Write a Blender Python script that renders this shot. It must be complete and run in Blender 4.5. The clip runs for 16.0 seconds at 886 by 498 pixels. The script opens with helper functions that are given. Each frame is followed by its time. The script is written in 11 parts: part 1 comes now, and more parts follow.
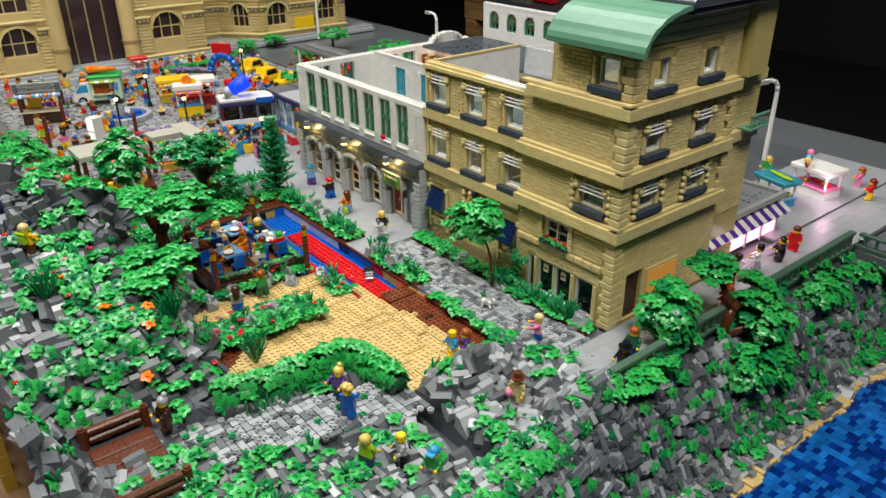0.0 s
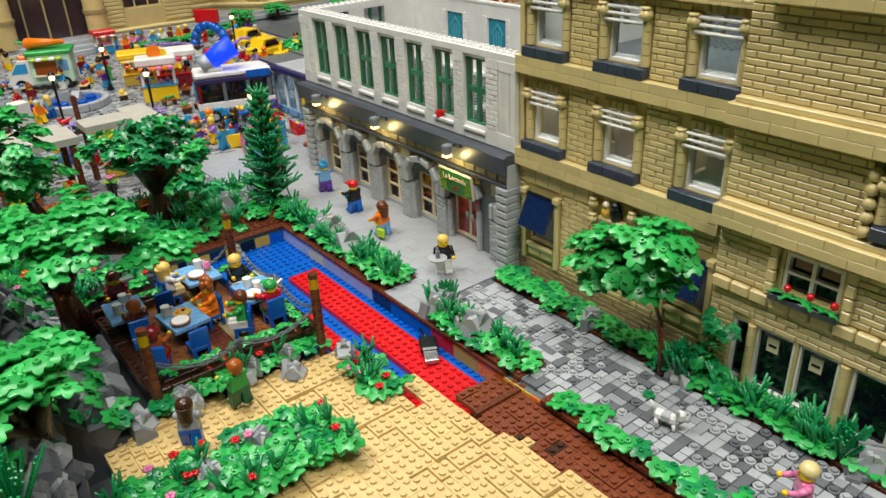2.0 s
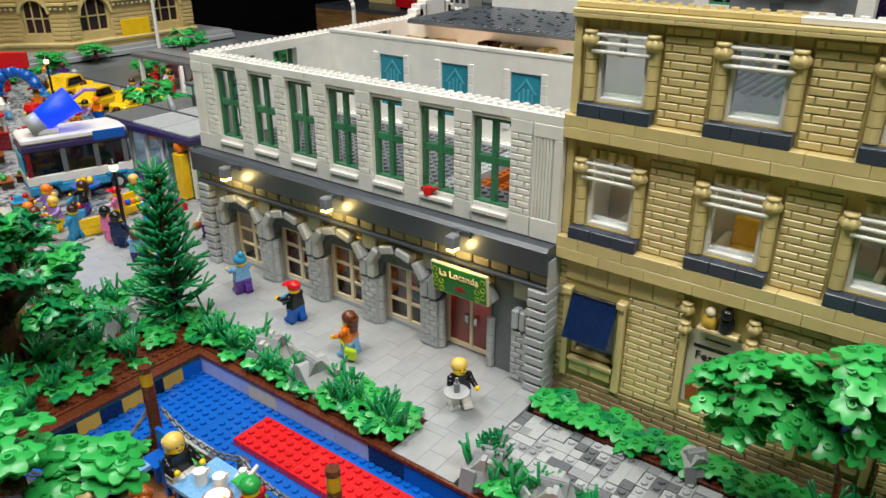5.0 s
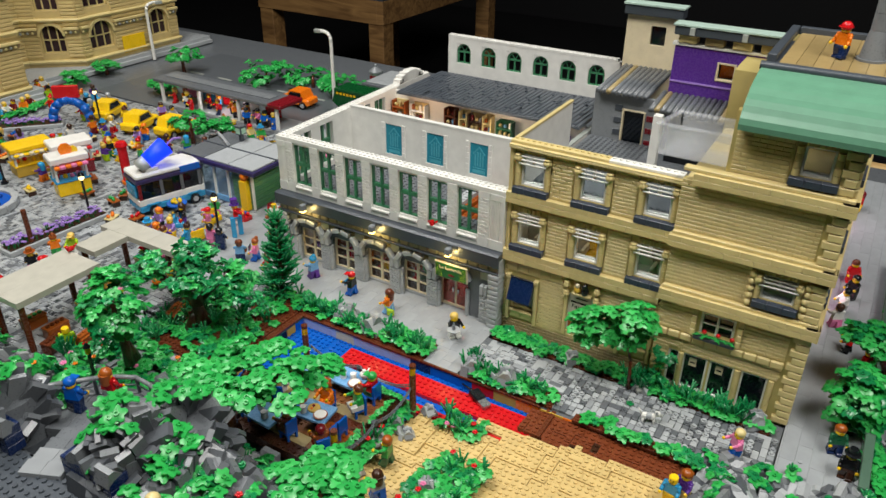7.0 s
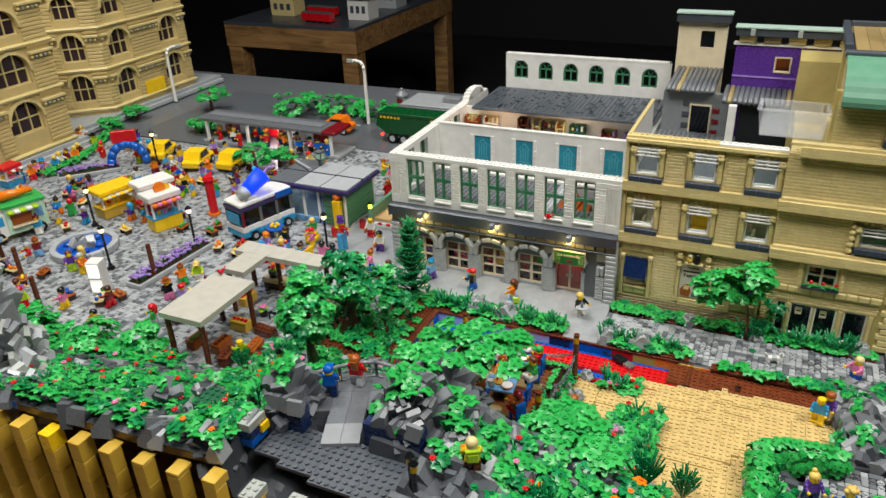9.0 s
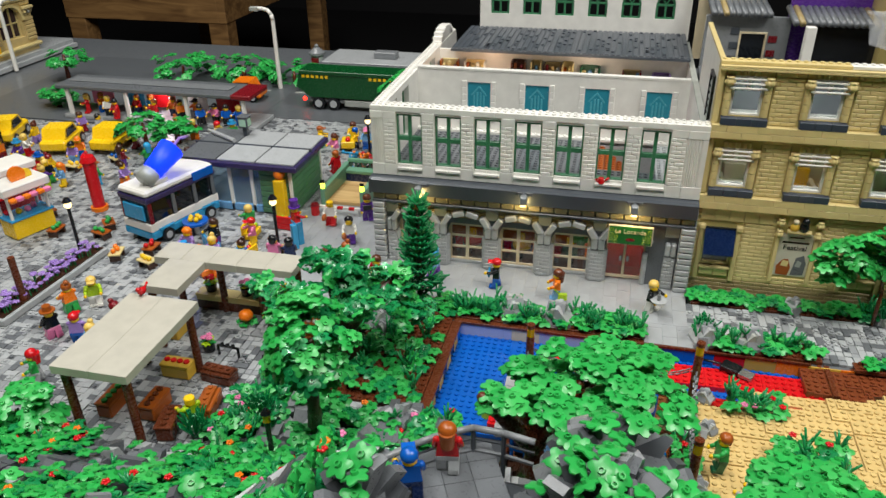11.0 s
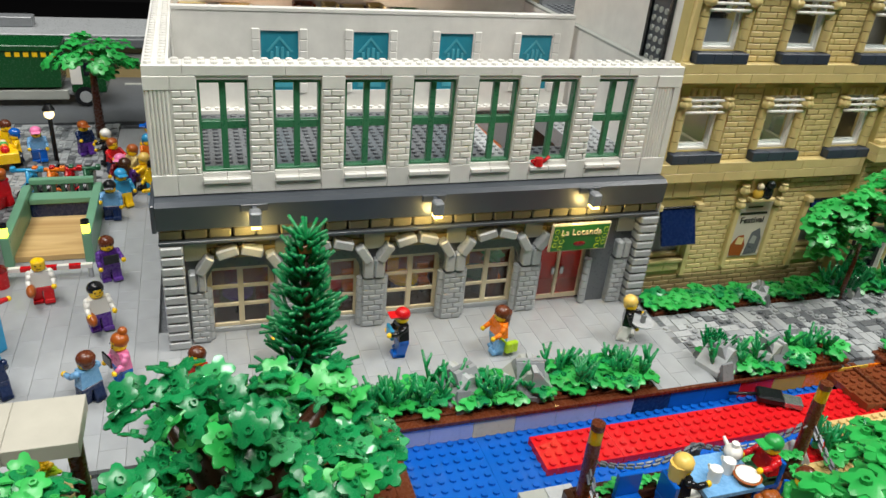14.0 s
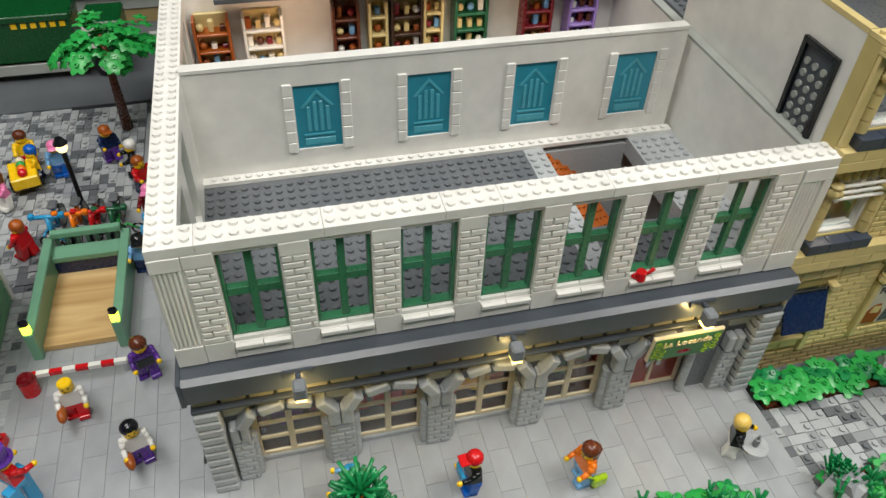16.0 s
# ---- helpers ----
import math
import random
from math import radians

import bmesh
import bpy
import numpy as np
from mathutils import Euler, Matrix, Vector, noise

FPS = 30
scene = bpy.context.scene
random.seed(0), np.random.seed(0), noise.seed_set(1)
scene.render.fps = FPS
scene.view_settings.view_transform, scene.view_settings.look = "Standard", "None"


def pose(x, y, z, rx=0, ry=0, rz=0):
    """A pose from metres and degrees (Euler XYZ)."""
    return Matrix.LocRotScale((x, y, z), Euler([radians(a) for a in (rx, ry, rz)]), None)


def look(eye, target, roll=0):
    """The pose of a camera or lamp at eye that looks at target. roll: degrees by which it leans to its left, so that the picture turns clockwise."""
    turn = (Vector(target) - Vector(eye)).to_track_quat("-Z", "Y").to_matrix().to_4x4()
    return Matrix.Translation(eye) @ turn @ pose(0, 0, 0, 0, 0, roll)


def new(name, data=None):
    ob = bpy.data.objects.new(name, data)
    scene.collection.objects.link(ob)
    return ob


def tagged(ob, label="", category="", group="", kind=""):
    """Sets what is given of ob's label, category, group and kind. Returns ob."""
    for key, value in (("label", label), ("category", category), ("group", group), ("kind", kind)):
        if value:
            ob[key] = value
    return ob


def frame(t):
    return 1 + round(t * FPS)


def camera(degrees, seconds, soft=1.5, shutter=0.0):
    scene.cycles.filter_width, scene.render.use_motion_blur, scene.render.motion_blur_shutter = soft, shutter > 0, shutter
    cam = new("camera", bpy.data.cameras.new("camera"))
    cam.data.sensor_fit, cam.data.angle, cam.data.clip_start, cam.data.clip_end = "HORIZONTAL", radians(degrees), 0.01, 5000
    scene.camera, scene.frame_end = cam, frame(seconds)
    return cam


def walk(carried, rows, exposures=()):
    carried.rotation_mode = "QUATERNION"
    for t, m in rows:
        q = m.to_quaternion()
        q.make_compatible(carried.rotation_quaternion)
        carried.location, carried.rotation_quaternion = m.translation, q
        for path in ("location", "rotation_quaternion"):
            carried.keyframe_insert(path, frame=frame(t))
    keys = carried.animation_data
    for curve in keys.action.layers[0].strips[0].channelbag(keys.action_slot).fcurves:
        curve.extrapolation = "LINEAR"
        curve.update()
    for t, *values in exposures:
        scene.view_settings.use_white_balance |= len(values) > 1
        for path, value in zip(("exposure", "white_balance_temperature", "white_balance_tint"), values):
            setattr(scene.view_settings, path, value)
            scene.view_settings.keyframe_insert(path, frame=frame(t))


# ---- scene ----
cam = camera(61.2, 16.0)
PATH = [
    (0, (-0.674, -0.889, 0.525), (0.443, 0.509, -0.369), -0.5),
    (0.5, (-0.612, -0.81, 0.488), (0.405, 0.647, -0.43), -1.7),
    (1, (-0.552, -0.721, 0.442), (0.39, 0.775, -0.493), -2.0),
    (1.5, (-0.501, -0.598, 0.406), (0.486, 0.873, -0.523), -2.1),
    (2, (-0.453, -0.48, 0.357), (0.625, 0.94, -0.549), -2.5),
    (2.5, (-0.404, -0.379, 0.326), (0.761, 1.025, -0.494), -2.4),
    (3, (-0.375, -0.299, 0.293), (0.859, 1.075, -0.473), -2.5),
    (3.5, (-0.363, -0.25, 0.273), (0.926, 1.089, -0.466), -2.3),
    (4, (-0.36, -0.218, 0.269), (0.983, 1.07, -0.464), -1.4),
    (4.5, (-0.37, -0.202, 0.282), (1.025, 1.01, -0.484), -0.7),
    (4.7, (-0.386, -0.206, 0.298), (1.034, 0.959, -0.493), -0.5),
    (6.8, (-0.766, -0.373, 0.592), (0.734, 0.518, -0.385), 0.8),
    (7, (-0.798, -0.379, 0.613), (0.706, 0.512, -0.36), 0.7),
    (7.5, (-0.875, -0.381, 0.645), (0.651, 0.517, -0.284), 0.1),
    (8, (-0.997, -0.393, 0.643), (0.564, 0.496, -0.236), -0.6),
    (8.5, (-1.046, -0.328, 0.64), (0.54, 0.51, -0.243), -0.8),
    (9, (-1.044, -0.195, 0.641), (0.561, 0.565, -0.281), -2.4),
    (9.2, (-1.043, -0.149, 0.629), (0.574, 0.57, -0.304), -2.8),
    (11.3, (-0.773, 0.16, 0.462), (0.952, 0.437, -0.511), -0.1),
    (11.5, (-0.739, 0.202, 0.445), (0.996, 0.365, -0.536), 0.3),
    (12, (-0.695, 0.277, 0.428), (1.042, 0.142, -0.554), 1.5),
    (12.5, (-0.65, 0.312, 0.415), (1.069, 0.023, -0.565), 1.9),
    (13, (-0.584, 0.353, 0.383), (1.129, -0.035, -0.573), 2.7),
    (13.5, (-0.533, 0.363, 0.354), (1.16, -0.146, -0.583), 4.4),
    (14, (-0.492, 0.359, 0.341), (1.171, -0.235, -0.6), 5.4),
    (14.5, (-0.44, 0.35, 0.338), (1.188, -0.212, -0.68), 4.8),
    (15, (-0.4, 0.338, 0.359), (1.197, -0.18, -0.728), 4.4),
    (15.5, (-0.354, 0.326, 0.401), (1.181, -0.129, -0.797), 3.6),
    (16, (-0.292, 0.321, 0.459), (1.127, -0.07, -0.895), 2.3),
]
EXPOSURE = [(0.0, 0.13), (1.0, 0.08), (3.5, 0.25), (7.0, -0.05), (9.0, 0.05), (11.5, 0.0), (14.0, 0.15), (15.5, 0.0), (16.0, -0.22)]
walk(cam, [(t, look(eye, target, roll)) for t, eye, target, roll in PATH], EXPOSURE)

# ---- light and world: a dark exhibition hall lit by ceiling panels ----
world = bpy.data.worlds.new("hall_dark")
world.use_nodes = True
world.node_tree.nodes["Background"].inputs[0].default_value = (0.35, 0.37, 0.42, 1)
world.node_tree.nodes["Background"].inputs[1].default_value = 0.03
scene.world = world


def area_lamp(name, place, target, sx, sy, watts, colour):
    d = bpy.data.lights.new(name, "AREA")
    d.shape, d.size, d.size_y, d.energy, d.color = "RECTANGLE", sx, sy, watts, colour
    o = new(name, d)
    o.matrix_world = look(place, target)
    return o


def point_lamp(name, place, watts, colour, radius=0.003):
    d = bpy.data.lights.new(name, "POINT")
    d.energy, d.color, d.shadow_soft_size = watts, colour, radius
    o = new(name, d)
    o.location = place
    return o


area_lamp("hall_light", (-1.0, 0.45, 2.35), (0.0, 0.25, 0.0), 1.1, 0.7, 44.0, (0.995, 0.97, 0.92))
area_lamp("hall_light", (-0.5, -1.3, 2.35), (-0.15, -0.15, 0.0), 1.1, 0.7, 50.0, (0.995, 0.97, 0.92))
area_lamp("hall_light", (0.3, 1.2, 2.4), (0.2, 1.0, 0.0), 1.1, 0.7, 34.0, (0.99, 0.975, 0.94))

# ---- building bricks: pitch, brick height, plate height ----
S, B, P = 0.008, 0.0096, 0.0032
rng = random.Random(7)


# ---- materials ----
def lin(h):
    c = [int(h[i:i + 2], 16) / 255 for i in (0, 2, 4)]
    return [((v + 0.055) / 1.055) ** 2.4 if v > 0.04045 else v / 12.92 for v in c]


def plastic(name, h, rough=0.28, jitter=0.10, bump=0.12, metal=0.0, trans=0.0, piece="island"):
    m = bpy.data.materials.new(name)
    m.use_nodes = True
    nt, n = m.node_tree, m.node_tree.nodes
    b = n["Principled BSDF"]
    col = lin(h)
    rnd = n.new("ShaderNodeNewGeometry")
    info = n.new("ShaderNodeObjectInfo")
    add = n.new("ShaderNodeMath")
    add.operation = "ADD"
    nt.links.new(rnd.outputs["Random Per Island"], add.inputs[0])
    nt.links.new(info.outputs["Random"], add.inputs[1])
    fr = n.new("ShaderNodeMath")
    fr.operation = "FRACT"
    nt.links.new(add.outputs[0], fr.inputs[0])
    tex = n.new("ShaderNodeTexCoord")
    no = n.new("ShaderNodeTexNoise")
    no.inputs["Scale"].default_value, no.inputs["Detail"].default_value = 60.0, 4.0
    nt.links.new(tex.outputs["Object"], no.inputs["Vector"])
    mr = n.new("ShaderNodeMapRange")
    mr.inputs["To Min"].default_value, mr.inputs["To Max"].default_value = 1 - jitter, 1 + jitter * 0.7
    nt.links.new(fr.outputs[0], mr.inputs["Value"])
    mr2 = n.new("ShaderNodeMapRange")
    mr2.inputs["From Min"].default_value, mr2.inputs["From Max"].default_value = 0.3, 0.7
    mr2.inputs["To Min"].default_value, mr2.inputs["To Max"].default_value = 0.93, 1.05
    nt.links.new(no.outputs["Fac"], mr2.inputs["Value"])
    mul = n.new("ShaderNodeMath")
    mul.operation = "MULTIPLY"
    nt.links.new(mr.outputs[0], mul.inputs[0])
    nt.links.new(mr2.outputs[0], mul.inputs[1])
    hsv = n.new("ShaderNodeHueSaturation")
    hsv.inputs["Color"].default_value = (*col, 1)
    nt.links.new(mul.outputs[0], hsv.inputs["Value"])
    nt.links.new(hsv.outputs[0], b.inputs["Base Color"])
    fine = n.new("ShaderNodeTexNoise")
    fine.inputs["Scale"].default_value, fine.inputs["Detail"].default_value = 420.0, 3.0
    nt.links.new(tex.outputs["Object"], fine.inputs["Vector"])
    rr = n.new("ShaderNodeMapRange")
    rr.inputs["To Min"].default_value, rr.inputs["To Max"].default_value = rough * 0.75, rough * 1.35
    nt.links.new(fine.outputs["Fac"], rr.inputs["Value"])
    nt.links.new(rr.outputs[0], b.inputs["Roughness"])
    if bump:
        bp = n.new("ShaderNodeBump")
        bp.inputs["Strength"].default_value, bp.inputs["Distance"].default_value = bump, 0.0006
        nt.links.new(fine.outputs["Fac"], bp.inputs["Height"])
        nt.links.new(bp.outputs[0], b.inputs["Normal"])
    b.inputs["Metallic"].default_value = metal
    b.inputs["Transmission Weight"].default_value = trans
    b.inputs["IOR"].default_value = 1.5
    return m


def glow(name, h, strength):
    m = bpy.data.materials.new(name)
    m.use_nodes = True
    b = m.node_tree.nodes["Principled BSDF"]
    b.inputs["Base Color"].default_value = (*lin(h), 1)
    b.inputs["Emission Color"].default_value = (*lin(h), 1)
    b.inputs["Emission Strength"].default_value = strength
    return m


def wood(name, h1, h2, scale=9.0):
    m = bpy.data.materials.new(name)
    m.use_nodes = True
    nt, n = m.node_tree, m.node_tree.nodes
    b = n["Principled BSDF"]
    tex = n.new("ShaderNodeTexCoord")
    mp = n.new("ShaderNodeMapping")
    mp.inputs["Scale"].default_value = (scale, scale * 0.12, scale)
    no = n.new("ShaderNodeTexNoise")
    no.inputs["Scale"].default_value, no.inputs["Detail"].default_value, no.inputs["Distortion"].default_value = 3.0, 8.0, 1.2
    ramp = n.new("ShaderNodeValToRGB")
    ramp.color_ramp.elements[0].position, ramp.color_ramp.elements[1].position = 0.35, 0.68
    ramp.color_ramp.elements[0].color, ramp.color_ramp.elements[1].color = (*lin(h1), 1), (*lin(h2), 1)
    nt.links.new(tex.outputs["Object"], mp.inputs["Vector"])
    nt.links.new(mp.outputs[0], no.inputs["Vector"])
    nt.links.new(no.outputs["Fac"], ramp.inputs["Fac"])
    nt.links.new(ramp.outputs[0], b.inputs["Base Color"])
    bp = n.new("ShaderNodeBump")
    bp.inputs["Strength"].default_value, bp.inputs["Distance"].default_value = 0.3, 0.001
    nt.links.new(no.outputs["Fac"], bp.inputs["Height"])
    nt.links.new(bp.outputs[0], b.inputs["Normal"])
    b.inputs["Roughness"].default_value = 0.6
    return m


LGREYW = plastic("pale_grey_plastic", "9EA29C", 0.3, 0.06)
ROOFG = plastic("roof_grey_plastic", "4A5057", 0.32, 0.0)
DGREYL = plastic("mid_grey_plastic", "7C8083", 0.28, 0.10)
TAN = plastic("tan_plastic", "D3C085", 0.32, 0.08)
DTAN = plastic("dark_tan_plastic", "9C8A5E", 0.32, 0.10)
WHITE = plastic("white_plastic", "E2E1DB", 0.30, 0.05)
LGREY = plastic("light_grey_plastic", "A5A9AB", 0.28, 0.09)
DGREY = plastic("dark_grey_plastic", "63676B", 0.28, 0.12)
SLATE = plastic("slate_plastic", "454B52", 0.30, 0.12)
BLACK = plastic("black_plastic", "15171A", 0.22, 0.1)
SGREEN = plastic("sand_green_plastic", "6E9E82", 0.30, 0.08)
DGREEN = plastic("dark_green_plastic", "1E5B3C", 0.28, 0.15)
GREEN = plastic("bright_green_plastic", "2A9F48", 0.30, 0.13)
LEAF2 = plastic("green_leaf_plastic", "177F46", 0.26, 0.16)
LEAF3 = plastic("pale_green_plastic", "3CAD54", 0.30, 0.12)
BROWN = plastic("reddish_brown_plastic", "5E2F1B", 0.26, 0.16)
DBROWN = plastic("dark_brown_plastic", "3B2214", 0.28, 0.16)
BLUE = plastic("blue_plastic", "0A59B6", 0.22, 0.08)
DBLUE = plastic("dark_blue_plastic", "12264F", 0.26, 0.12)
AZURE = plastic("azure_plastic", "2F93C4", 0.24, 0.08)
LBLUE = plastic("light_blue_plastic", "6FA3D0", 0.26, 0.06)
TEAL = plastic("teal_plastic", "2E8DA3", 0.22, 0.06)
RED = plastic("red_plastic", "C8161D", 0.24, 0.08)
DRED = plastic("dark_red_plastic", "75151E", 0.26, 0.08)
YELLOW = plastic("yellow_plastic", "F0C419", 0.26, 0.06)
CYELLOW = plastic("old_yellow_plastic", "C9A33A", 0.40, 0.16)
ORANGE = plastic("orange_plastic", "EC7A16", 0.26, 0.08)
DORANGE = plastic("dark_orange_plastic", "9B4F16", 0.3, 0.1)
LIME = plastic("lime_plastic", "A6C81E", 0.26, 0.08)
PURPLE = plastic("purple_plastic", "57308C", 0.26, 0.10)
LAVENDER = plastic("lavender_plastic", "9A7CC4", 0.28, 0.14)
PINK = plastic("pink_plastic", "E07AA8", 0.28, 0.10)
BLOND = plastic("blond_plastic", "DDBB5F", 0.3, 0.08)
CHROME = plastic("silver_plastic", "B5B7B8", 0.22, 0.05, metal=0.8)
GLASS = plastic("clear_plastic", "E8F0F2", 0.05, 0.0, 0.0, trans=1.0)
WATERGLASS = plastic("clear_blue_plastic", "1A5FC8", 0.08, 0.2, 0.0, trans=0.35)
CLEARGREEN = plastic("clear_green_plastic", "5FD08A", 0.08, 0.1, 0.0, trans=0.55)
WARM = glow("warm_led", "FFD070", 9.0)
COOLW = glow("white_panel_led", "F6F4EC", 0.8)
BLUELED = glow("blue_led", "0630FF", 1.5)
YGREEN = glow("green_yellow_led", "D8F040", 5.0)
PINKLED = glow("pink_led", "FFB6D8", 2.2)
REDLED = glow("red_led", "FF2A1A", 5.0)
PLANK = wood("pine_wood", "6E4E2C", "A8804E")
PLY = wood("plywood", "B08A55", "D6B680", 14.0)
HALLDARK = plastic("dark_hall_paint", "17171A", 0.7, 0.05)


# ---- mesh building ----
class Frame:
    """Coordinates (u, v, w) on a wall: u to the viewer's right, v up, w outward."""
    def __init__(self, origin=(0, 0, 0), u=(1, 0, 0), v=(0, 0, 1)):
        u, v = Vector(u), Vector(v)
        w = u.cross(v)
        self.m = np.array([[u.x, v.x, w.x], [u.y, v.y, w.y], [u.z, v.z, w.z]])
        self.o = np.array(origin, float)

    def __call__(self, pts):
        return np.asarray(pts, float) @ self.m.T + self.o


class Mesh:
    def __init__(self):
        self.v, self.f, self.i, self.mats, self.n, self.smooth = [], [], [], [], 0, []

    def add(self, verts, faces, mat, smooth=False):
        verts = np.asarray(verts, float)
        if mat not in self.mats:
            self.mats.append(mat)
        k = self.mats.index(mat)
        n = self.n
        self.v.append(verts)
        self.f.extend(tuple(q + n for q in f) for f in faces)
        self.i.extend([k] * len(faces))
        self.smooth.extend([smooth] * len(faces))
        self.n += len(verts)
        return self

    def box(self, a, b, mat, fr=None, c=0.0):
        """A box between corners a and b, with all edges chamfered by c."""
        lo, hi = np.minimum(a, b), np.maximum(a, b)
        if c <= 0:
            v = [[(lo, hi)[i >> 2 & 1][0], (lo, hi)[i >> 1 & 1][1], (lo, hi)[i & 1][2]] for i in range(8)]
            f = BOXF
        else:
            v = CV * 0.5 * (hi - lo) + CS * (-c) + 0.5 * (lo + hi)
            f = CF
        return self.add(fr(v) if fr else v, f, mat)

    def cyl(self, base, r, h, mat, n=10, r2=None, axis=2, fr=None, cap=True, smooth=True):
        r2 = r if r2 is None else r2
        a = np.arange(n) * 2 * np.pi / n
        ring = np.stack([np.cos(a), np.sin(a)], 1)
        v = np.zeros((2 * n, 3))
        order = [(1, 2, 0), (2, 0, 1), (0, 1, 2)][axis]
        v[:n, order[0]], v[:n, order[1]] = ring[:, 0] * r, ring[:, 1] * r
        v[n:, order[0]], v[n:, order[1]], v[n:, order[2]] = ring[:, 0] * r2, ring[:, 1] * r2, h
        v += base
        v = fr(v) if fr else v
        f = [(i, (i + 1) % n, n + (i + 1) % n, n + i) for i in range(n)]
        self.add(v, f, mat, smooth)
        if cap:
            self.add(v, [tuple(range(n, 2 * n)), tuple(range(n - 1, -1, -1))], mat)
        return self

    def rod(self, p, q, r, mat, n=6, r2=None):
        p, q = Vector(p), Vector(q)
        d = q - p
        rot = d.to_track_quat("Z", "Y").to_matrix()
        m = np.array(rot)
        a = np.arange(n) * 2 * np.pi / n
        r2 = r if r2 is None else r2
        v = np.zeros((2 * n, 3))
        v[:n, 0], v[:n, 1] = np.cos(a) * r, np.sin(a) * r
        v[n:, 0], v[n:, 1], v[n:, 2] = np.cos(a) * r2, np.sin(a) * r2, d.length
        v = v @ m.T + np.array(p)
        self.add(v, [(i, (i + 1) % n, n + (i + 1) % n, n + i) for i in range(n)] + [tuple(range(n, 2 * n)), tuple(range(n - 1, -1, -1))], mat, n > 5)
        return self

    def ball(self, c, r, mat, seg=10, rings=6, scale=(1, 1, 1)):
        v, f = [(0, 0, 1)], []
        for i in range(1, rings):
            for j in range(seg):
                a, b = math.pi * i / rings, 2 * math.pi * j / seg
                v.append((math.sin(a) * math.cos(b), math.sin(a) * math.sin(b), math.cos(a)))
        v.append((0, 0, -1))
        for j in range(seg):
            f.append((0, 1 + j, 1 + (j + 1) % seg))
            for i in range(rings - 2):
                p, q = 1 + i * seg, 1 + (i + 1) * seg
                f.append((p + j, q + j, q + (j + 1) % seg, p + (j + 1) % seg))
            p = 1 + (rings - 2) * seg
            f.append((p + j, len(v) - 1, p + (j + 1) % seg))
        return self.add(np.array(v) * r * np.array(scale) + np.array(c), f, mat, True)

    def studs(self, x0, x1, y0, y1, z, mat, fr=None, skip=0.0, n=8):
        """Studs on a plate's top between x0..x1, y0..y1."""
        nx, ny = int(round((x1 - x0) / S)), int(round((y1 - y0) / S))
        for i in range(nx):
            for j in range(ny):
                if skip and rng.random() < skip:
                    continue
                self.add(STUD_V + (x0 + (i + 0.5) * S, y0 + (j + 0.5) * S, z), STUD_F, mat)
        return self

    def put(self, tv, tf, mat, m, soft=0):
        """A template (verts, faces) at the 4x4 matrix m; its first soft faces are shaded smooth."""
        mm = np.array(m)
        self.add(tv @ mm[:3, :3].T + mm[:3, 3], tf, mat)
        if soft:
            k = len(self.smooth) - len(tf)
            self.smooth[k:k + soft] = [True] * soft
        return self

    def extrude(self, outline, d0, d1, mat, fr=None, axis=2):
        """A prism of an outline (2D, counter-clockwise) between d0 and d1."""
        n = len(outline)
        o = np.array(outline, float)
        v = np.zeros((2 * n, 3))
        order = [(1, 2, 0), (2, 0, 1), (0, 1, 2)][axis]
        for k, d in ((0, d0), (1, d1)):
            v[k * n:k * n + n, order[0]], v[k * n:k * n + n, order[1]], v[k * n:k * n + n, order[2]] = o[:, 0], o[:, 1], d
        f = [(i, (i + 1) % n, n + (i + 1) % n, n + i) for i in range(n)] + [tuple(range(n, 2 * n)), tuple(range(n - 1, -1, -1))]
        return self.add(fr(v) if fr else v, f, mat)

    def data(self, name):
        me = bpy.data.meshes.new(name)
        me.from_pydata(np.concatenate(self.v).tolist(), [], self.f)
        for m in self.mats:
            me.materials.append(m)
        me.polygons.foreach_set("material_index", self.i)
        me.polygons.foreach_set("use_smooth", self.smooth)
        me.update()
        return me


BOXF = [(0, 1, 3, 2), (4, 6, 7, 5), (0, 4, 5, 1), (2, 3, 7, 6), (0, 2, 6, 4), (1, 5, 7, 3)]


def _chamfer():
    corners, shrink = [], []
    idx = {}
    for sx in (-1, 1):
        for sy in (-1, 1):
            for sz in (-1, 1):
                for ax in range(3):
                    idx[(sx, sy, sz, ax)] = len(corners)
                    corners.append((sx, sy, sz))
                    s = [sx, sy, sz]
                    s[ax] = 0
                    shrink.append(s)
    f = []
    for ax in range(3):
        o = [a for a in range(3) if a != ax]
        for s in (-1, 1):
            q = []
            for p, r in ((-1, -1), (1, -1), (1, 1), (-1, 1)):
                k = [0, 0, 0]
                k[ax], k[o[0]], k[o[1]] = s, p, r
                q.append(idx[(*k, ax)])
            f.append(q)
    for ax in range(3):
        o = [a for a in range(3) if a != ax]
        for p in (-1, 1):
            for r in (-1, 1):
                q = []
                for s, face in ((-1, o[0]), (1, o[0]), (1, o[1]), (-1, o[1])):
                    k = [0, 0, 0]
                    k[ax], k[o[0]], k[o[1]] = s, p, r
                    q.append(idx[(*k, face)])
                f.append(q)
    for sx in (-1, 1):
        for sy in (-1, 1):
            for sz in (-1, 1):
                f.append([idx[(sx, sy, sz, a)] for a in range(3)])
    c, s = np.array(corners, float), np.array(shrink, float)
    pts = c * 0.5 - s * 0.1
    out = []
    for q in f:
        a, b, d = pts[q[0]], pts[q[1]], pts[q[2]]
        nrm = np.cross(b - a, d - a)
        out.append(tuple(q) if np.dot(nrm, pts[q].mean(0)) > 0 else tuple(reversed(q)))
    return c, s, out


CV, CS, CF = _chamfer()


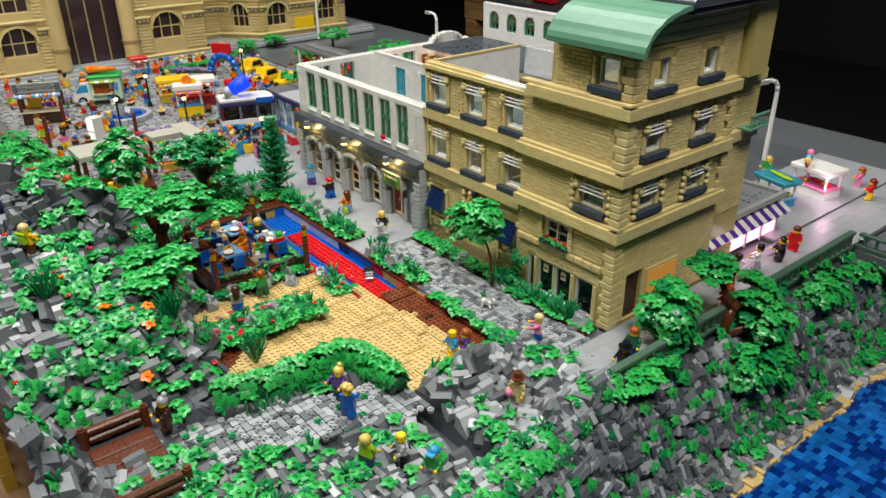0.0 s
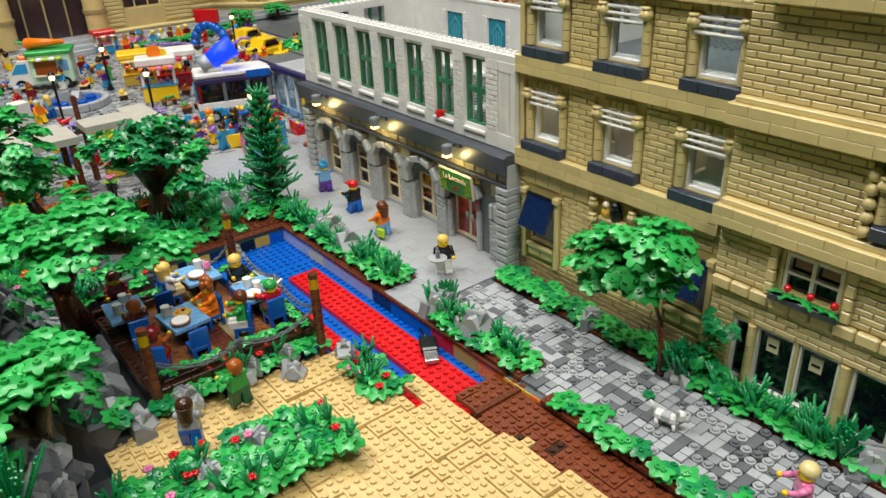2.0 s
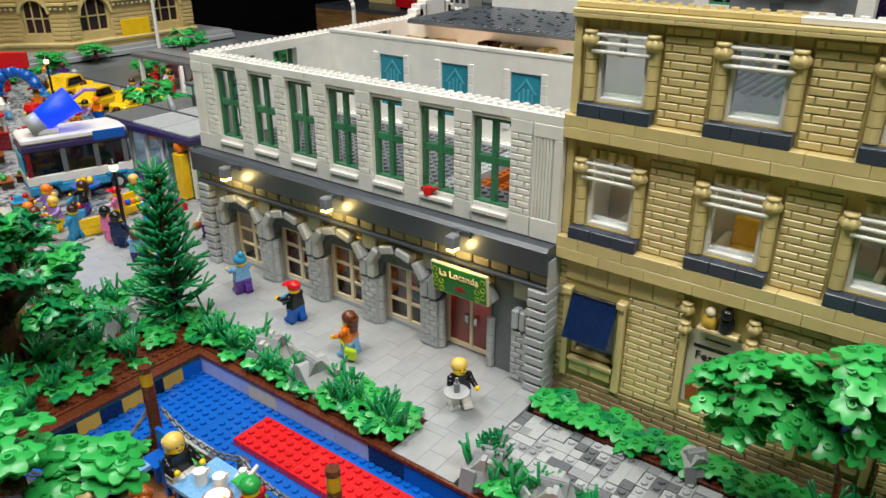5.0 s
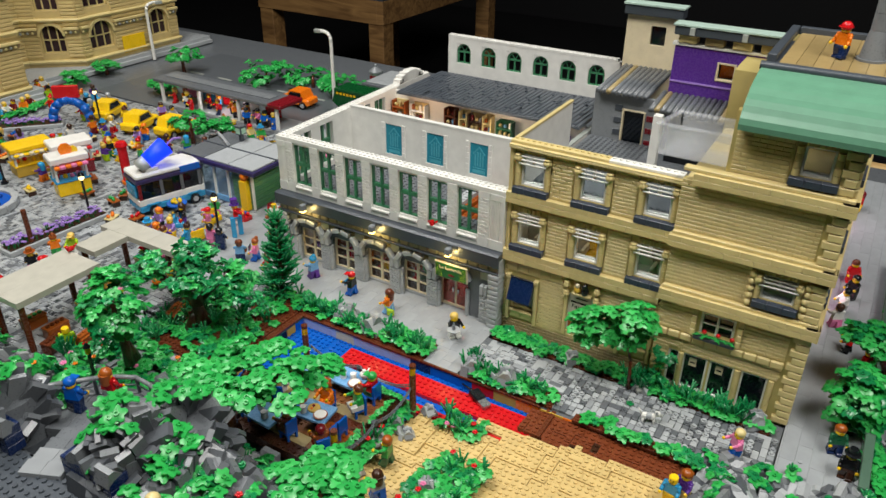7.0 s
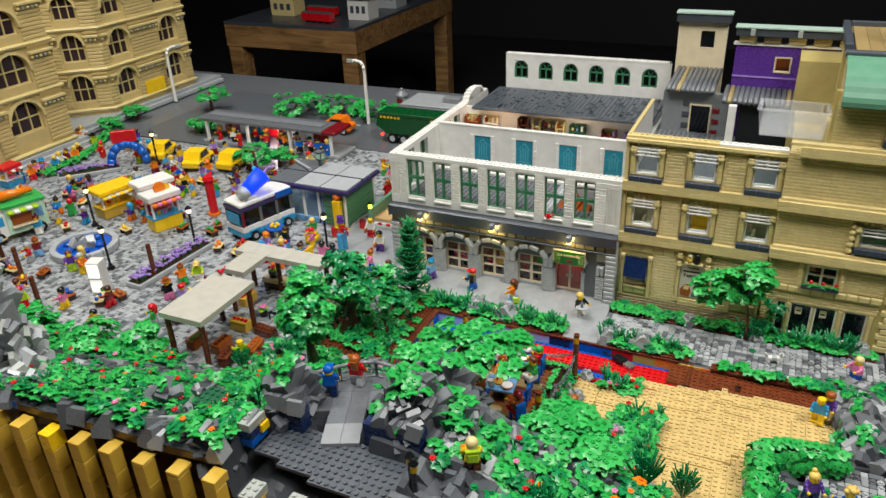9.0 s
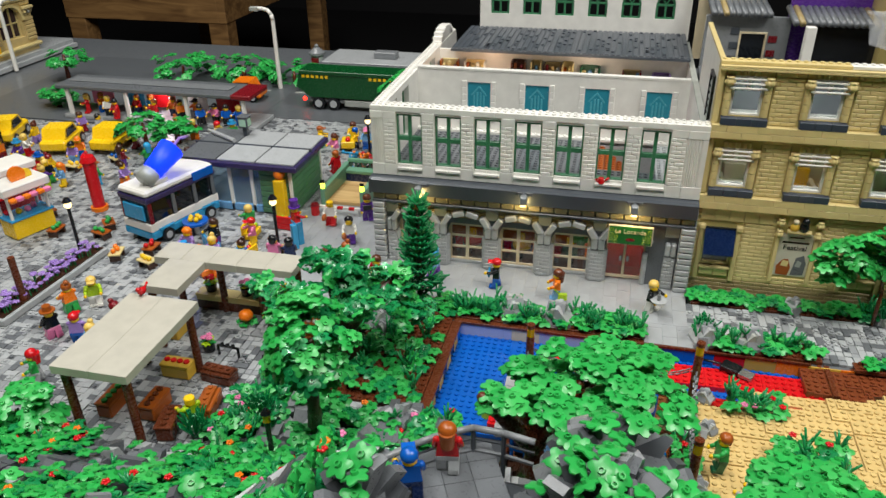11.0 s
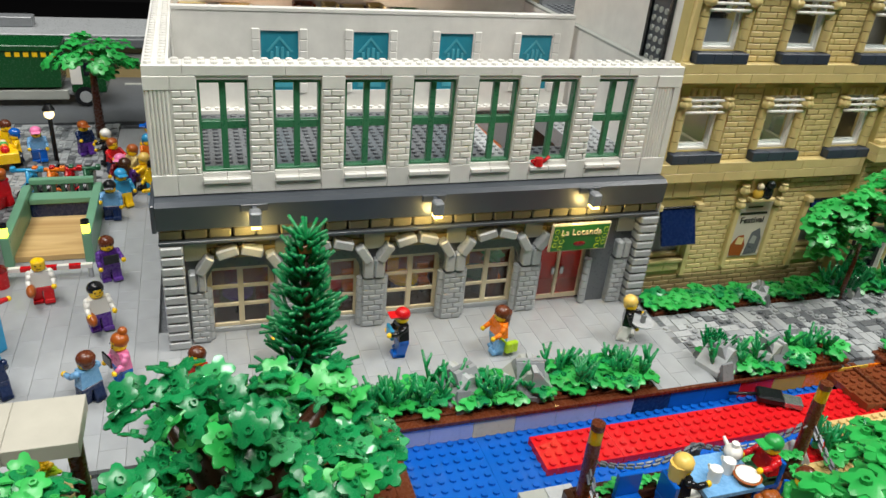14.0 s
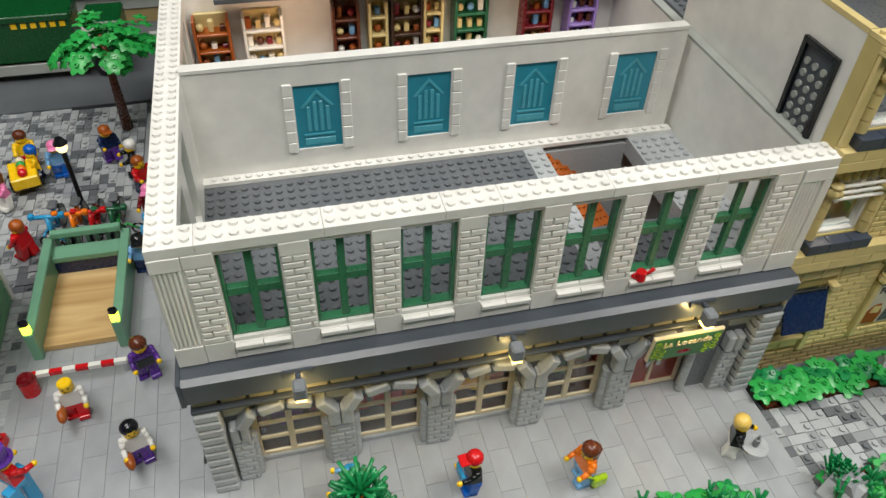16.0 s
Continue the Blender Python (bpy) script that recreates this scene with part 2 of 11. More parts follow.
def template(fn):
    m = Mesh()
    fn(m)
    return np.concatenate(m.v), list(m.f)


def _stud(m, n=8):
    a = np.arange(n) * 2 * np.pi / n
    v = np.zeros((2 * n, 3))
    v[:n, 0], v[:n, 1] = np.cos(a) * 0.0024, np.sin(a) * 0.0024
    v[n:, :2], v[n:, 2] = v[:n, :2] * 0.96, 0.0017
    m.add(v, [(i, (i + 1) % n, n + (i + 1) % n, n + i) for i in range(n)] + [tuple(range(n, 2 * n))], None)


STUD_V, STUD_F = template(_stud)


def obj(name, mesh, parent=None, label="", category="", group="", kind="", at=None):
    ob = new(name, mesh.data(name) if isinstance(mesh, Mesh) else mesh)
    if at is not None:
        ob.matrix_world = at
    if parent is not None:
        ob.parent = parent
    return tagged(ob, label, category, group, kind)


def part(name, mesh, parent, label="", kind=""):
    return obj(name, mesh, parent, label, kind=kind)


def thing(name, at, label, category, group="", kind=""):
    ob = new(name)
    ob.empty_display_size = 0.01
    ob.matrix_world = at if isinstance(at, Matrix) else Matrix.Translation(at)
    return tagged(ob, label, category, group, kind)


def brick_face(m, fr, u0, u1, v0, v1, w0, w1, mat, c=0.0005):
    """A brick that stands proud of a wall from w0 to w1, with a chamfered face."""
    v = [(u0, v0, w0), (u1, v0, w0), (u1, v1, w0), (u0, v1, w0), (u0, v0, w1 - c), (u1, v0, w1 - c), (u1, v1, w1 - c), (u0, v1, w1 - c),
         (u0 + c, v0 + c, w1), (u1 - c, v0 + c, w1), (u1 - c, v1 - c, w1), (u0 + c, v1 - c, w1)]
    f = [(0, 1, 5, 4), (1, 2, 6, 5), (2, 3, 7, 6), (3, 0, 4, 7), (4, 5, 9, 8), (5, 6, 10, 9), (6, 7, 11, 10), (7, 4, 8, 11), (8, 9, 10, 11)]
    m.add(fr(v), f, mat)


def masonry(fr, u0, u1, v0, v1, w, mat, holes=(), course=B / 2, length=2 * S, gap=0.0007, proud=0.0013):
    """Cells of a running bond between u0..u1 and v0..v1 that miss the holes."""
    cells = []
    rows = int(round((v1 - v0) / course))
    for r in range(rows):
        a = u0 - (length / 2 if r % 2 else 0)
        while a < u1 - 1e-6:
            p, q = max(a, u0), min(a + length, u1)
            za, zb = v0 + r * course, v0 + (r + 1) * course
            spans = [(p, q)]
            for (h0, h1, k0, k1) in holes:
                if zb <= k0 + 1e-6 or za >= k1 - 1e-6:
                    continue
                nxt = []
                for s0, s1 in spans:
                    if s1 <= h0 or s0 >= h1:
                        nxt.append((s0, s1))
                    else:
                        if h0 - s0 > 0.0015:
                            nxt.append((s0, h0))
                        if s1 - h1 > 0.0015:
                            nxt.append((h1, s1))
                spans = nxt
            for s0, s1 in spans:
                if s1 - s0 > 0.0015:
                    cells.append((fr, s0 + gap / 2, s1 - gap / 2, za + gap / 2, zb - gap / 2, w, w + proud, mat))
            a += length
    return cells


def lay(cells, parent, near, name="brick", label=""):
    """Bricks: those in the stretch near(u, v) as pieces of their own (up to 300), the others joined."""
    rest, count, shared = Mesh(), 0, {}
    for c in cells:
        fr, u0, u1, v0, v1, w0, w1, mat = c
        if count < 300 and near(u0, v0):
            key = (id(fr.m), round(u1 - u0, 5), round(v1 - v0, 5), mat.name)
            mid = ((u0 + u1) / 2, (v0 + v1) / 2, w0)
            if key not in shared:
                m = Mesh()
                f0 = Frame()
                f0.m, f0.o = fr.m, np.zeros(3)
                brick_face(m, f0, (u0 - u1) / 2, (u1 - u0) / 2, (v0 - v1) / 2, (v1 - v0) / 2, 0, w1 - w0, mat)
                shared[key] = m.data(name)
            part(name, shared[key], parent).location = fr([mid])[0]
            count += 1
        else:
            brick_face(rest, *c)
    if rest.n:
        part(name + "work", rest, parent, label, kind="stuff")


def wall_cells(m, fr, u0, u1, v0, v1, w0, w1, mat, holes=()):
    """One welded wall sheet with thickness and openings."""
    us = sorted({u0, u1, *[h for k in holes for h in k[:2] if u0 < h < u1]})
    vs = sorted({v0, v1, *[h for k in holes for h in k[2:] if v0 < h < v1]})
    nu, nv = len(us) - 1, len(vs) - 1

    def solid(i, j):
        if not (0 <= i < nu and 0 <= j < nv):
            return False
        mu, mv = (us[i] + us[i + 1]) / 2, (vs[j] + vs[j + 1]) / 2
        return not any(h[0] < mu < h[1] and h[2] < mv < h[3] for h in holes)

    idx, pts, f = {}, [], []

    def p(i, j, k):
        if (i, j, k) not in idx:
            idx[(i, j, k)] = len(pts)
            pts.append((us[i], vs[j], w1 if k else w0))
        return idx[(i, j, k)]
    for i in range(nu):
        for j in range(nv):
            if not solid(i, j):
                continue
            f.append((p(i, j, 1), p(i + 1, j, 1), p(i + 1, j + 1, 1), p(i, j + 1, 1)))
            f.append((p(i, j + 1, 0), p(i + 1, j + 1, 0), p(i + 1, j, 0), p(i, j, 0)))
            for di, dj, a, b in ((-1, 0, (i, j), (i, j + 1)), (1, 0, (i + 1, j + 1), (i + 1, j)), (0, -1, (i + 1, j), (i, j)), (0, 1, (i, j + 1), (i + 1, j + 1))):
                if not solid(i + di, j + dj):
                    f.append((p(*a, 0), p(*a, 1), p(*b, 1), p(*b, 0)))
    return m.add(fr(pts) if fr else pts, f, mat)

# ---- the hall round the table ----
def hall():
    m = Mesh().box((-5, -5, -0.95), (6, 7, -0.90), HALLDARK)
    obj("floor", m, None, "dark hall floor under the display tables", "floor", kind="structure")
    for name, a, b in (("wall_west", (-5, -5, -0.9), (-4.9, 7, 3)), ("wall_east", (5.9, -5, -0.9), (6, 7, 3)), ("wall_south", (-4.9, -5, -0.9), (5.9, -4.9, 3)), ("wall_north", (-4.9, 6.9, -0.9), (5.9, 7, 3))):
        obj(name, Mesh().box(a, b, HALLDARK), None, "dark wall of the exhibition hall", "wall", kind="structure")
    obj("ceiling", Mesh().box((-5, -5, 3), (6, 7, 3.1), HALLDARK), None, "dark ceiling of the exhibition hall", "ceiling", kind="structure")


hall()


def back_table(name, x0, x1, y0, y1, top, label):
    """A pine display table with a deep rail under the board and square legs."""
    root = thing(name, ((x0 + x1) / 2, (y0 + y1) / 2, -0.9), label, "table")
    c = root.matrix_world.translation

    def loc(x, y, z):
        return (x - c.x, y - c.y, z - c.z)
    part("tabletop", Mesh().box(loc(x0, y0, top - 0.018), loc(x1, y1, top), SLATE, c=0.001), root, "grey baseplate covered board")
    part("rail", Mesh().box(loc(x0, y0, top - 0.140), loc(x1, y0 + 0.04, top - 0.0182), PLANK, c=0.002), root)
    part("rail", Mesh().box(loc(x0, y0 + 0.0402, top - 0.140), loc(x0 + 0.04, y1, top - 0.0182), PLANK, c=0.002), root)
    for x in (x0 + 0.004, x1 - 0.1):
        for y in (y0 + 0.004, y1 - 0.1):
            part("leg", Mesh().box(loc(x, y, -0.9), loc(x + 0.095, y + 0.095, top - 0.1402), PLANK, c=0.003), root)
    return root


back_table("display_table", 2.46, 3.75, 1.93, 2.80, -0.135, "pine display table with a rail and square legs")


def toy_train(x, y, z, yaw):
    r = thing("toy_train", pose(x, y, z, 0, 0, yaw), "red toy train coach on the far display table", "train")
    part("body", Mesh().box((-0.10, -0.022, 0.010), (0.10, 0.022, 0.050), RED, c=0.002), r)
    part("roof", Mesh().box((-0.098, -0.020, 0.0502), (0.098, 0.020, 0.056), DGREY, c=0.002), r)
    for k in range(8):
        part("window", Mesh().box((-0.090 + k * 0.0235, -0.0228, 0.030), (-0.074 + k * 0.0235, -0.0222, 0.044), WHITE), r)
    for k in range(4):
        part("wheel", Mesh().cyl((-0.07 + k * 0.045, -0.018, 0.006), 0.006, 0.036, BLACK, 12, axis=1), r)


toy_train(2.56, 2.22, -0.135, 84)
toy_train(2.74, 2.30, -0.135, 84)


def model_house(x, y, z, w, d, h, mat, roof):
    """A small brick-built house on the far table."""
    r = thing("model_house", (x, y, z), "small brick-built house on the far display table", "house", "houses on the far table")
    part("wall", Mesh().box((-d / 2, -w / 2, 0), (d / 2, w / 2, h), mat, c=0.002), r)
    part("roof", Mesh().extrude([(-d / 2 - 0.008, h), (d / 2 + 0.008, h), (0, h + d * 0.4)], -w / 2 - 0.006, w / 2 + 0.006, roof, Frame((0, 0, 0), (1, 0, 0), (0, 0, 1)), 2), r)
    for k in range(3):
        part("window", Mesh().box((-d / 2 - 0.002, -w / 2 + w * (0.14 + 0.28 * k), h * 0.35), (-d / 2 + 0.001, -w / 2 + w * (0.30 + 0.28 * k), h * 0.7), SLATE, c=0.0005), r)


model_house(2.72, 2.02, -0.135, 0.13, 0.12, 0.11, WHITE, DGREY)
model_house(2.74, 2.54, -0.135, 0.16, 0.12, 0.10, TAN, DRED)
model_house(3.10, 2.05, -0.135, 0.15, 0.14, 0.14, LGREY, SLATE)

# ---- white building with the arcade ----
FW = Frame((0, 0.392, 0), (0, -1, 0))
ARCH = [0.0535 + 0.0658 * k for k in range(5)]
WIN = [(4 + 6 * k) * S for k in range(7)]
white_building = thing("white_building", (0, 0, 0), "white brick-built building over a grey stone arcade, roof still open", "building")


def green_window(u0, u1, v0, v1, fr, w, parent):
    root = Mesh()
    t = 0.0016
    for a, b in (((u0, v0), (u0 + t, v1)), ((u1 - t, v0), (u1, v1)), ((u0 + t, v0), (u1 - t, v0 + t)), ((u0 + t, v1 - t), (u1 - t, v1))):
        root.box((*a, w - 0.006), (*b, w), DGREENW, fr, 0.0002)
    p = part("window", root, parent, "dark green window frame without panes")
    mid, vm = (u0 + u1) / 2, v0 + (v1 - v0) * 0.52
    part("mullion", Mesh().box((mid - 0.0021, v0 + t, w - 0.005), (mid + 0.0021, v1 - t, w - 0.001), DGREENW, fr, 0.0003), p)
    part("transom", Mesh().box((u0 + t, vm - 0.0030, w - 0.006), (mid - 0.0021, vm + 0.0026, w - 0.0012), DGREENW, fr, 0.0003), p)
    part("transom", Mesh().box((mid + 0.0021, vm - 0.0030, w - 0.006), (u1 - t, vm + 0.0026, w - 0.0012), DGREENW, fr, 0.0003), p)


DGREENW = plastic("window_green_plastic", "3B7A56", 0.28, 0.08)


def white_upper(root):
    m = Mesh()
    holes = [(u, u + 4 * S, 0.1312, 0.199) for u in WIN]
    wall_cells(m, FW, 0.0, 0.392, 0.119, 0.2016, -0.012, 0.0, WHITE, holes)
    part("front_wall", m, root, "white upper front wall with seven window openings")
    cells = []
    edges = [(2 * S, WIN[0])] + [(WIN[k] + 4 * S, WIN[k + 1]) for k in range(6)] + [(WIN[6] + 4 * S, 46.2 * S)]
    for a, b in edges:
        cells += masonry(FW, a + 0.0004, b - 0.0004, 0.1346, 0.1922, 0.0, WHITE, length=1.5 * S)
    lay(cells, root, lambda u, v: True, "brick")
    # plain blocks over and under the masonry, and the sills
    for a, b in edges:
        part("block", Mesh().box((a + 0.0002, 0.1924, 0), (b - 0.0002, 0.2014, 0.0012), WHITE, FW, 0.0003), root)
        part("block", Mesh().box((a + 0.0002, 0.1196, 0), (b - 0.0002, 0.1344, 0.0012), WHITE, FW, 0.0003), root)
    for u in WIN:
        part("sill", Mesh().box((u + 0.0006, 0.1278, -0.002), (u + 2 * S - 0.0002, 0.1308, 0.0030), WHITE, FW, 0.0003), root)
        part("sill", Mesh().box((u + 2 * S + 0.0002, 0.1278, -0.002), (u + 4 * S - 0.0006, 0.1308, 0.0030), WHITE, FW, 0.0003), root)
        part("block", Mesh().box((u + 0.0002, 0.1196, 0), (u + 4 * S - 0.0002, 0.1274, 0.0010), WHITE, FW, 0.0003), root)
        green_window(u + 0.0003, u + 4 * S - 0.0003, 0.1345, 0.1975, FW, -0.003, root)
        part("inner_sill", Mesh().box((u + 0.0003, 0.1312, -0.010), (u + 2 * S - 0.0002, 0.1343, -0.001), WHITE, FW, 0.0002), root)
        part("inner_sill", Mesh().box((u + 2 * S + 0.0002, 0.1312, -0.010), (u + 4 * S - 0.0003, 0.1343, -0.001), WHITE, FW, 0.0002), root)
    # fluted corner columns
    for u0 in (0.1 * S, 46.3 * S):
        c = Mesh()
        for k in range(6):
            c.cyl((u0 + (k + 0.5) * 0.0024, 0.1346, 0.0002), 0.00115, 0.0576, WHITE, 8, axis=1, fr=FW)
        part("column", c, root, "white fluted corner column")
    part("block", Mesh().box((0, 0.1196, 0), (2 * S - 0.0003, 0.1344, 0.0016), WHITE, FW, 0.0003), root)
    part("block", Mesh().box((0, 0.1924, 0), (2 * S - 0.0003, 0.2014, 0.0016), WHITE, FW, 0.0003), root)
    part("block", Mesh().box((46.3 * S, 0.1196, 0), (49 * S, 0.1344, 0.0016), WHITE, FW, 0.0003), root)
    part("block", Mesh().box((46.3 * S, 0.1924, 0), (49 * S, 0.2014, 0.0016), WHITE, FW, 0.0003), root)
    part("block", Mesh().box((48.3 * S, 0.1346, 0), (49 * S, 0.1922, 0.0016), WHITE, FW, 0.0002), root)
    # coping plates with studs
    k = 0
    while k < 49:
        n = min((3, 8, 6, 8, 4)[k % 5], 49 - k)
        y1 = 0.392 - k * S
        y0 = y1 - n * S
        part("coping_plate", Mesh().box((-0.0010, y0 + 0.0001, 0.2016), (2 * S, y1 - 0.0001, 0.2080), WHITE, c=0.0002).studs(0, 2 * S, y0, y1, 0.2080, WHITE), root)
        k += n


white_upper(white_building)


def white_sides(root):
    # left side wall with its windows, seen from inside
    FL = Frame((0.42, 0.392, 0), (-1, 0, 0))
    holes = [(0.42 - x - 4 * S, 0.42 - x, 0.1312, 0.199) for x in (0.03, 0.085, 0.19, 0.235)]
    m = Mesh()
    wall_cells(m, FL, 0.0, 0.42 - 2 * S, 0.0, 0.2016, -2 * S, -0.0002, WHITE, holes)
    part("side_wall", m, root, "white side wall with two green windows")
    for h in holes:
        green_window(h[0], h[1], h[2], h[3], FL, -0.003, root)
    k = 2
    while k < 52:
        n = min((8, 6, 8, 10)[k % 4], 52 - k)
        part("coping_plate", Mesh().box((k * S, 0.376, 0.2016), ((k + n) * S - 0.0002, 0.392, 0.2080), WHITE, c=0.0002).studs(k * S, (k + n) * S, 0.376, 0.392, 0.2080, WHITE), root)
        k += n
    part("side_wall", Mesh().box((2 * S, 0.0004, 0.0), (0.42, S, 0.1990), WHITE).box((2 * S, 0.0004, 0.1992), (0.42, S, 0.2012), LGREYW, c=0.0002), root, "smooth white party wall")
    # floor of the open upper room
    f = Mesh().box((2 * S, 0.136, 0.112), (0.166, 0.376, 0.1225), DGREY).studs(2 * S + 0.003, 0.156, 0.136, 0.376, 0.1225, DGREY)
    part("room_floor", f, root, "dark grey studded floor of the open upper room")
    part("room_floor", Mesh().box((2 * S, 0.120, 0.108), (0.166, 0.1358, 0.1227), LGREY).studs(2 * S + 0.003, 0.158, 0.120, 0.136, 0.1227, LGREY), root)
    part("room_floor", Mesh().box((2 * S, S, 0.108), (0.166, 0.048, 0.1227), LGREY).studs(2 * S + 0.003, 0.158, S, 0.048, 0.1227, LGREY), root)
    part("room_floor", Mesh().box((2 * S, 0.0482, 0.112), (0.0605, 0.1198, 0.1225), DGREY).studs(2 * S + 0.003, 0.060, 0.0482, 0.1198, 0.1225, DGREY), root)
    st = Mesh()
    for i in range(5):
        st.box((0.061, 0.112 - i * S, 0.07), (0.157, 0.12 - i * S, 0.116 - i * 0.0066), DORANGE, c=0.0003).studs(0.062, 0.156, 0.112 - i * S, 0.12 - i * S, 0.116 - i * 0.0066, DORANGE)
    part("stair", st, root, "orange-brown studded stairs going down")
    part("stairwell_wall", Mesh().box((0.1576, 0.048, 0.03), (0.1655, 0.12, 0.1175), LGREY), root)
    part("ledge", Mesh().box((0.1575, 0.01, 0.1228), (0.1655, 0.376, 0.126), WHITE).studs(0.1575, 0.1655, 0.012, 0.372, 0.126, WHITE), root)
    # partition with four teal windows
    FB = Frame((0.166, 0.376, 0), (0, -1, 0))
    us = [0.0704 + 0.080 * k for k in range(4)]
    holes = [(u, u + 4 * S, 0.141, 0.193) for u in us]
    m = Mesh()
    wall_cells(m, FB, 0.0, 0.3635, 0.0, 0.2086, -S, 0.0, WHITE, holes)
    part("partition", m, root, "white inner partition with four teal windows")
    part("partition_cap", Mesh().box((0, 0.2088, -S), (0.30, 0.2118, 0.0006), WHITE, FB, 0.0002), root)
    part("partition_cap", Mesh().box((0.3002, 0.2088, -S), (0.3635, 0.2118, 0.0006), WHITE, FB, 0.0002), root)
    for u in us:
        p = part("teal_window", Mesh().box((u, 0.141, -0.005), (u + 4 * S, 0.193, -0.0015), TEAL, FB), root, "teal window with a pointed lattice")
        lat = Mesh()
        for i in range(4):
            lat.box((u + 0.008 + i * 0.0045, 0.155, -0.0015), (u + 0.0105 + i * 0.0045, 0.175 + (0.004 if i in (1, 2) else 0), -0.0008), TEALL, FB, 0.0002)
        lat.extrude([(u + 0.0045, 0.175), (u + 0.0065, 0.1745), (u + 0.016, 0.1855), (u + 0.0255, 0.1745), (u + 0.0275, 0.175), (u + 0.016, 0.1885)], -0.0015, -0.0008, TEALL, FB)
        lat.box((u + 0.005, 0.1515, -0.0015), (u + 0.027, 0.1528, -0.0007), TEALL, FB).box((u + 0.005, 0.1435, -0.0015), (u + 0.027, 0.149, -0.0009), TEALL, FB, 0.0003)
        part("lattice", lat, p)
        for s in (-0.0075, 4 * S + 0.0008):
            for i in range(6):
                part("jamb_block", Mesh().box((u + s, 0.139 + i * 0.0094, 0), (u + s + 0.0068, 0.1481 + i * 0.0094, 0.0014), WHITE, FB, 0.0006), root)
    # rear room, its roof and the arched parapet
    part("room_floor", Mesh().box((0.1745, S, 0.108), (0.42, 0.376, 0.1135), LGREY), root)
    part("rear_partition", Mesh().box((0.300, S, 0.1137), (0.306, 0.376, 0.2030), WHITE), root)
    rf = Mesh().box((0.268, S, 0.2082), (0.4196, 0.352, 0.2122), ROOFG, c=0.0003)
    for j in range(43):
        rf.box((0.2685, 0.0085 + j * S, 0.2122), (0.4195, 0.0145 + j * S, 0.2138), ROOFG, c=0.0005)
    for _ in range(130):
        x, y = 0.274 + rng.randrange(18) * S, 0.0115 + rng.randrange(42) * S
        rf.cyl((x, y, 0.2138), 0.0024, 0.0017, ROOFG, 8)
    part("roof", rf, root, "dark grey ribbed roof plates over the rear room")
    FA = Frame((0.42, 0.336, 0.0125), (0, -1, 0))
    arcs = [0.018 + 0.052 * k for k in range(6)]
    m = Mesh()
    wall_cells(m, FA, 0.0, 0.332, 0.178, 0.268, -0.012, 0.0, WHITE, [(u, u + 0.03, 0.222, 0.258) for u in arcs])
    part("arched_parapet", m, root, "white parapet with six arched green windows")
    part("coping_plate", Mesh().box((0.4195, 0.008, 0.2805), (0.4325, 0.336, 0.2847), WHITE, c=0.0002).studs(0.42, 0.428, 0.008, 0.336, 0.2847, WHITE), root)
    for u in arcs:
        w = Mesh()
        for i in range(7):
            a, b = math.pi * i / 7, math.pi * (i + 1) / 7
            q = [(u + 0.015 + 0.0155 * math.cos(t), 0.243 + 0.0155 * math.sin(t)) for t in (a, b)]
            q2 = [(u + 0.015 + 0.0115 * math.cos(t), 0.243 + 0.0115 * math.sin(t)) for t in (b, a)]
            w.extrude(q + q2, -0.006, -0.003, DGREENW, FA)
        for x in (0.0005, 0.0135, 0.0265):
            w.box((u + x, 0.222, -0.006), (u + x + 0.003, 0.243, -0.003), DGREENW, FA)
        w.box((u + 0.0005, 0.222, -0.0055), (u + 0.0295, 0.2245, -0.0028), DGREENW, FA).box((u + 0.0005, 0.2415, -0.0062), (u + 0.0295, 0.2445, -0.0026), DGREENW, FA)
        for t in (60, 120):
            w.rod(FA([(u + 0.015, 0.243, -0.0045)])[0], FA([(u + 0.015 + 0.013 * math.cos(radians(t)), 0.243 + 0.013 * math.sin(radians(t)), -0.0045)])[0], 0.001, DGREENW, 4)
        part("arched_window", w, root, "green arched window with a fanlight")
        sp = Mesh()
        for sx in (0, 1):
            pts = [(u + 0.03 * sx, 0.258)] + [(u + 0.015 + (0.0152 if sx else -0.0152) * math.cos(radians(t)), 0.243 + 0.0152 * math.sin(radians(t))) for t in (0, 30, 60, 90)]
            sp.extrude(pts if sx else pts[::-1], -0.011, -0.0006, WHITE, FA)
        part("spandrel", sp, root)
    # curved gable on the side wall
    g = Mesh()
    for i in range(9):
        a = math.pi * i / 8
        g.box((0.355 - 0.035 * math.cos(a) - 0.007, 0.377, 0.2082), (0.355 - 0.035 * math.cos(a) + 0.007, 0.391, 0.2105 + 0.016 * math.sin(a)), WHITE, c=0.0004)
    part("curved_gable", g, root)


TEALL = plastic("pale_teal_plastic", "4CA6B8", 0.24, 0.04)
white_sides(white_building)


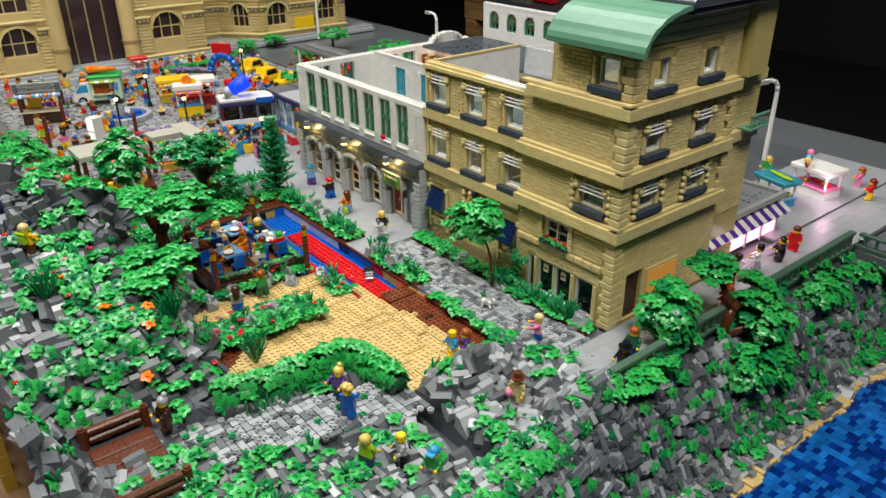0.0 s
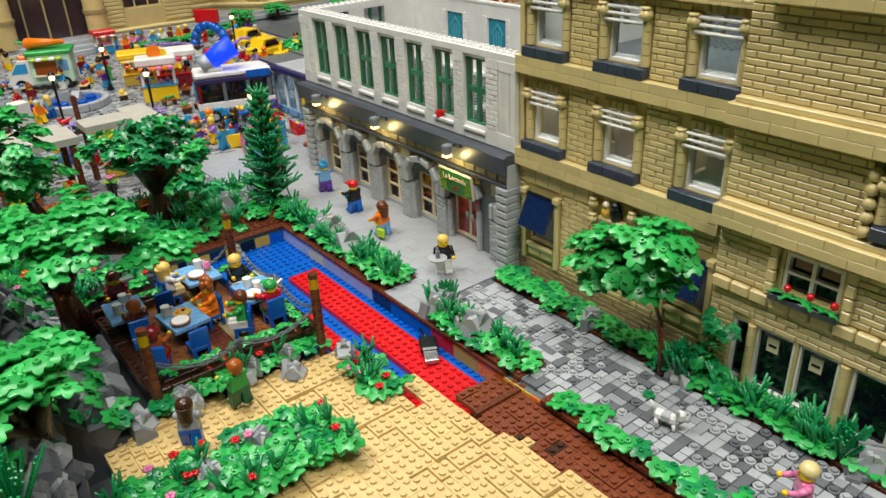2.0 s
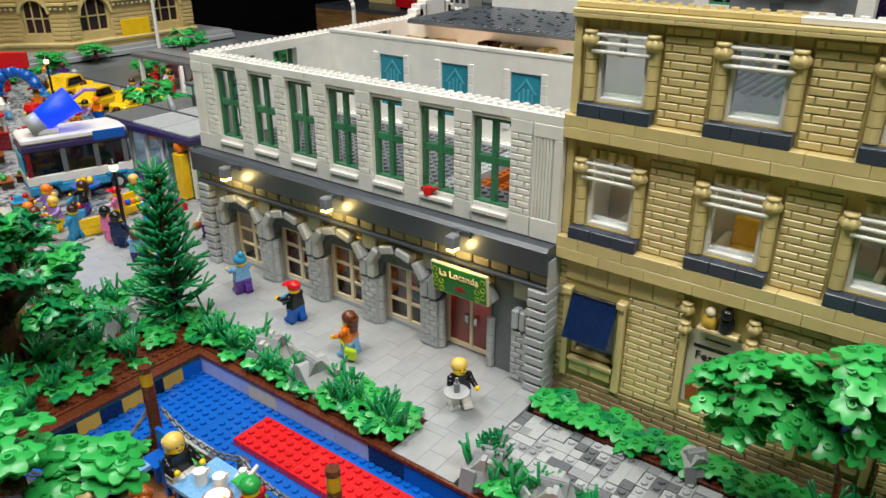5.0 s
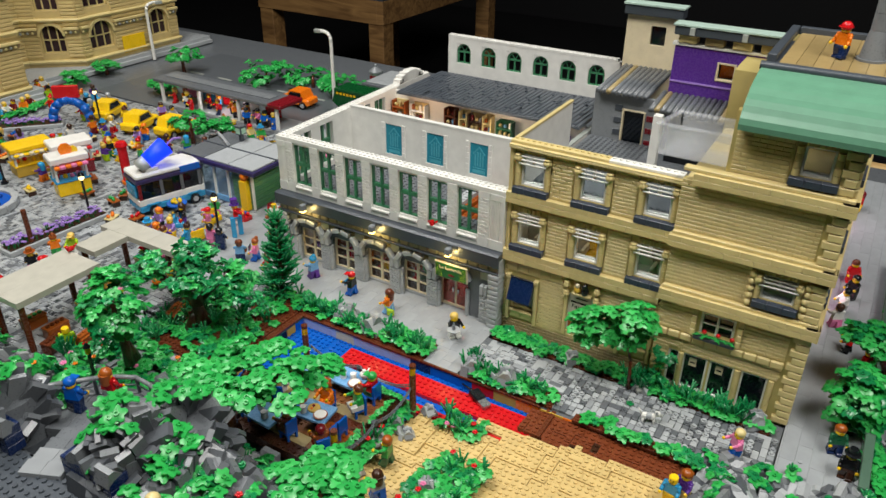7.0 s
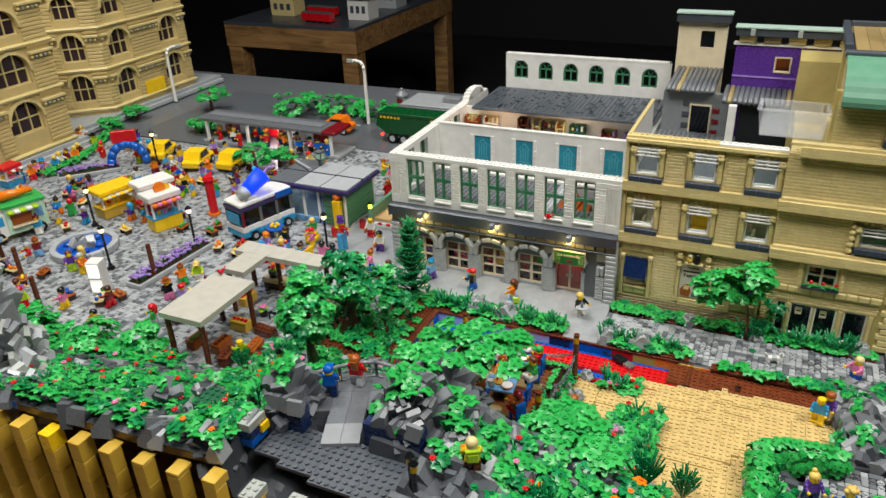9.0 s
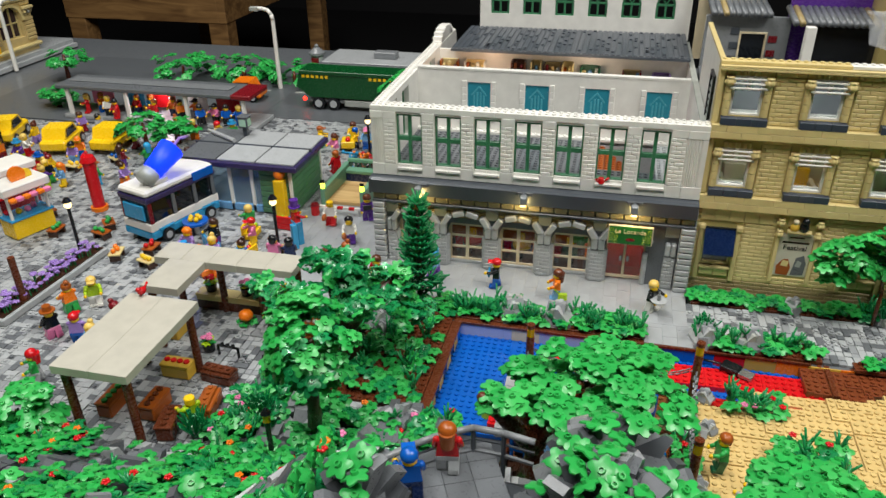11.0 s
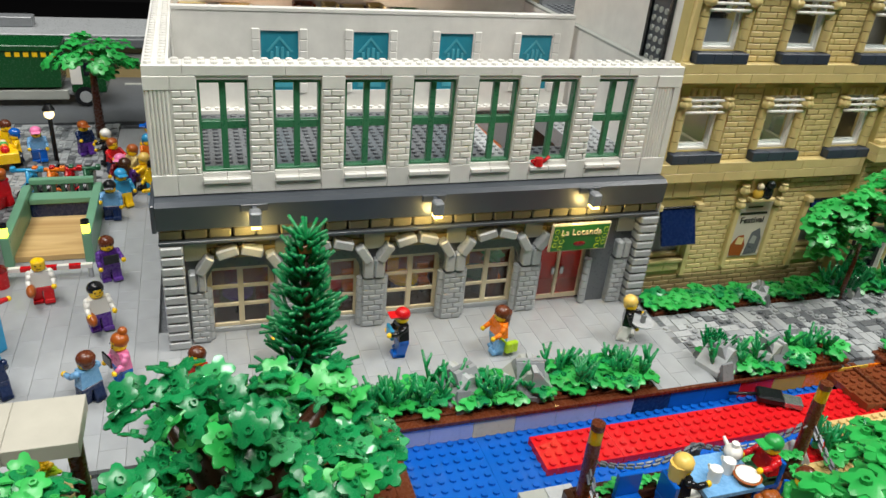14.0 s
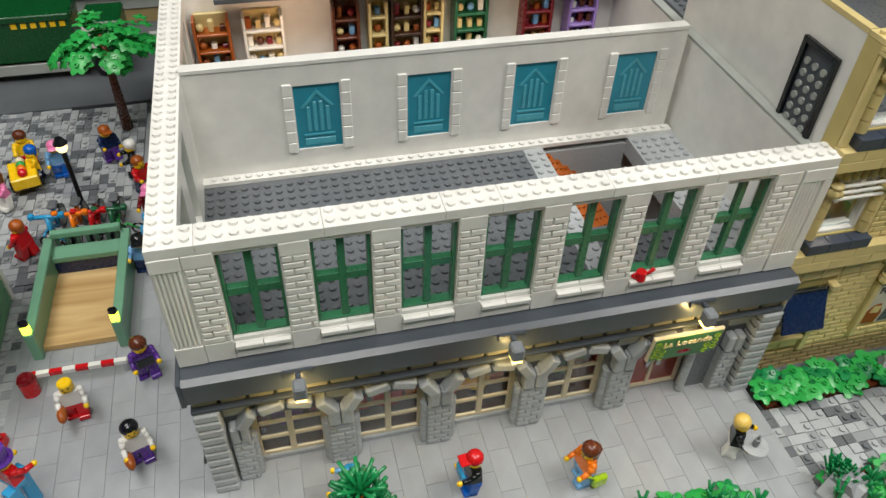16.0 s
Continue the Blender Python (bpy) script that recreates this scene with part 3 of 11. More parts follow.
def rear_room_things():
    r2 = random.Random(5)
    spots = ((0.3585, 0.026, 0.076, DORANGE), (0.3185, 0.030, 0.076, WHITE), (0.2520, 0.020, 0.080, BROWN), (0.2255, 0.014, 0.080, TAN), (0.2010, 0.025, 0.078, DBROWN), (0.1788, 0.015, 0.080, TAN), (0.1458, 0.027, 0.076, DGREEN), (0.0858, 0.025, 0.072, DRED), (0.0438, 0.024, 0.070, LAVENDER))
    for i, (y, w, h, mat) in enumerate(spots):
        d = thing("shop_cabinet", (0.2982, y, 0.1136), "coloured brick-built shop cabinet full of small goods", "cabinet", "cabinets in the rear room")
        part("back", Mesh().box((-0.002, -w / 2, 0), (0.0016, w / 2, h), mat if i in (2, 6, 8) else TAN, c=0.0006), d)
        for sy in (-1, 1):
            part("side", Mesh().box((-0.016, sy * w / 2 - 0.0012, 0), (-0.0021, sy * w / 2 + 0.0012, h), mat, c=0.0005), d)
        for k in range(5):
            z = h * (0.04 + 0.195 * k)
            part("shelf", Mesh().box((-0.016, -w / 2 + 0.0013, z), (-0.0021, w / 2 - 0.0013, z + 0.0022), mat, c=0.0004), d)
            n = int(w / 0.0075)
            for q in range(n):
                yy = -w / 2 + (q + 0.5) * w / n
                g = r2.choice((WHITE, WHITE, DORANGE, TAN, BROWN, TAN, LBLUE, DRED))
                m = Mesh().box((-0.012, yy - 0.0022, z + 0.0023), (-0.007, yy + 0.0022, z + r2.uniform(0.006, 0.012)), g, c=0.0006) if r2.random() < 0.6 else Mesh().ball((-0.010, yy, z + 0.0058), 0.0034, g, 8, 5)
                part("item", m, d)
        part("counter", Mesh().box((-0.034, -w / 2 + 0.002, 0), (-0.022, w / 2 - 0.002, 0.020), TAN if i % 2 else mat, c=0.0008), d)
    point_lamp("rear_room_light", (0.250, 0.30, 0.190), 0.06, (1.0, 0.62, 0.38), 0.01)
    point_lamp("rear_room_light", (0.250, 0.15, 0.190), 0.05, (1.0, 0.72, 0.5), 0.01)


rear_room_things()
point_lamp("upstairs_light", (0.040, -0.060, 0.188), 0.022, (1.0, 0.84, 0.62), 0.006)
point_lamp("upstairs_light", (0.040, -0.150, 0.188), 0.022, (1.0, 0.84, 0.62), 0.006)


def arcade(root):
    cells = []
    # wall behind, with arched openings filled by windows
    m = Mesh()
    holes = [(a - 0.0245, a + 0.0245, 0.0, 0.060) for a in ARCH]
    wall_cells(m, FW, 0.0, 0.392, 0.0, 0.119, -0.012, -0.0004, DGREY, holes)
    part("arcade_wall", m, root, "grey ground-floor wall behind the arches")
    for k, a in enumerate(ARCH):
        cells += masonry(FW, a - 0.026, a + 0.026, 0.068, 0.0852, -0.0004, DTAN, length=1.5 * S, proud=0.0018)
    piers = [(ARCH[k] + ARCH[k + 1]) / 2 for k in range(4)]
    spots = [(p - 0.0085, p + 0.0085) for p in piers] + [(0.017, 0.0295), (0.362, 0.3755)]
    for a, b in spots:
        part("pier", Mesh().box((a, 0, -0.010), (b, 0.0442, 0.0058), LGREY, FW), root, "light grey brick pier")
        cells += masonry(FW, a, b, 0.0010, 0.0442, 0.0058, LGREY, length=1.2 * S, proud=0.0012)
        mid = (a + b) / 2
        for s in ((a, mid), (mid, b)):
            part("capital", Mesh().box((s[0] + 0.0003, 0.0455, 0), (s[1] - 0.0003, 0.0615, 0.0085), LGREY, FW, 0.0012), root)
        part("necking", Mesh().box((a, 0.0442, 0), (b, 0.0455, 0.0050), SLATE, FW), root)
        part("panel", Mesh().box((mid - 0.0078, 0.069, 0), (mid + 0.0078, 0.0854, 0.0030), LGREYW, FW, 0.0003), root)
        # round bricks lining the jambs
    for k, a in enumerate(ARCH):
        for s in (-1, 1):
            for i in range(6):
                part("jamb_round", Mesh().cyl((a + s * 0.0238, 0.0012 + i * 0.0072, 0.0008), 0.0034, 0.0066, LGREY, 10, axis=1, fr=FW), root)
        # voussoirs: two steep blocks at the sides, two shallow ones at the crown
        for ang, r in ((25, 0.0265), (68, 0.0225), (112, 0.0225), (155, 0.0265)):
            cu, cv = a + r * math.cos(radians(ang)) * 1.02, 0.0560 + r * 0.98 * math.sin(radians(ang))
            rot = {25: -58, 68: -16, 112: 16, 155: 58}[ang]
            u1, v1 = math.cos(radians(rot)), math.sin(radians(rot))
            fr = Frame(FW([(cu, cv, 0)])[0], FW.m @ np.array([u1, v1, 0]), FW.m @ np.array([-v1, u1, 0]))
            part("voussoir", Mesh().box((-0.0076, -0.0036, 0.0), (0.0076, 0.0036, 0.0100), LGREY, fr, 0.0010), root)
        # arch soffit plate
        sp = Mesh()
        n = 10
        for i in range(n):
            t0, t1 = math.pi * i / n, math.pi * (i + 1) / n
            p0, p1 = (a + 0.0245 * math.cos(t0), 0.0455 + 0.0245 * math.sin(t0)), (a + 0.0245 * math.cos(t1), 0.0455 + 0.0245 * math.sin(t1))
            sp.extrude([p0, (p0[0], 0.0702), (p1[0], 0.0702), p1] if i < 0 else [(p1[0], p1[1]), p0, (p0[0], 0.0704), (p1[0], 0.0704)], -0.0085, 0.0012, DGREY, FW)
        part("arch_panel", sp, root)
    lay(cells, root, lambda u, v: True, "brick")
    # quoins
    for u0, hgt in ((0.0, 11), (0.377, 11)):
        for i in range(hgt):
            part("quoin", Mesh().box((u0 + 0.0002, 0.0002 + i * 0.00785, 0.0), (u0 + 0.0155, 0.0068 + i * 0.00785, 0.0125), LGREY, FW, 0.0010), root)
        part("quoin_core", Mesh().box((u0 + 0.0006, 0, -0.011), (u0 + 0.0150, 0.0862, 0.0085), DGREY, FW), root)
    # return of the corner towards the tan house
    for i in range(11):
        part("quoin", Mesh().box((-0.0120, -0.0016, 0.0002 + i * 0.00785), (0.0070, -0.0002, 0.0068 + i * 0.00785), LGREY, c=0.0006), root)
    part("quoin_side", Mesh().box((-0.0105, -0.0008, 0.0), (0.0070, 0.0002, 0.1090), LGREY), root)
    # frieze blocks, string course and dark cornice
    part("string_course", Mesh().box((0, 0.0862, 0), (0.392, 0.0888, 0.0110), SLATE, FW, 0.0004), root)
    for i in range(24):
        part("frieze_block", Mesh().box((0.0005 + i * 0.01633, 0.0890, 0), (0.0158 + i * 0.01633, 0.0966, 0.0080), DTANL, FW, 0.0012), root)
    co = Mesh()
    co.extrude([(0.0968, 0), (0.0968, 0.0085), (0.0990, 0.0125), (0.1165, 0.0140), (0.1188, 0.0100), (0.1188, 0)], 0.0, 0.392, SLATE, FW, 0)
    part("cornice", co, root, "dark slate cornice band over the arcade")
    part("cornice_end", Mesh().box((-0.0030, 0.0975, -0.03), (0.0, 0.118, 0.0135), SLATE, FW, 0.0006), root)
    # windows and doors behind the arches
    for k, a in enumerate(ARCH):
        if k < 4:
            w = Mesh()
            for x in (-0.0245, -0.0022, 0.0203):
                w.box((a + x, 0.004, -0.0105), (a + x + 0.0042, 0.0655, -0.0075), TANL, FW, 0.0004)
            for v in (0.004, 0.0215, 0.0375, 0.0535):
                w.box((a - 0.0203, v, -0.0102), (a - 0.0022, v + 0.0028, -0.0078), TANL, FW, 0.0003).box((a + 0.002, v, -0.0102), (a + 0.0203, v + 0.0028, -0.0078), TANL, FW, 0.0003)
            p = part("arcade_window", w, root, "cream window with six panes under a stone arch")
            g = part("pane", Mesh().box((a - 0.0203, 0.0066, -0.0093), (a + 0.0203, 0.068, -0.0088), GLASS, FW), p)
            g.visible_shadow = False
            part("plinth", Mesh().box((a - 0.0245, 0.0, -0.012), (a + 0.0245, 0.004, -0.006), LGREY, FW, 0.0004), root)
        else:
            w = Mesh()
            for x in (-0.0245, -0.0016, 0.0215):
                w.box((a + x, 0.002, -0.0095), (a + x + 0.0030, 0.0655, -0.0065), TANL, FW, 0.0004)
            for v in (0.002, 0.0605):
                w.box((a - 0.0215, v, -0.0092), (a + 0.0215, v + 0.004, -0.0068), TANL, FW, 0.0003)
            p = part("double_door", w, root, "red double door in a pale frame")
            for s in (-1, 1):
                part("door_leaf", Mesh().box((a + s * 0.0018, 0.0062, -0.0088), (a + s * 0.0212, 0.0602, -0.0080), REDGLASS, FW), p)
                part("door_handle", Mesh().box((a + s * 0.0026, 0.026, -0.0078), (a + s * 0.0060, 0.034, -0.0052), CHROME, FW, 0.0008), p)


DTANL = plastic("grey_tan_plastic", "8F8A78", 0.3, 0.12)
TANL = plastic("cream_plastic", "D9CBAA", 0.28, 0.04)
REDGLASS = plastic("clear_red_plastic", "E8877A", 0.10, 0.05, 0.0, trans=0.8)
arcade(white_building)


def arcade_inside():
    room = thing("restaurant_room", (0.1, 0.196, 0.0), "warm lit restaurant room behind the arcade windows", "room", kind="structure")
    part("back_wall", Mesh().box((-0.03, -0.186, 0.0002), (-0.025, 0.176, 0.1075), DORANGE), room)
    part("room_floor", Mesh().box((-0.088, -0.186, 0.0002), (-0.030, 0.176, 0.0018), DBROWN), room)
    part("red_wall", Mesh().box((-0.062, -0.160, 0.002), (-0.058, -0.092, 0.1), RED), room, "red wall behind the door")
    for k, y in enumerate((0.34, 0.27, 0.205, 0.14)):
        t = thing("dining_table", (0.030, y, 0.0018), "small round restaurant table with a coloured cloth", "table", "restaurant tables")
        part("tabletop", Mesh().cyl((0, 0, 0.018), 0.012, 0.003, (PURPLE, RED, YELLOW, DGREEN)[k], 14), t)
        part("leg", Mesh().cyl((0, 0, 0), 0.003, 0.018, BLACK, 8), t)
        for j, (dx, dy, mat) in enumerate(((0.0, 0.019, RED), (0.006, -0.019, ORANGE), (0.018, 0.004, YELLOW))):
            c = thing("restaurant_chair", (0.030 + dx, y + dy, 0.0018), "small brick-built restaurant chair", "chair", "restaurant chairs")
            part("seat", Mesh().box((-0.005, -0.005, 0.009), (0.005, 0.005, 0.0122), mat if k != 0 else DRED, c=0.0006), c)
            part("backrest", Mesh().box((0.0034, -0.005, 0.0123), (0.005, 0.005, 0.026), mat if k != 0 else DRED, c=0.0006), c)
            part("leg", Mesh().cyl((0, 0, 0), 0.0022, 0.009, DGREY, 8), c)
    pl = thing("potted_plant", (0.022, 0.128, 0.0018), "green leafy plant inside the restaurant window", "plant")
    part("pot", Mesh().cyl((0, 0, 0), 0.004, 0.03, BROWN, 10, 0.005), pl)
    lf = Mesh()
    for i in range(7):
        lf.put(LEAF_V, LEAF_F, GREEN, Matrix.Translation((rng.uniform(-.003, .003), rng.uniform(-.006, .006), 0.034 + i * 0.003)) @ Euler((rng.uniform(-.5, .5), rng.uniform(-.5, .5), rng.random() * 6)).to_matrix().to_4x4() @ Matrix.Scale(0.7, 4))
    part("leaves", lf, pl)
    for y in (0.33, 0.24, 0.15):
        point_lamp("restaurant_light", (0.035, y, 0.085), 0.010, (1.0, 0.7, 0.36), 0.006)
    point_lamp("restaurant_light", (0.022, 0.07, 0.075), 0.05, (1.0, 0.70, 0.60), 0.006)


def _leaf(m):
    # plant piece: five pointed drooping lobes round a raised hollow stud
    lobes, n = 5, 20
    top = np.zeros((n, 3))
    for i in range(n):
        a = 2 * math.pi * (i + (0.18 if i % 4 == 1 else -0.18 if i % 4 == 3 else 0)) / n
        r = (0.0070, 0.0100, 0.0109, 0.0100)[i % 4] * (1.05, 0.97, 1.0, 0.94, 1.04)[i // 4]
        top[i] = (r * math.cos(a), r * math.sin(a), 0.0010 - (0.0002, 0.0008, 0.0015, 0.0008)[i % 4])
    inner = np.array([(0.0046 * math.cos(2 * math.pi * (i + 0.5) / 10), 0.0046 * math.sin(2 * math.pi * (i + 0.5) / 10), 0.0016) for i in range(10)])
    ridge = np.array([(0.0078 * math.cos(2 * math.pi * (i + 0.5) / lobes), 0.0078 * math.sin(2 * math.pi * (i + 0.5) / lobes), 0.0011) for i in range(lobes)])
    v = np.concatenate([top, inner, ridge])
    f = []
    for i in range(lobes):
        a, b, c, d, e = (4 * i + k for k in range(5))
        e %= n
        k0, k1, q = n + 2 * i, n + (2 * i + 1) % 10, n + 10 + i
        f += [(k0, a, b), (k0, b, q), (q, b, c), (q, c, d), (k1, q, d), (k1, d, e), (k0, q, k1), (k1, e, n + (2 * i + 2) % 10)]
    f.append(tuple(range(n, n + 10)))
    m.add(v, f, None, True)
    low = top.copy()
    low[:, 2] -= 0.0013
    m.add(np.concatenate([top, low]), [(i, n + i, n + (i + 1) % n, (i + 1) % n) for i in range(n)] + [tuple(range(2 * n - 1, n - 1, -1))], None)
    q = 7
    ring = np.array([(math.cos(2 * math.pi * i / q), math.sin(2 * math.pi * i / q), 0) for i in range(q)])
    st = np.concatenate([ring * 0.0030 + (0, 0, 0.0014), ring * 0.0028 + (0, 0, 0.0042), ring * 0.0016 + (0, 0, 0.0042), ring * 0.0014 + (0, 0, 0.0024)])
    sf = []
    for i in range(q):
        j = (i + 1) % q
        sf += [(i, j, q + j, q + i), (q + i, q + j, 2 * q + j, 2 * q + i), (2 * q + i, 2 * q + j, 3 * q + j, 3 * q + i)]
    sf.append(tuple(3 * q + i for i in range(q)))
    m.add(st, sf, None)


LEAF_SMOOTH = 41
LEAF_V, LEAF_F = template(_leaf)
arcade_inside()


def facade_lamp(y):
    r = thing("wall_lamp", (-0.0142, y, 0.112), "grey wall lamp with warm light on the dark cornice", "lamp", "lamps over the arcade")
    part("bracket", Mesh().box((-0.0015, -0.009, -0.0005), (0.0008, 0.009, 0.0050), SLATE, c=0.0005).box((-0.006, -0.0015, 0.0012), (-0.0015, 0.0015, 0.0042), SLATE, c=0.0004), r)
    h = part("housing", Mesh().box((-0.0150, -0.0040, -0.0062), (-0.0060, 0.0040, 0.0046), DGREYL, c=0.0012), r)
    part("lens", Mesh().box((-0.0140, -0.0031, -0.0080), (-0.0068, 0.0031, -0.0063), WARM), h, "glowing warm lens")
    point_lamp("wall_lamp_light", (-0.0240, y, 0.0985), 0.034, (1.0, 0.74, 0.28), 0.003)


for y in (0.328, 0.199, 0.071):
    facade_lamp(y)


def text_mesh(body, size, mat, at, depth=0.0004):
    cu = bpy.data.curves.new("lettering", "FONT")
    cu.body, cu.size, cu.extrude, cu.align_x, cu.align_y = body, size, depth, "CENTER", "CENTER"
    tmp = bpy.data.objects.new("lettering", cu)
    scene.collection.objects.link(tmp)
    bpy.context.view_layer.update()
    me = bpy.data.meshes.new_from_object(tmp.evaluated_get(bpy.context.evaluated_depsgraph_get()))
    bpy.data.objects.remove(tmp)
    me.materials.clear()
    me.materials.append(mat)
    me.transform(at)
    return me


def restaurant_sign():
    r = thing("restaurant_sign", (-0.012, 0.072, 0.073), "green sign with cream rim and pale lettering over a door", "sign")
    fr = Frame((0, 0, 0), (0, -1, 0), Vector((-0.10, 0, 1)).normalized())
    part("board", Mesh().box((-0.026, -0.0130, 0), (0.026, 0.0130, 0.0030), TANL, fr, 0.0006), r, "cream rim board")
    part("face", Mesh().box((-0.0246, -0.0117, 0.0030), (0.0246, 0.0117, 0.0034), DGREEN2, fr), r, "green sign face")
    vine = Mesh()
    for s in (-1, 1):
        for k in range(6):
            cx, cy = s * (0.0165 + 0.006 * (k % 2) * 0.9), -0.009 + k * 0.0032
            for t in range(5):
                a, b = t * 1.1 + k, (t + 1) * 1.1 + k
                vine.rod(fr([(cx + 0.0022 * math.cos(a), cy + 0.0022 * math.sin(a), 0.0036)])[0], fr([(cx + 0.0022 * math.cos(b), cy + 0.0022 * math.sin(b), 0.0036)])[0], 0.0003, LIME, 4)
    part("vine", vine, r, "lime vine ornament")
    part("dish", Mesh().ball(fr([(0.0005, -0.0055, 0.0032)])[0], 0.006, DRED, 10, 6, (0.12, 1.0, 0.45)), r, "painted red dish")
    basis = Matrix(((0, -0.0995 * 0, -1, 0), (-1, 0, 0, 0), (0, 1, 0, 0), (0, 0, 0, 1)))
    me = text_mesh("La Locanda", 0.0080, TANL, Matrix.Translation(fr([(0, 0.0055, 0.0037)])[0]) @ Matrix.Rotation(radians(-5.7), 4, "Y") @ basis)
    part("lettering", me, r, "pale lettering")


DGREEN2 = plastic("sign_green_plastic", "1C6B2A", 0.3, 0.04)
restaurant_sign()
cup = thing("watering_can", (0.0005, 0.112, 0.1310), "small red watering can on the white sill", "can")
part("body", Mesh().cyl((-0.0010, 0, 0), 0.0036, 0.0062, RED, 12, 0.0032), cup)
part("spout", Mesh().rod((-0.001, -0.003, 0.002), (-0.001, -0.0085, 0.0072), 0.0009, RED, 6, 0.0015), cup)
part("handle", Mesh().rod((-0.001, 0.003, 0.005), (-0.001, 0.0065, 0.004), 0.0008, RED, 6).rod((-0.001, 0.0065, 0.004), (-0.001, 0.0034, 0.001), 0.0008, RED, 6), cup)

# ---- tan corner building ----
FT = Frame((0.0075, 0, 0), (0, -1, 0))
FU = Frame((0.0, 0, 0), (0, -1, 0))
FS = Frame((0, -0.381, 0), (1, 0, 0))
tan_building = thing("tan_building", (0, 0, 0), "tan brick-built corner building with banded storeys and green roof", "building")
PANEG = plastic("grey_pane", "77797A", 0.07, 0.0, 0.0)
# darker copy of tan, shade put into its colour, for set-back walls and dentils
SHADETAN = plastic("shaded_tan_plastic", "BCAB6C", 0.34, 0.09)


def band(fr, u0, u1, v0, v1, w, parent, step=4 * S):
    """Two courses of long plain bricks, standing proud, with a tile edge on top."""
    mid = (v0 + v1) / 2
    for r, (a, b) in enumerate(((v0, mid), (mid, v1))):
        x = u0 - (step / 2 if r else 0)
        while x < u1 - 1e-5:
            p, q = max(x, u0), min(x + step, u1)
            part("band_brick", Mesh().box((p + 0.0001, a + 0.0001, -0.004), (q - 0.0001, b - 0.0001, w), TAN, fr, 0.0003), parent)
            x += step


def fluted(fr, u, v, w, r=0.0052, h=0.0096):
    """A capital: a bulb with six lobes and a round collar, one moulded piece."""
    prof = ((-0.5, 0.35), (-0.42, 0.72), (-0.2, 0.98), (0.05, 0.96), (0.22, 0.70), (0.26, 0.66), (0.30, 0.80), (0.5, 0.80), (0.5, 0.0))
    n, vv, ff = 24, [], []
    for k, (z, q) in enumerate(prof):
        for i in range(n):
            a = 2 * math.pi * i / n
            lobe = 1 + (0.14 * math.cos(6 * a) if k < 5 else 0)
            vv.append((u + r * q * lobe * math.cos(a), v + z * h, w + r * q * lobe * math.sin(a)))
    for k in range(len(prof) - 1):
        for i in range(n):
            j = (i + 1) % n
            ff.append((k * n + i, (k + 1) * n + i, (k + 1) * n + j, k * n + j))
    m = Mesh()
    m.add(fr(vv), ff, TAN, True)
    return m


def tan_window(fr, c, v0, v1, parent, bars=True, sill=True, half=0.016, w=0.0, knobs=True, seg=5):
    fm = Mesh()
    t = 0.0024
    for a, b in (((c - half, v0), (c - half + t, v1)), ((c + half - t, v0), (c + half, v1)), ((c - half + t, v0), (c + half - t, v0 + t)), ((c - half + t, v1 - t), (c + half - t, v1))):
        fm.box((*a, w - 0.0075), (*b, w - 0.0015), WHITE, fr, 0.0003)
    p = part("window", fm, parent, "white window frame in a tan surround")
    g = part("pane", Mesh().box((c - half + t, v0 + t, w - 0.0052), (c + half - t, v1 - t, w - 0.0048), GLASS, fr), p)
    g.visible_shadow = False
    part("window_board", Mesh().box((c - half + t, v0 + t, w - 0.010), (c + half - t, v0 + t + 0.002, w - 0.0055), WHITE, fr), p)
    if bars:
        for k in range(3):
            part("blind_bar", Mesh().cyl((c - half - 0.003, v1 - 0.0030 - 0.0050 * k, w + 0.0032), 0.0013, 2 * half + 0.006, WHITE, 8, axis=0, fr=fr), p)
        part("bar_clip", Mesh().box((c - 0.0018, v1 - 0.0155, w - 0.001), (c + 0.0018, v1 - 0.0005, w + 0.0022), WHITE, fr, 0.0003), p)
    hh = (v1 - v0 - 0.001) / seg
    for s in (-1, 1):
        uc = c + s * (half + 0.0041)
        for i in range(seg):
            part("round_brick", Mesh().cyl((uc, v0 + i * hh + 0.0003, w + 0.0004), 0.0037, hh - 0.0006, TAN, 12, axis=1, fr=fr), parent)
        # the groove is not cut: a flat strip in darker tan draws it
        part("groove", Mesh().box((uc + s * 0.0037, v0 - 0.002, w - 0.002), (uc + s * 0.0049, v1 + 0.006, w + 0.0002), DTAN, fr), parent)
        if knobs:
            cap = fluted(fr, uc, v1 - 0.0052, w + 0.0034)
            part("capital", cap, parent)
    for k in range(5):
        part("dentil", Mesh().cyl((c - half + 0.0032 + k * (2 * half - 0.0064) / 4, v1 + 0.0004, w - 0.0005), 0.0030, 0.0062, SHADETAN, 10, axis=1, fr=fr), parent)
    if sill:
        for k in range(3):
            part("sill", Mesh().box((c - 0.024 + k * 2 * S + 0.0001, v0 - 0.0088, w), (c - 0.024 + (k + 1) * 2 * S - 0.0001, v0 - 0.0006, w + 0.0088), SILL, fr, 0.0004), parent)


SILL = plastic("blue_grey_plastic", "3A4250", 0.3, 0.08)


def quoin_stack(fr, ua, ub, v0, v1, w, parent, step=0.0096):
    i, v = 0, v0
    while v + step <= v1 + 1e-6:
        o = 0.004 if i % 2 else 0.0
        lo, hi = min(ua, ub), max(ua, ub)
        if ua > ub:
            lo += o
        else:
            hi -= o
        part("quoin", Mesh().box((lo, v + 0.0004, w), (hi, v + step - 0.0006, w + 0.0058), TAN, fr, 0.0009), parent)
        v += step
        i += 1


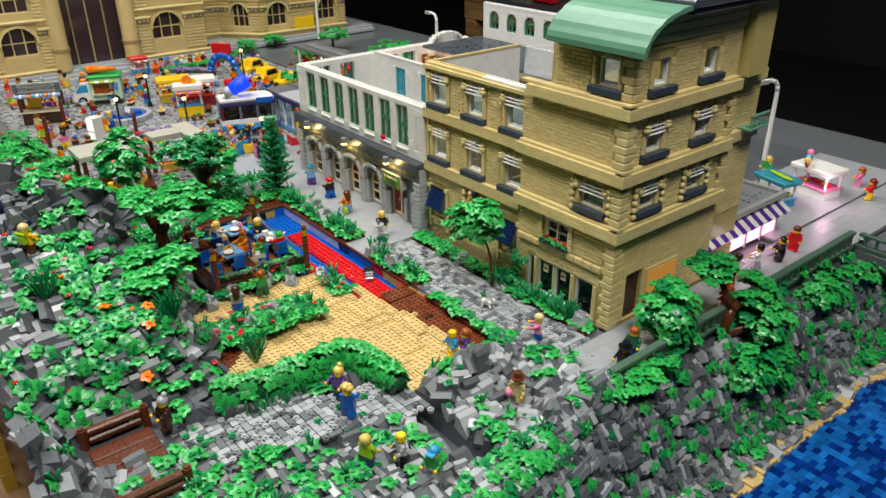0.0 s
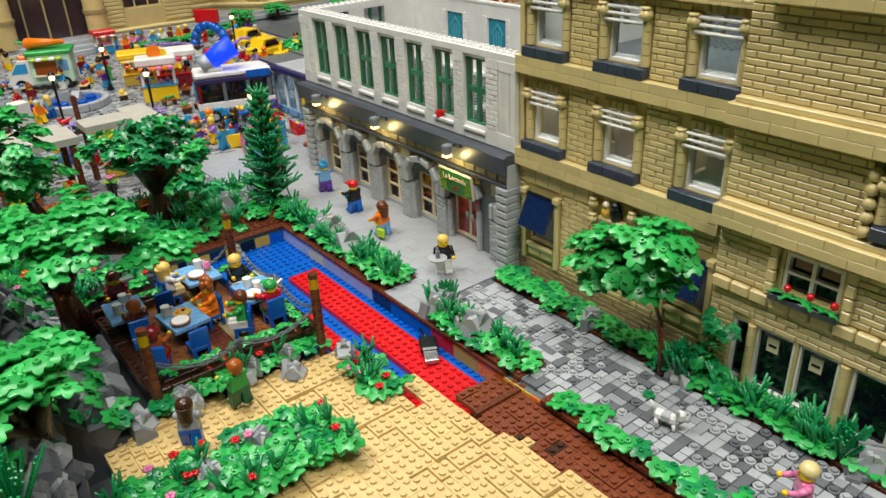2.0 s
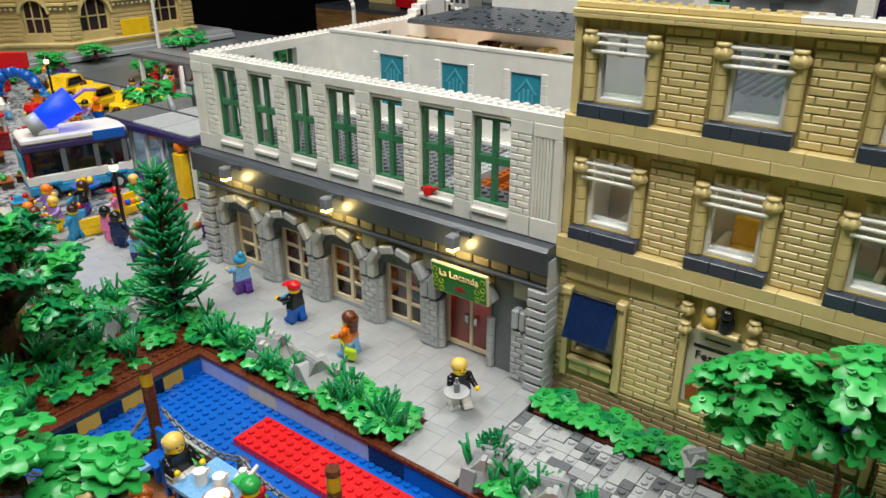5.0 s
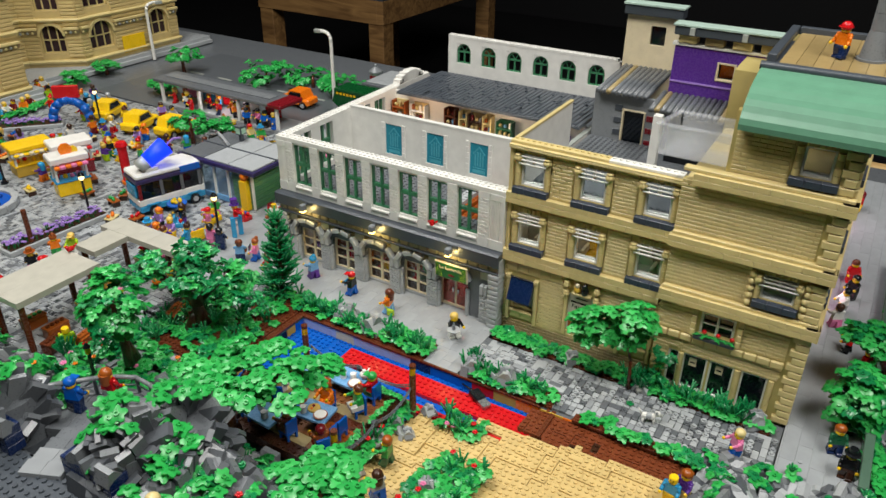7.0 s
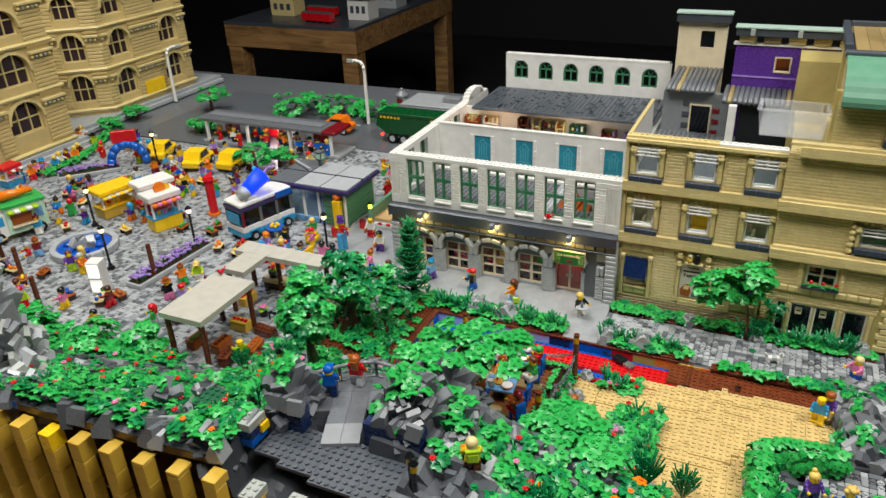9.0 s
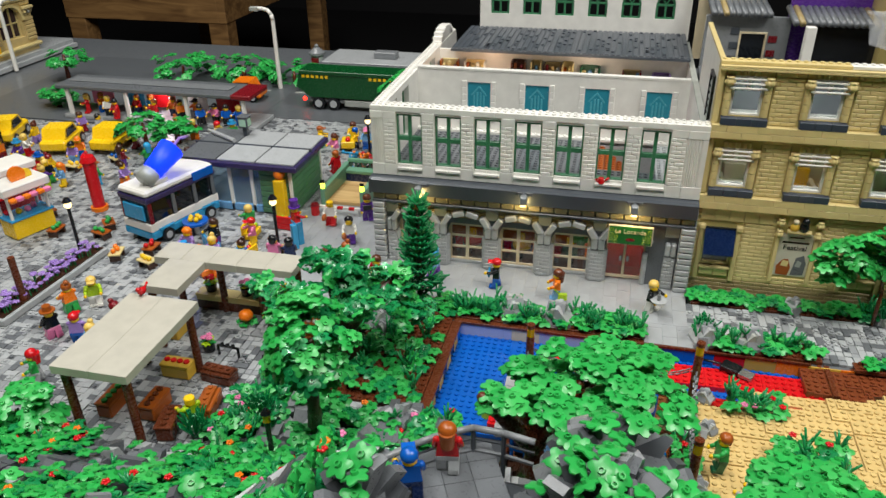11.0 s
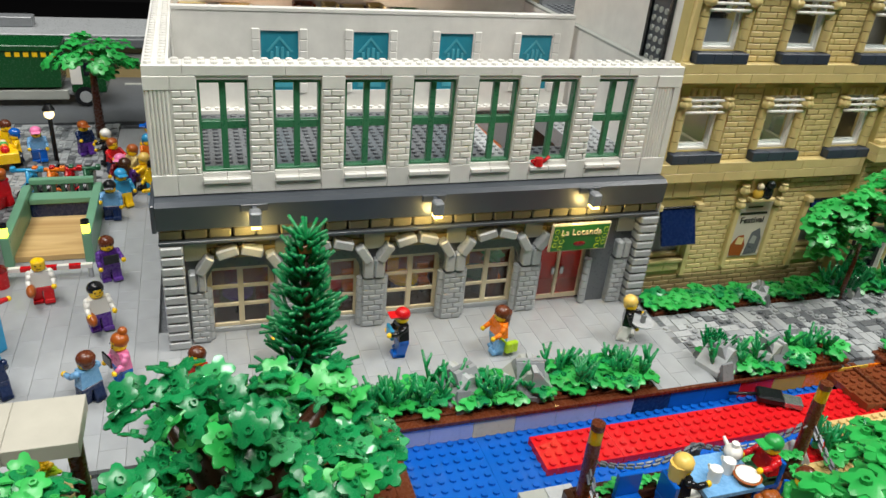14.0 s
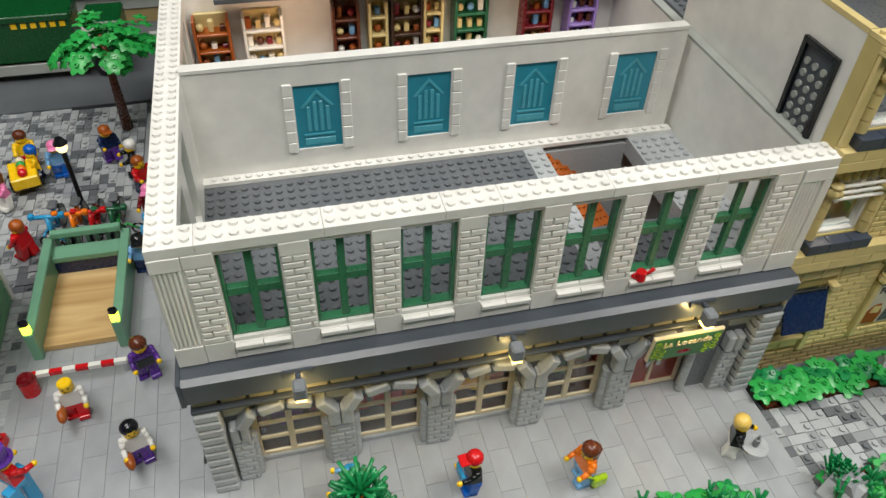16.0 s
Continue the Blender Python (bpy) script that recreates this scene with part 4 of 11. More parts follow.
def tan_front(root):
    cen = [0.032, 0.112, 0.192]
    up = [(c - 0.016, c + 0.016, 0.2195, 0.2635) for c in cen]
    mid = [(c - 0.016, c + 0.016, 0.1356, 0.1825) for c in cen]
    gnd = [(0.0125, 0.0475, 0.0300, 0.0840), (0.0960, 0.1330, 0.0280, 0.0840), (0.1725, 0.2075, 0.0300, 0.0840)]
    m = Mesh()
    wall_cells(m, FT, 0.0, 0.216, -0.012, 0.2755, -0.012, 0.0, SHADETAN, up + mid + gnd)
    part("front_wall", m, root, "tan front wall with rows of window openings")
    cells = []
    pad = [(c - 0.0255, c + 0.0255, a, b) for c in cen for a, b in ((0.208, 0.271), (0.124, 0.190))]
    cells += masonry(FT, 0.006, 0.216, 0.2110, 0.2686, 0.0, TAN, pad)
    cells += masonry(FT, 0.006, 0.216, 0.1270, 0.1942, 0.0, TAN, pad)
    gp = [(0.0065, 0.0535, 0.0, 0.091), (0.0905, 0.1385, 0.026, 0.110), (0.1665, 0.2135, 0.0, 0.091)]
    cells += masonry(FT, 0.0, 0.216, 0.0152, 0.1112, 0.0, TAN, gp)
    cells += masonry(FT, 0.0, 0.216, -0.0088, 0.0152, 0.0012, DTAN)
    lay(cells, root, lambda u, v: 0.0 <= u < 0.135, "brick", "tan running-bond brick courses")
    for c in cen:
        tan_window(FT, c, 0.2195, 0.2635, root, knobs=True)
        tan_window(FT, c, 0.1356, 0.1825, root)
    band(FT, 0.0, 0.2135, 0.1952, 0.2106, 0.0085, root)
    band(FT, 0.0, 0.2135, 0.1100, 0.1267, 0.0085, root)
    band(FT, 0.0, 0.216, 0.2700, 0.2752, 0.0070, root)
    part("edge_pilaster", Mesh().box((0.0004, 0.1269, 0), (0.0058, 0.1950, 0.0030), TAN, FT, 0.0004), root)
    part("edge_pilaster", Mesh().box((0.0004, 0.2108, 0), (0.0058, 0.2698, 0.0030), TAN, FT, 0.0004), root)
    k, mats = 0, (TAN, WHITE, DORANGE, TAN, WHITE)
    while k < 27:
        n = min((5, 3, 7, 4)[k % 4], 27 - k)
        part("coping_plate", Mesh().box((k * S, 0.2756, -0.0118), ((k + n) * S - 0.0002, 0.2788, 0.0020), mats[k % 5] if k else TAN, FT, 0.0002).studs(0.0095, 0.0175, -(k + n) * S, -k * S, 0.2788, mats[k % 5] if k else TAN), root)
        k += n
    # ground floor: two shaded windows and a poster bay
    for u0, u1 in ((0.0125, 0.0475), (0.1725, 0.2075)):
        f = Mesh()
        for a, b in (((u0, 0.0330), (u0 + 0.003, 0.084)), ((u1 - 0.003, 0.0330), (u1, 0.084)), ((u0 + 0.003, 0.0330), (u1 - 0.003, 0.0370)), ((u0 + 0.003, 0.081), (u1 - 0.003, 0.084))):
            f.box((*a, -0.008), (*b, -0.0015), TAN, FT, 0.0004)
        p = part("shop_window", f, root, "tan shop window with a dark blue shade")
        part("pane", Mesh().box((u0 + 0.003, 0.0370, -0.0055), (u1 - 0.003, 0.081, -0.005), PANEG, FT), p, "grey-tinted pane")
        for s in (u0 - 0.0056, u1 + 0.0006):
            part("pilaster", Mesh().box((s, 0.0152, 0), (s + 0.0050, 0.0826, 0.0046), TAN, FT, 0.0005), root)
            part("pilaster_cap", Mesh().box((s - 0.001, 0.0828, 0), (s + 0.006, 0.0885, 0.0072), TAN, FT, 0.0008), root)
        for k in range(2):
            part("sill_panel", Mesh().box((u0 + 0.0008 + k * 0.0168, 0.0200, 0), (u0 + 0.0172 + k * 0.0168, 0.0294, 0.0030), TAN, FT, 0.0010), root)
        part("sill", Mesh().box((u0, 0.0296, 0), (u1, 0.0329, 0.0052), TAN, FT, 0.0006), root)
        aw = Mesh()
        aw.extrude([(0.0852, 0.0034), (0.0545, 0.0165), (0.0537, 0.0147), (0.0842, 0.0016)], u0 + 0.0005, u1 - 0.0005, DBLUE, FT, 0)
        part("awning", aw, root, "dark blue slanted cloth-like awning")
        part("awning_rod", Mesh().cyl((u0 + 0.0002, 0.0846, 0.0038), 0.0012, u1 - u0 - 0.0004, BLACK, 8, axis=0, fr=FT), root)
    for k in range(7):
        part("corbel", Mesh().box((0.006 + k * 0.016, 0.0935, 0.0), (0.0214 + k * 0.016, 0.1095, 0.0022), TAN, FT, 0.0006), root) if k != 5 else None
    for s in (0.0916, 0.1330):
        part("pilaster", Mesh().box((s, 0.0200, 0), (s + 0.0044, 0.0795, 0.0046), TAN, FT, 0.0005), root)
        for v in (0.0850, 0.0990):
            cap = fluted(FT, s + 0.0022, v + 0.0000, 0.0046, 0.0044, 0.0088)
            part("capital", cap, root)
    po = thing("festival_poster", FT([(0.1148, 0.0560, 0.0)])[0], "pale poster with dark pictures in a tan bay", "poster")
    fr = Frame((0, 0, 0), (0, -1, 0))
    part("sheet", Mesh().box((-0.0182, -0.0276, -0.004), (0.0180, 0.0276, 0.0009), PAPER, fr), po)
    part("picture", Mesh().extrude([(-0.0150, -0.026), (-0.002, -0.027), (0.000, -0.016), (-0.004, -0.005), (-0.010, -0.006), (-0.016, -0.015)], 0.0009, 0.0013, DORANGE, fr), po, "orange-brown painted shape")
    part("picture", Mesh().extrude([(0.001, -0.026), (0.015, -0.025), (0.016, -0.010), (0.012, 0.001), (0.004, -0.003)], 0.0009, 0.0013, DGREY, fr), po, "grey painted shape")
    part("picture", Mesh().extrude([(-0.0115, -0.014), (-0.004, -0.015), (-0.003, -0.008), (-0.010, -0.007)], 0.0013, 0.0016, TAN, fr), po, "tan painted shape")
    part("picture", Mesh().extrude([(0.004, -0.014), (0.010, -0.015), (0.011, -0.008), (0.006, -0.006)], 0.0013, 0.0016, LGREYW, fr), po, "pale grey painted shape")
    part("lettering_bar", Mesh().box((-0.0145, 0.0155, 0.0009), (0.0145, 0.0180, 0.0012), BLACK, fr), po)
    part("ornament_line", Mesh().box((-0.008, 0.0225, 0.0009), (0.008, 0.0238, 0.0012), BLACK, fr), po)
    turn = Matrix(((0, 0, -1, -0.0013), (-1, 0, 0, 0), (0, 1, 0, 0.0100), (0, 0, 0, 1)))
    part("lettering", text_mesh("Festival", 0.0088, BLACK, turn, 0.0002), po)
    orn = thing("window_ornament", FT([(0.1148, 0.0900, 0.0008)])[0], "black and gold ornament above the poster bay", "ornament")
    part("ledge", Mesh().box((-0.007, -0.013, -0.003), (0.0, 0.013, 0.0), TAN, c=0.0006), orn)
    part("black_figure", Mesh().ball((-0.004, -0.004, 0.005), 0.006, BLACK, 9, 7, (0.8, 0.9, 1.3)).ball((-0.006, -0.004, 0.013), 0.0042, BLACK, 8, 6), orn)
    part("gold_figure", Mesh().ball((-0.004, 0.006, 0.004), 0.0052, CYELLOW, 9, 7, (0.8, 1, 1.1)).ball((-0.005, 0.006, 0.0115), 0.0034, TANL, 8, 6), orn)
    # inner floors and walls
    part("inner_wall", Mesh().box((0.075, -0.215, 0), (0.079, -0.0048, 0.1935), WALLIN), root, "pale inner wall behind the windows")
    part("inner_floor", Mesh().box((0.0197, -0.215, 0.1945), (0.0793, -0.0048, 0.1995), DGREY).studs(0.021, 0.077, -0.213, -0.005, 0.1995, DGREY), root, "dark grey studded upper floor")
    part("inner_floor", Mesh().box((0.0197, -0.215, 0.1050), (0.0748, -0.0048, 0.1095), DTAN), root)
    part("inner_wall", Mesh().box((0.0700, -0.215, 0.1097), (0.0745, -0.0048, 0.1943), WALLIN), root)
    for y, cm, word in ((-0.044, WHITE, "white"), (-0.112, YELLOW, "yellow"), (-0.172, LGREY, "light grey")):
        ch = thing("armchair", (0.054, y, 0.1095), word + " brick-built armchair behind the middle windows", "chair", "armchairs upstairs")
        part("seat", Mesh().box((-0.012, -0.014, 0), (0.012, 0.014, 0.014), cm, c=0.001), ch)
        part("backrest", Mesh().box((0.008, -0.014, 0.0142), (0.013, 0.014, 0.034), cm, c=0.001), ch)
        for q in (-1, 1):
            part("armrest", Mesh().box((-0.012, q * 0.0165 - 0.0024, 0), (0.013, q * 0.0165 + 0.0024, 0.021), WHITE, c=0.0008), ch)
    part("party_wall", Mesh().box((0.0198, -0.0046, 0.0), (0.1970, -0.0004, 0.2755), WHITE), root, "white party wall above the open room")
    part("party_wall_cap", Mesh().box((0.0198, -0.0056, 0.2757), (0.1970, -0.0002, 0.2788), TAN), root)
    fd = Mesh()
    for x0, x1, z0, z1 in ((0.0290, 0.0325, 0.1985, 0.2550), (0.0585, 0.0620, 0.1985, 0.2550), (0.0327, 0.0583, 0.2515, 0.2550)):
        fd.box((x0, -0.0002, z0), (x1, 0.0030, z1), BLACK, c=0.0003)
    dr = part("black_door", fd, root, "black framed opening in the party wall")
    lat = Mesh().box((0.0327, -0.0002, 0.1985), (0.0583, 0.0006, 0.2513), SLATE)
    for i in range(3):
        for j in range(6):
            lat.cyl((0.0375 + i * 0.008, 0.0006, 0.2030 + j * 0.0078), 0.0024, 0.0014, LGREYW, 8, axis=1)
    part("door_panel", lat, dr, "grey studded door panel")


PAPER = plastic("poster_paper", "C9C4B4", 0.5, 0.04)
WALLIN = plastic("off_white_plastic", "C9C5BA", 0.35, 0.05)
tan_front(tan_building)


def tan_corner(root):
    """The corner block: front on the street, side on the quay."""
    bands = ((0.1255, 0.1402), (0.1980, 0.2127), (0.2775, 0.2915))
    w2 = (0.322, 0.358, 0.1566, 0.1880)
    doors = [(0.2360, 0.2500, 0.0, 0.0535), (0.2545, 0.2842, 0.0, 0.0535), (0.2866, 0.3156, 0.0, 0.0535), (0.3238, 0.3540, 0.0, 0.0535)]
    fw = (0.266, 0.306, 0.0885, 0.1180)
    m = Mesh()
    wall_cells(m, FU, 0.216, 0.381, -0.012, 0.2775, -0.012, 0.0, SHADETAN, [w2, fw] + doors)
    part("front_wall", m, root, "tan corner front wall")
    cells = masonry(FU, 0.216, 0.376, 0.0832, 0.1240, 0.0, TAN, [(0.258, 0.314, 0.0, 0.125), (0.3655, 0.40, 0.0, 0.3)])
    cells += masonry(FU, 0.216, 0.366, 0.1452, 0.1980, 0.0, TAN, [(0.309, 0.371, 0.1452, 0.195)])
    cells += masonry(FU, 0.216, 0.366, 0.2170, 0.2770, 0.0, TAN)
    cells += masonry(FU, 0.216, 0.252, 0.0, 0.0720, 0.0, TAN, doors)
    cells += masonry(FU, 0.252, 0.3655, 0.0540, 0.0732, 0.0, TAN)
    FR = Frame((0.004, 0, 0), (0, -1, 0))
    cells += masonry(FR, 0.262, 0.366, 0.2915, 0.3539, 0.0, TAN, [(0.320, 0.370, 0.294, 0.344)])
    lay(cells, root, lambda u, v: u > 0.285 and v < 0.26, "brick", "tan running-bond brick courses of the corner block")
    for v0, v1 in bands:
        top = v0 > 0.27
        band(FU, 0.2290 if top else 0.2135, 0.3920, v0, v1, 0.0115, root)
        band(FS, -0.0115, 0.2140, v0, v1, 0.0110, root)
        part("band_foot", Mesh().box((0.2165, v1, -0.004), (0.381, v1 + 0.0042, 0.0070), TAN, FU, 0.0006), root)
        part("band_foot", Mesh().box((-0.0068, v1, -0.004), (0.2100, v1 + 0.0040, 0.0070), TAN, FS, 0.0006), root)
    for v0, v1 in ((0.0, 0.1250), (0.1446, 0.1978), (0.2170, 0.2774)):
        quoin_stack(FU, 0.3865, 0.3680, v0, v1, 0.0, root)
        quoin_stack(FS, -0.0056, 0.0130, v0, v1, 0.0, root)
    # frieze of blocks above the ground floor
    for i in range(10):
        part("frieze_block", Mesh().box((0.2165 + i * 0.0150, 0.0736, 0), (0.2309 + i * 0.0150, 0.0826, 0.0050), TAN, FU, 0.0012), root)
    # upper floor under the barrel roof
    up = (0.330, 0.360, 0.3068, 0.3400)
    m = Mesh()
    wall_cells(m, FR, 0.258, 0.381, 0.2915, 0.3640, -0.012, 0.0, SHADETAN, [up])
    part("upper_wall", m, root, "tan attic wall")
    tan_window(FR, 0.345, 0.3068, 0.3400, root, bars=False, half=0.015, knobs=False, seg=4)
    quoin_stack(FR, 0.3840, 0.3680, 0.2960, 0.3540, 0.0, root)
    FRS = Frame((0.004, -0.381, 0), (1, 0, 0))
    tan_window(FU, 0.340, 0.1566, 0.1880, root, half=0.018)
    for s in (-1, 1):
        for k in range(5):
            part("knob", Mesh().ball(FU([(0.340 + s * 0.0290, 0.1500 + k * 0.0092, 0.0034)])[0], 0.0044, TAN, 9, 6), root)
    # barrel roof in sand green
    for row in range(4):
        arc = [(row + q / 3) * math.pi / 8 for q in range(4)]
        top = [(0.3500 + (0.0465 + 0.0012 * math.sin(q * math.pi / 3)) * math.sin(a), -0.0600 + (0.0805 + 0.0012 * math.sin(q * math.pi / 3)) * math.cos(a)) for q, a in enumerate(arc)]
        low = [(0.3500 + 0.0425 * math.sin(a), -0.0600 + 0.0765 * math.cos(a)) for a in (arc[3], arc[0])]
        part("roof_slope", Mesh().extrude((top + low)[::-1], 0.2640, 0.4060, SGREENRF, FR, 0), root, "sand green curved roof piece")
    for u in (0.3775, 0.2640):
        part("roof_gable", Mesh().extrude([(0.350, 0.0165), (0.361, 0.0130), (0.374, 0.0020), (0.384, -0.016), (0.391, -0.038), (0.3935, -0.060), (0.350, -0.060)], u, u + 0.0035, TAN, FR, 0), root)
    part("roof_deck", Mesh().box((0.0660, -0.404, 0.3860), (0.2200, -0.264, 0.3940), SLATE, c=0.0006), root, "dark flat roof deck")
    part("roof_ridge", Mesh().cyl((0.0640, -0.408, 0.3985), 0.0050, 0.146, SLATE, 12, axis=1), root, "dark rounded roof ridge")
    part("roof_curb", Mesh().box((0.0690, -0.408, 0.3942), (0.2700, -0.398, 0.4030), SLATE, c=0.0008), root)
    part("roof_curb", Mesh().box((0.1000, -0.272, 0.3942), (0.2700, -0.262, 0.4030), SLATE, c=0.0008), root)
    part("roof_curb", Mesh().box((0.2600, -0.397, 0.3942), (0.2700, -0.273, 0.4030), SLATE, c=0.0008), root)
    for k in range(7):
        part("roof_tile", Mesh().box((0.0760, -0.396 + k * 0.0172, 0.3942), (0.2590, -0.3792 + k * 0.0172, 0.3962), DTANT, c=0.0003), root)
    part("roof_wall", Mesh().box((0.2200, -0.392, 0.2917), (0.2650, -0.268, 0.3938), SHADETAN), root)
    for u0, u1, v0, v1 in doors:
        f = Mesh()
        for a, b in (((u0, v0), (u0 + 0.0022, v1)), ((u1 - 0.0022, v0), (u1, v1)), ((u0 + 0.0022, v0), (u1 - 0.0022, v0 + 0.003)), ((u0 + 0.0022, v1 - 0.0025), (u1 - 0.0022, v1))):
            f.box((*a, -0.008), (*b, -0.001), WHITE, FU, 0.0003)
        p = part("shop_door", f, root, "white-framed dark glazed shop door")
        part("dark_pane", Mesh().box((u0 + 0.0022, v0 + 0.003, -0.0060), (u1 - 0.0022, v1 - 0.0025, -0.0050), DARKGLASS, FU), p)
        if 0.25 < u0 < 0.29:
            n = part("notice", Mesh().box((u0 + 0.0075, 0.034, -0.0049), (u0 + 0.0165, 0.046, -0.0044), TANL, FU), p, "cream notice in the door")
            part("notice_bar", Mesh().box((u0 + 0.009, 0.0385, -0.0043), (u0 + 0.015, 0.0405, -0.0040), BLACK, FU), n)
    for u in (0.2522, 0.3196, 0.3580):
        for k in range(6):
            part("round_brick", Mesh().cyl((u, 0.0005 + k * 0.0088, 0.0006), 0.0033, 0.0083, TAN, 10, axis=1, fr=FU), root)
    # window with flower box
    f = Mesh()
    for a, b in (((0.266, 0.0885), (0.269, 0.118)), ((0.303, 0.0885), (0.306, 0.118)), ((0.2845, 0.0885), (0.2875, 0.118)), ((0.269, 0.1150), (0.2845, 0.118)), ((0.2875, 0.1150), (0.303, 0.118)), ((0.269, 0.1020), (0.2845, 0.1040)), ((0.2875, 0.1020), (0.303, 0.1040))):
        f.box((*a, -0.007), (*b, -0.001), WHITE, FU, 0.0003)
    p = part("window", f, root, "white four-pane window above a flower box")
    part("dark_pane", Mesh().box((0.267, 0.0890, -0.0062), (0.305, 0.1175, -0.0056), DARKGLASS, FU), p)
    for u in (0.2560, 0.3090):
        for k in range(4):
            part("side_block", Mesh().box((u, 0.0840 + k * 0.0096, 0), (u + 0.0066, 0.0930 + k * 0.0096, 0.0046), TAN, FU, 0.0010), root)
    # side on the quay
    wins = [(c, a, b) for a, b in ((0.1566, 0.1880), (0.2285, 0.2640)) for c in (0.052, 0.148)]
    m = Mesh()
    sdoor = [(0.030, 0.062, 0.0, 0.066)]
    wall_cells(m, FS, 0.012, 0.214, -0.012, 0.2775, -0.012, 0.0, SHADETAN, [(c - 0.015, c + 0.015, a, b) for c, a, b in wins] + sdoor)
    part("side_wall", m, root, "tan quay-side wall")
    cells = []
    for v0, v1 in ((0.1452, 0.1980), (0.2170, 0.2770)):
        cells += masonry(FS, 0.0135, 0.200, v0, v1, 0.0, TAN, [(c - 0.024, c + 0.024, 0.1, 0.3) for c in (0.052, 0.148)])
    cells += masonry(FS, 0.0135, 0.214, 0.0, 0.1248, 0.0, TAN, sdoor)
    up2 = [(c - 0.014, c + 0.014, 0.3068, 0.3380) for c in (0.052, 0.148)]
    cells += masonry(FRS, 0.010, 0.205, 0.2915, 0.3539, 0.0, TAN, [(c - 0.023, c + 0.023, 0.294, 0.345) for c in (0.048, 0.144)])
    lay(cells, root, lambda u, v: False, "side_brick", "tan brick courses of the quay side")
    for c, a, b in wins:
        tan_window(FS, c, a, b, root, half=0.015)
        for s in (-1, 1):
            for k in range(5):
                part("knob", Mesh().ball(FS([(c + s * 0.0268, a - 0.006 + k * 0.0090, 0.0034)])[0], 0.0042, TAN, 8, 5), root) if a < 0.2 else None
    m = Mesh()
    wall_cells(m, FRS, 0.008, 0.209, 0.2915, 0.3640, -0.012, 0.0, SHADETAN, [(a - 0.004, b - 0.004, c, d) for a, b, c, d in up2])
    part("upper_side_wall", m, root)
    for k in range(3):
        part("gable_course", Mesh().box((0.006 + k * 0.010, 0.3560 + k * 0.0098, -0.010), (0.209, 0.3652 + k * 0.0098, 0.0030), TAN, FRS, 0.0008), root)
    for c in (0.048, 0.144):
        tan_window(FRS, c, 0.3068, 0.3380, root, bars=False, half=0.014, knobs=False, seg=4)
    quoin_stack(FRS, -0.0030, 0.0120, 0.2960, 0.3540, 0.0, root)
    quoin_stack(FS, 0.2140, 0.1995, 0.1452, 0.1980, 0.0, root)
    quoin_stack(FS, 0.2140, 0.1995, 0.2170, 0.2774, 0.0, root)
    part("side_door", Mesh().box((0.031, 0.0, -0.008), (0.061, 0.065, -0.004), DBROWN, FS, 0.0005), root, "dark door on the quay side")
    part("lit_shop_window", Mesh().box((0.068, 0.018, 0.0), (0.137, 0.064, 0.0030), TAN, FS, 0.0006), root)
    part("lit_pane", Mesh().box((0.072, 0.022, 0.0030), (0.133, 0.060, 0.0036), WARMPANE, FS), root, "warm lit shop window")
    # rear wing with a green balcony
    FK = Frame((0.2150, -0.372, 0), (1, 0, 0))
    part("rear_wing_wall", Mesh().box((0.0, 0, -0.16), (0.078, 0.350, 0.0), SHADETAN, FK), root, "tan rear wing")
    lay(masonry(FK, 0.0, 0.078, 0.09, 0.349, 0.0, TAN), root, lambda u, v: False, "wing_brick", "tan brick courses of the rear wing")
    for v0, v1 in bands[1:]:
        band(FK, 0.0, 0.080, v0, v1, 0.0070, root)
    ba = part("balcony", Mesh().box((0.036, 0.2130, 0.0), (0.082, 0.2165, 0.020), SGREEN, FK, 0.0006), root, "sand green balcony with rails")
    for k in range(8):
        part("baluster", Mesh().cyl((0.0385 + k * 0.0058, 0.2165, 0.0185), 0.0011, 0.0155, SGREEN, 6, axis=1, fr=FK), ba)
    part("handrail", Mesh().box((0.036, 0.2320, 0.0165), (0.082, 0.2350, 0.0205), SGREEN, FK, 0.0005), ba)
    part("roof_block", Mesh().box((0.0, 0.3502, -0.10), (0.060, 0.3700, 0.004), SHADETAN, FK, 0.001), root)
    part("inner_wall", Mesh().box((0.055, -0.368, 0.0), (0.06, -0.217, 0.272), WALLIN), root)
    part("attic_back", Mesh().box((0.180, -0.368, 0.2740), (0.195, -0.266, 0.3858), SHADETAN), root)
    part("roof_slab", Mesh().box((0.0125, -0.368, 0.2720), (0.2, -0.218, 0.2774), TAN, c=0.0004).studs(0.0135, 0.0215, -0.262, -0.222, 0.2774, TAN), root)


# darker copy of the sand green: offsets the overhead light on the roof by colour
SGREENRF = plastic("dimmed_sand_green_plastic", "5F9076", 0.36, 0.07)
DTANT = plastic("roof_tan_plastic", "A08A5C", 0.34, 0.12)
WARMPANE = glow("warm_shop_pane", "C88A3C", 0.35)
DARKGLASS = plastic("dark_glass", "0E1319", 0.06, 0.0, 0.0)
tan_corner(tan_building)


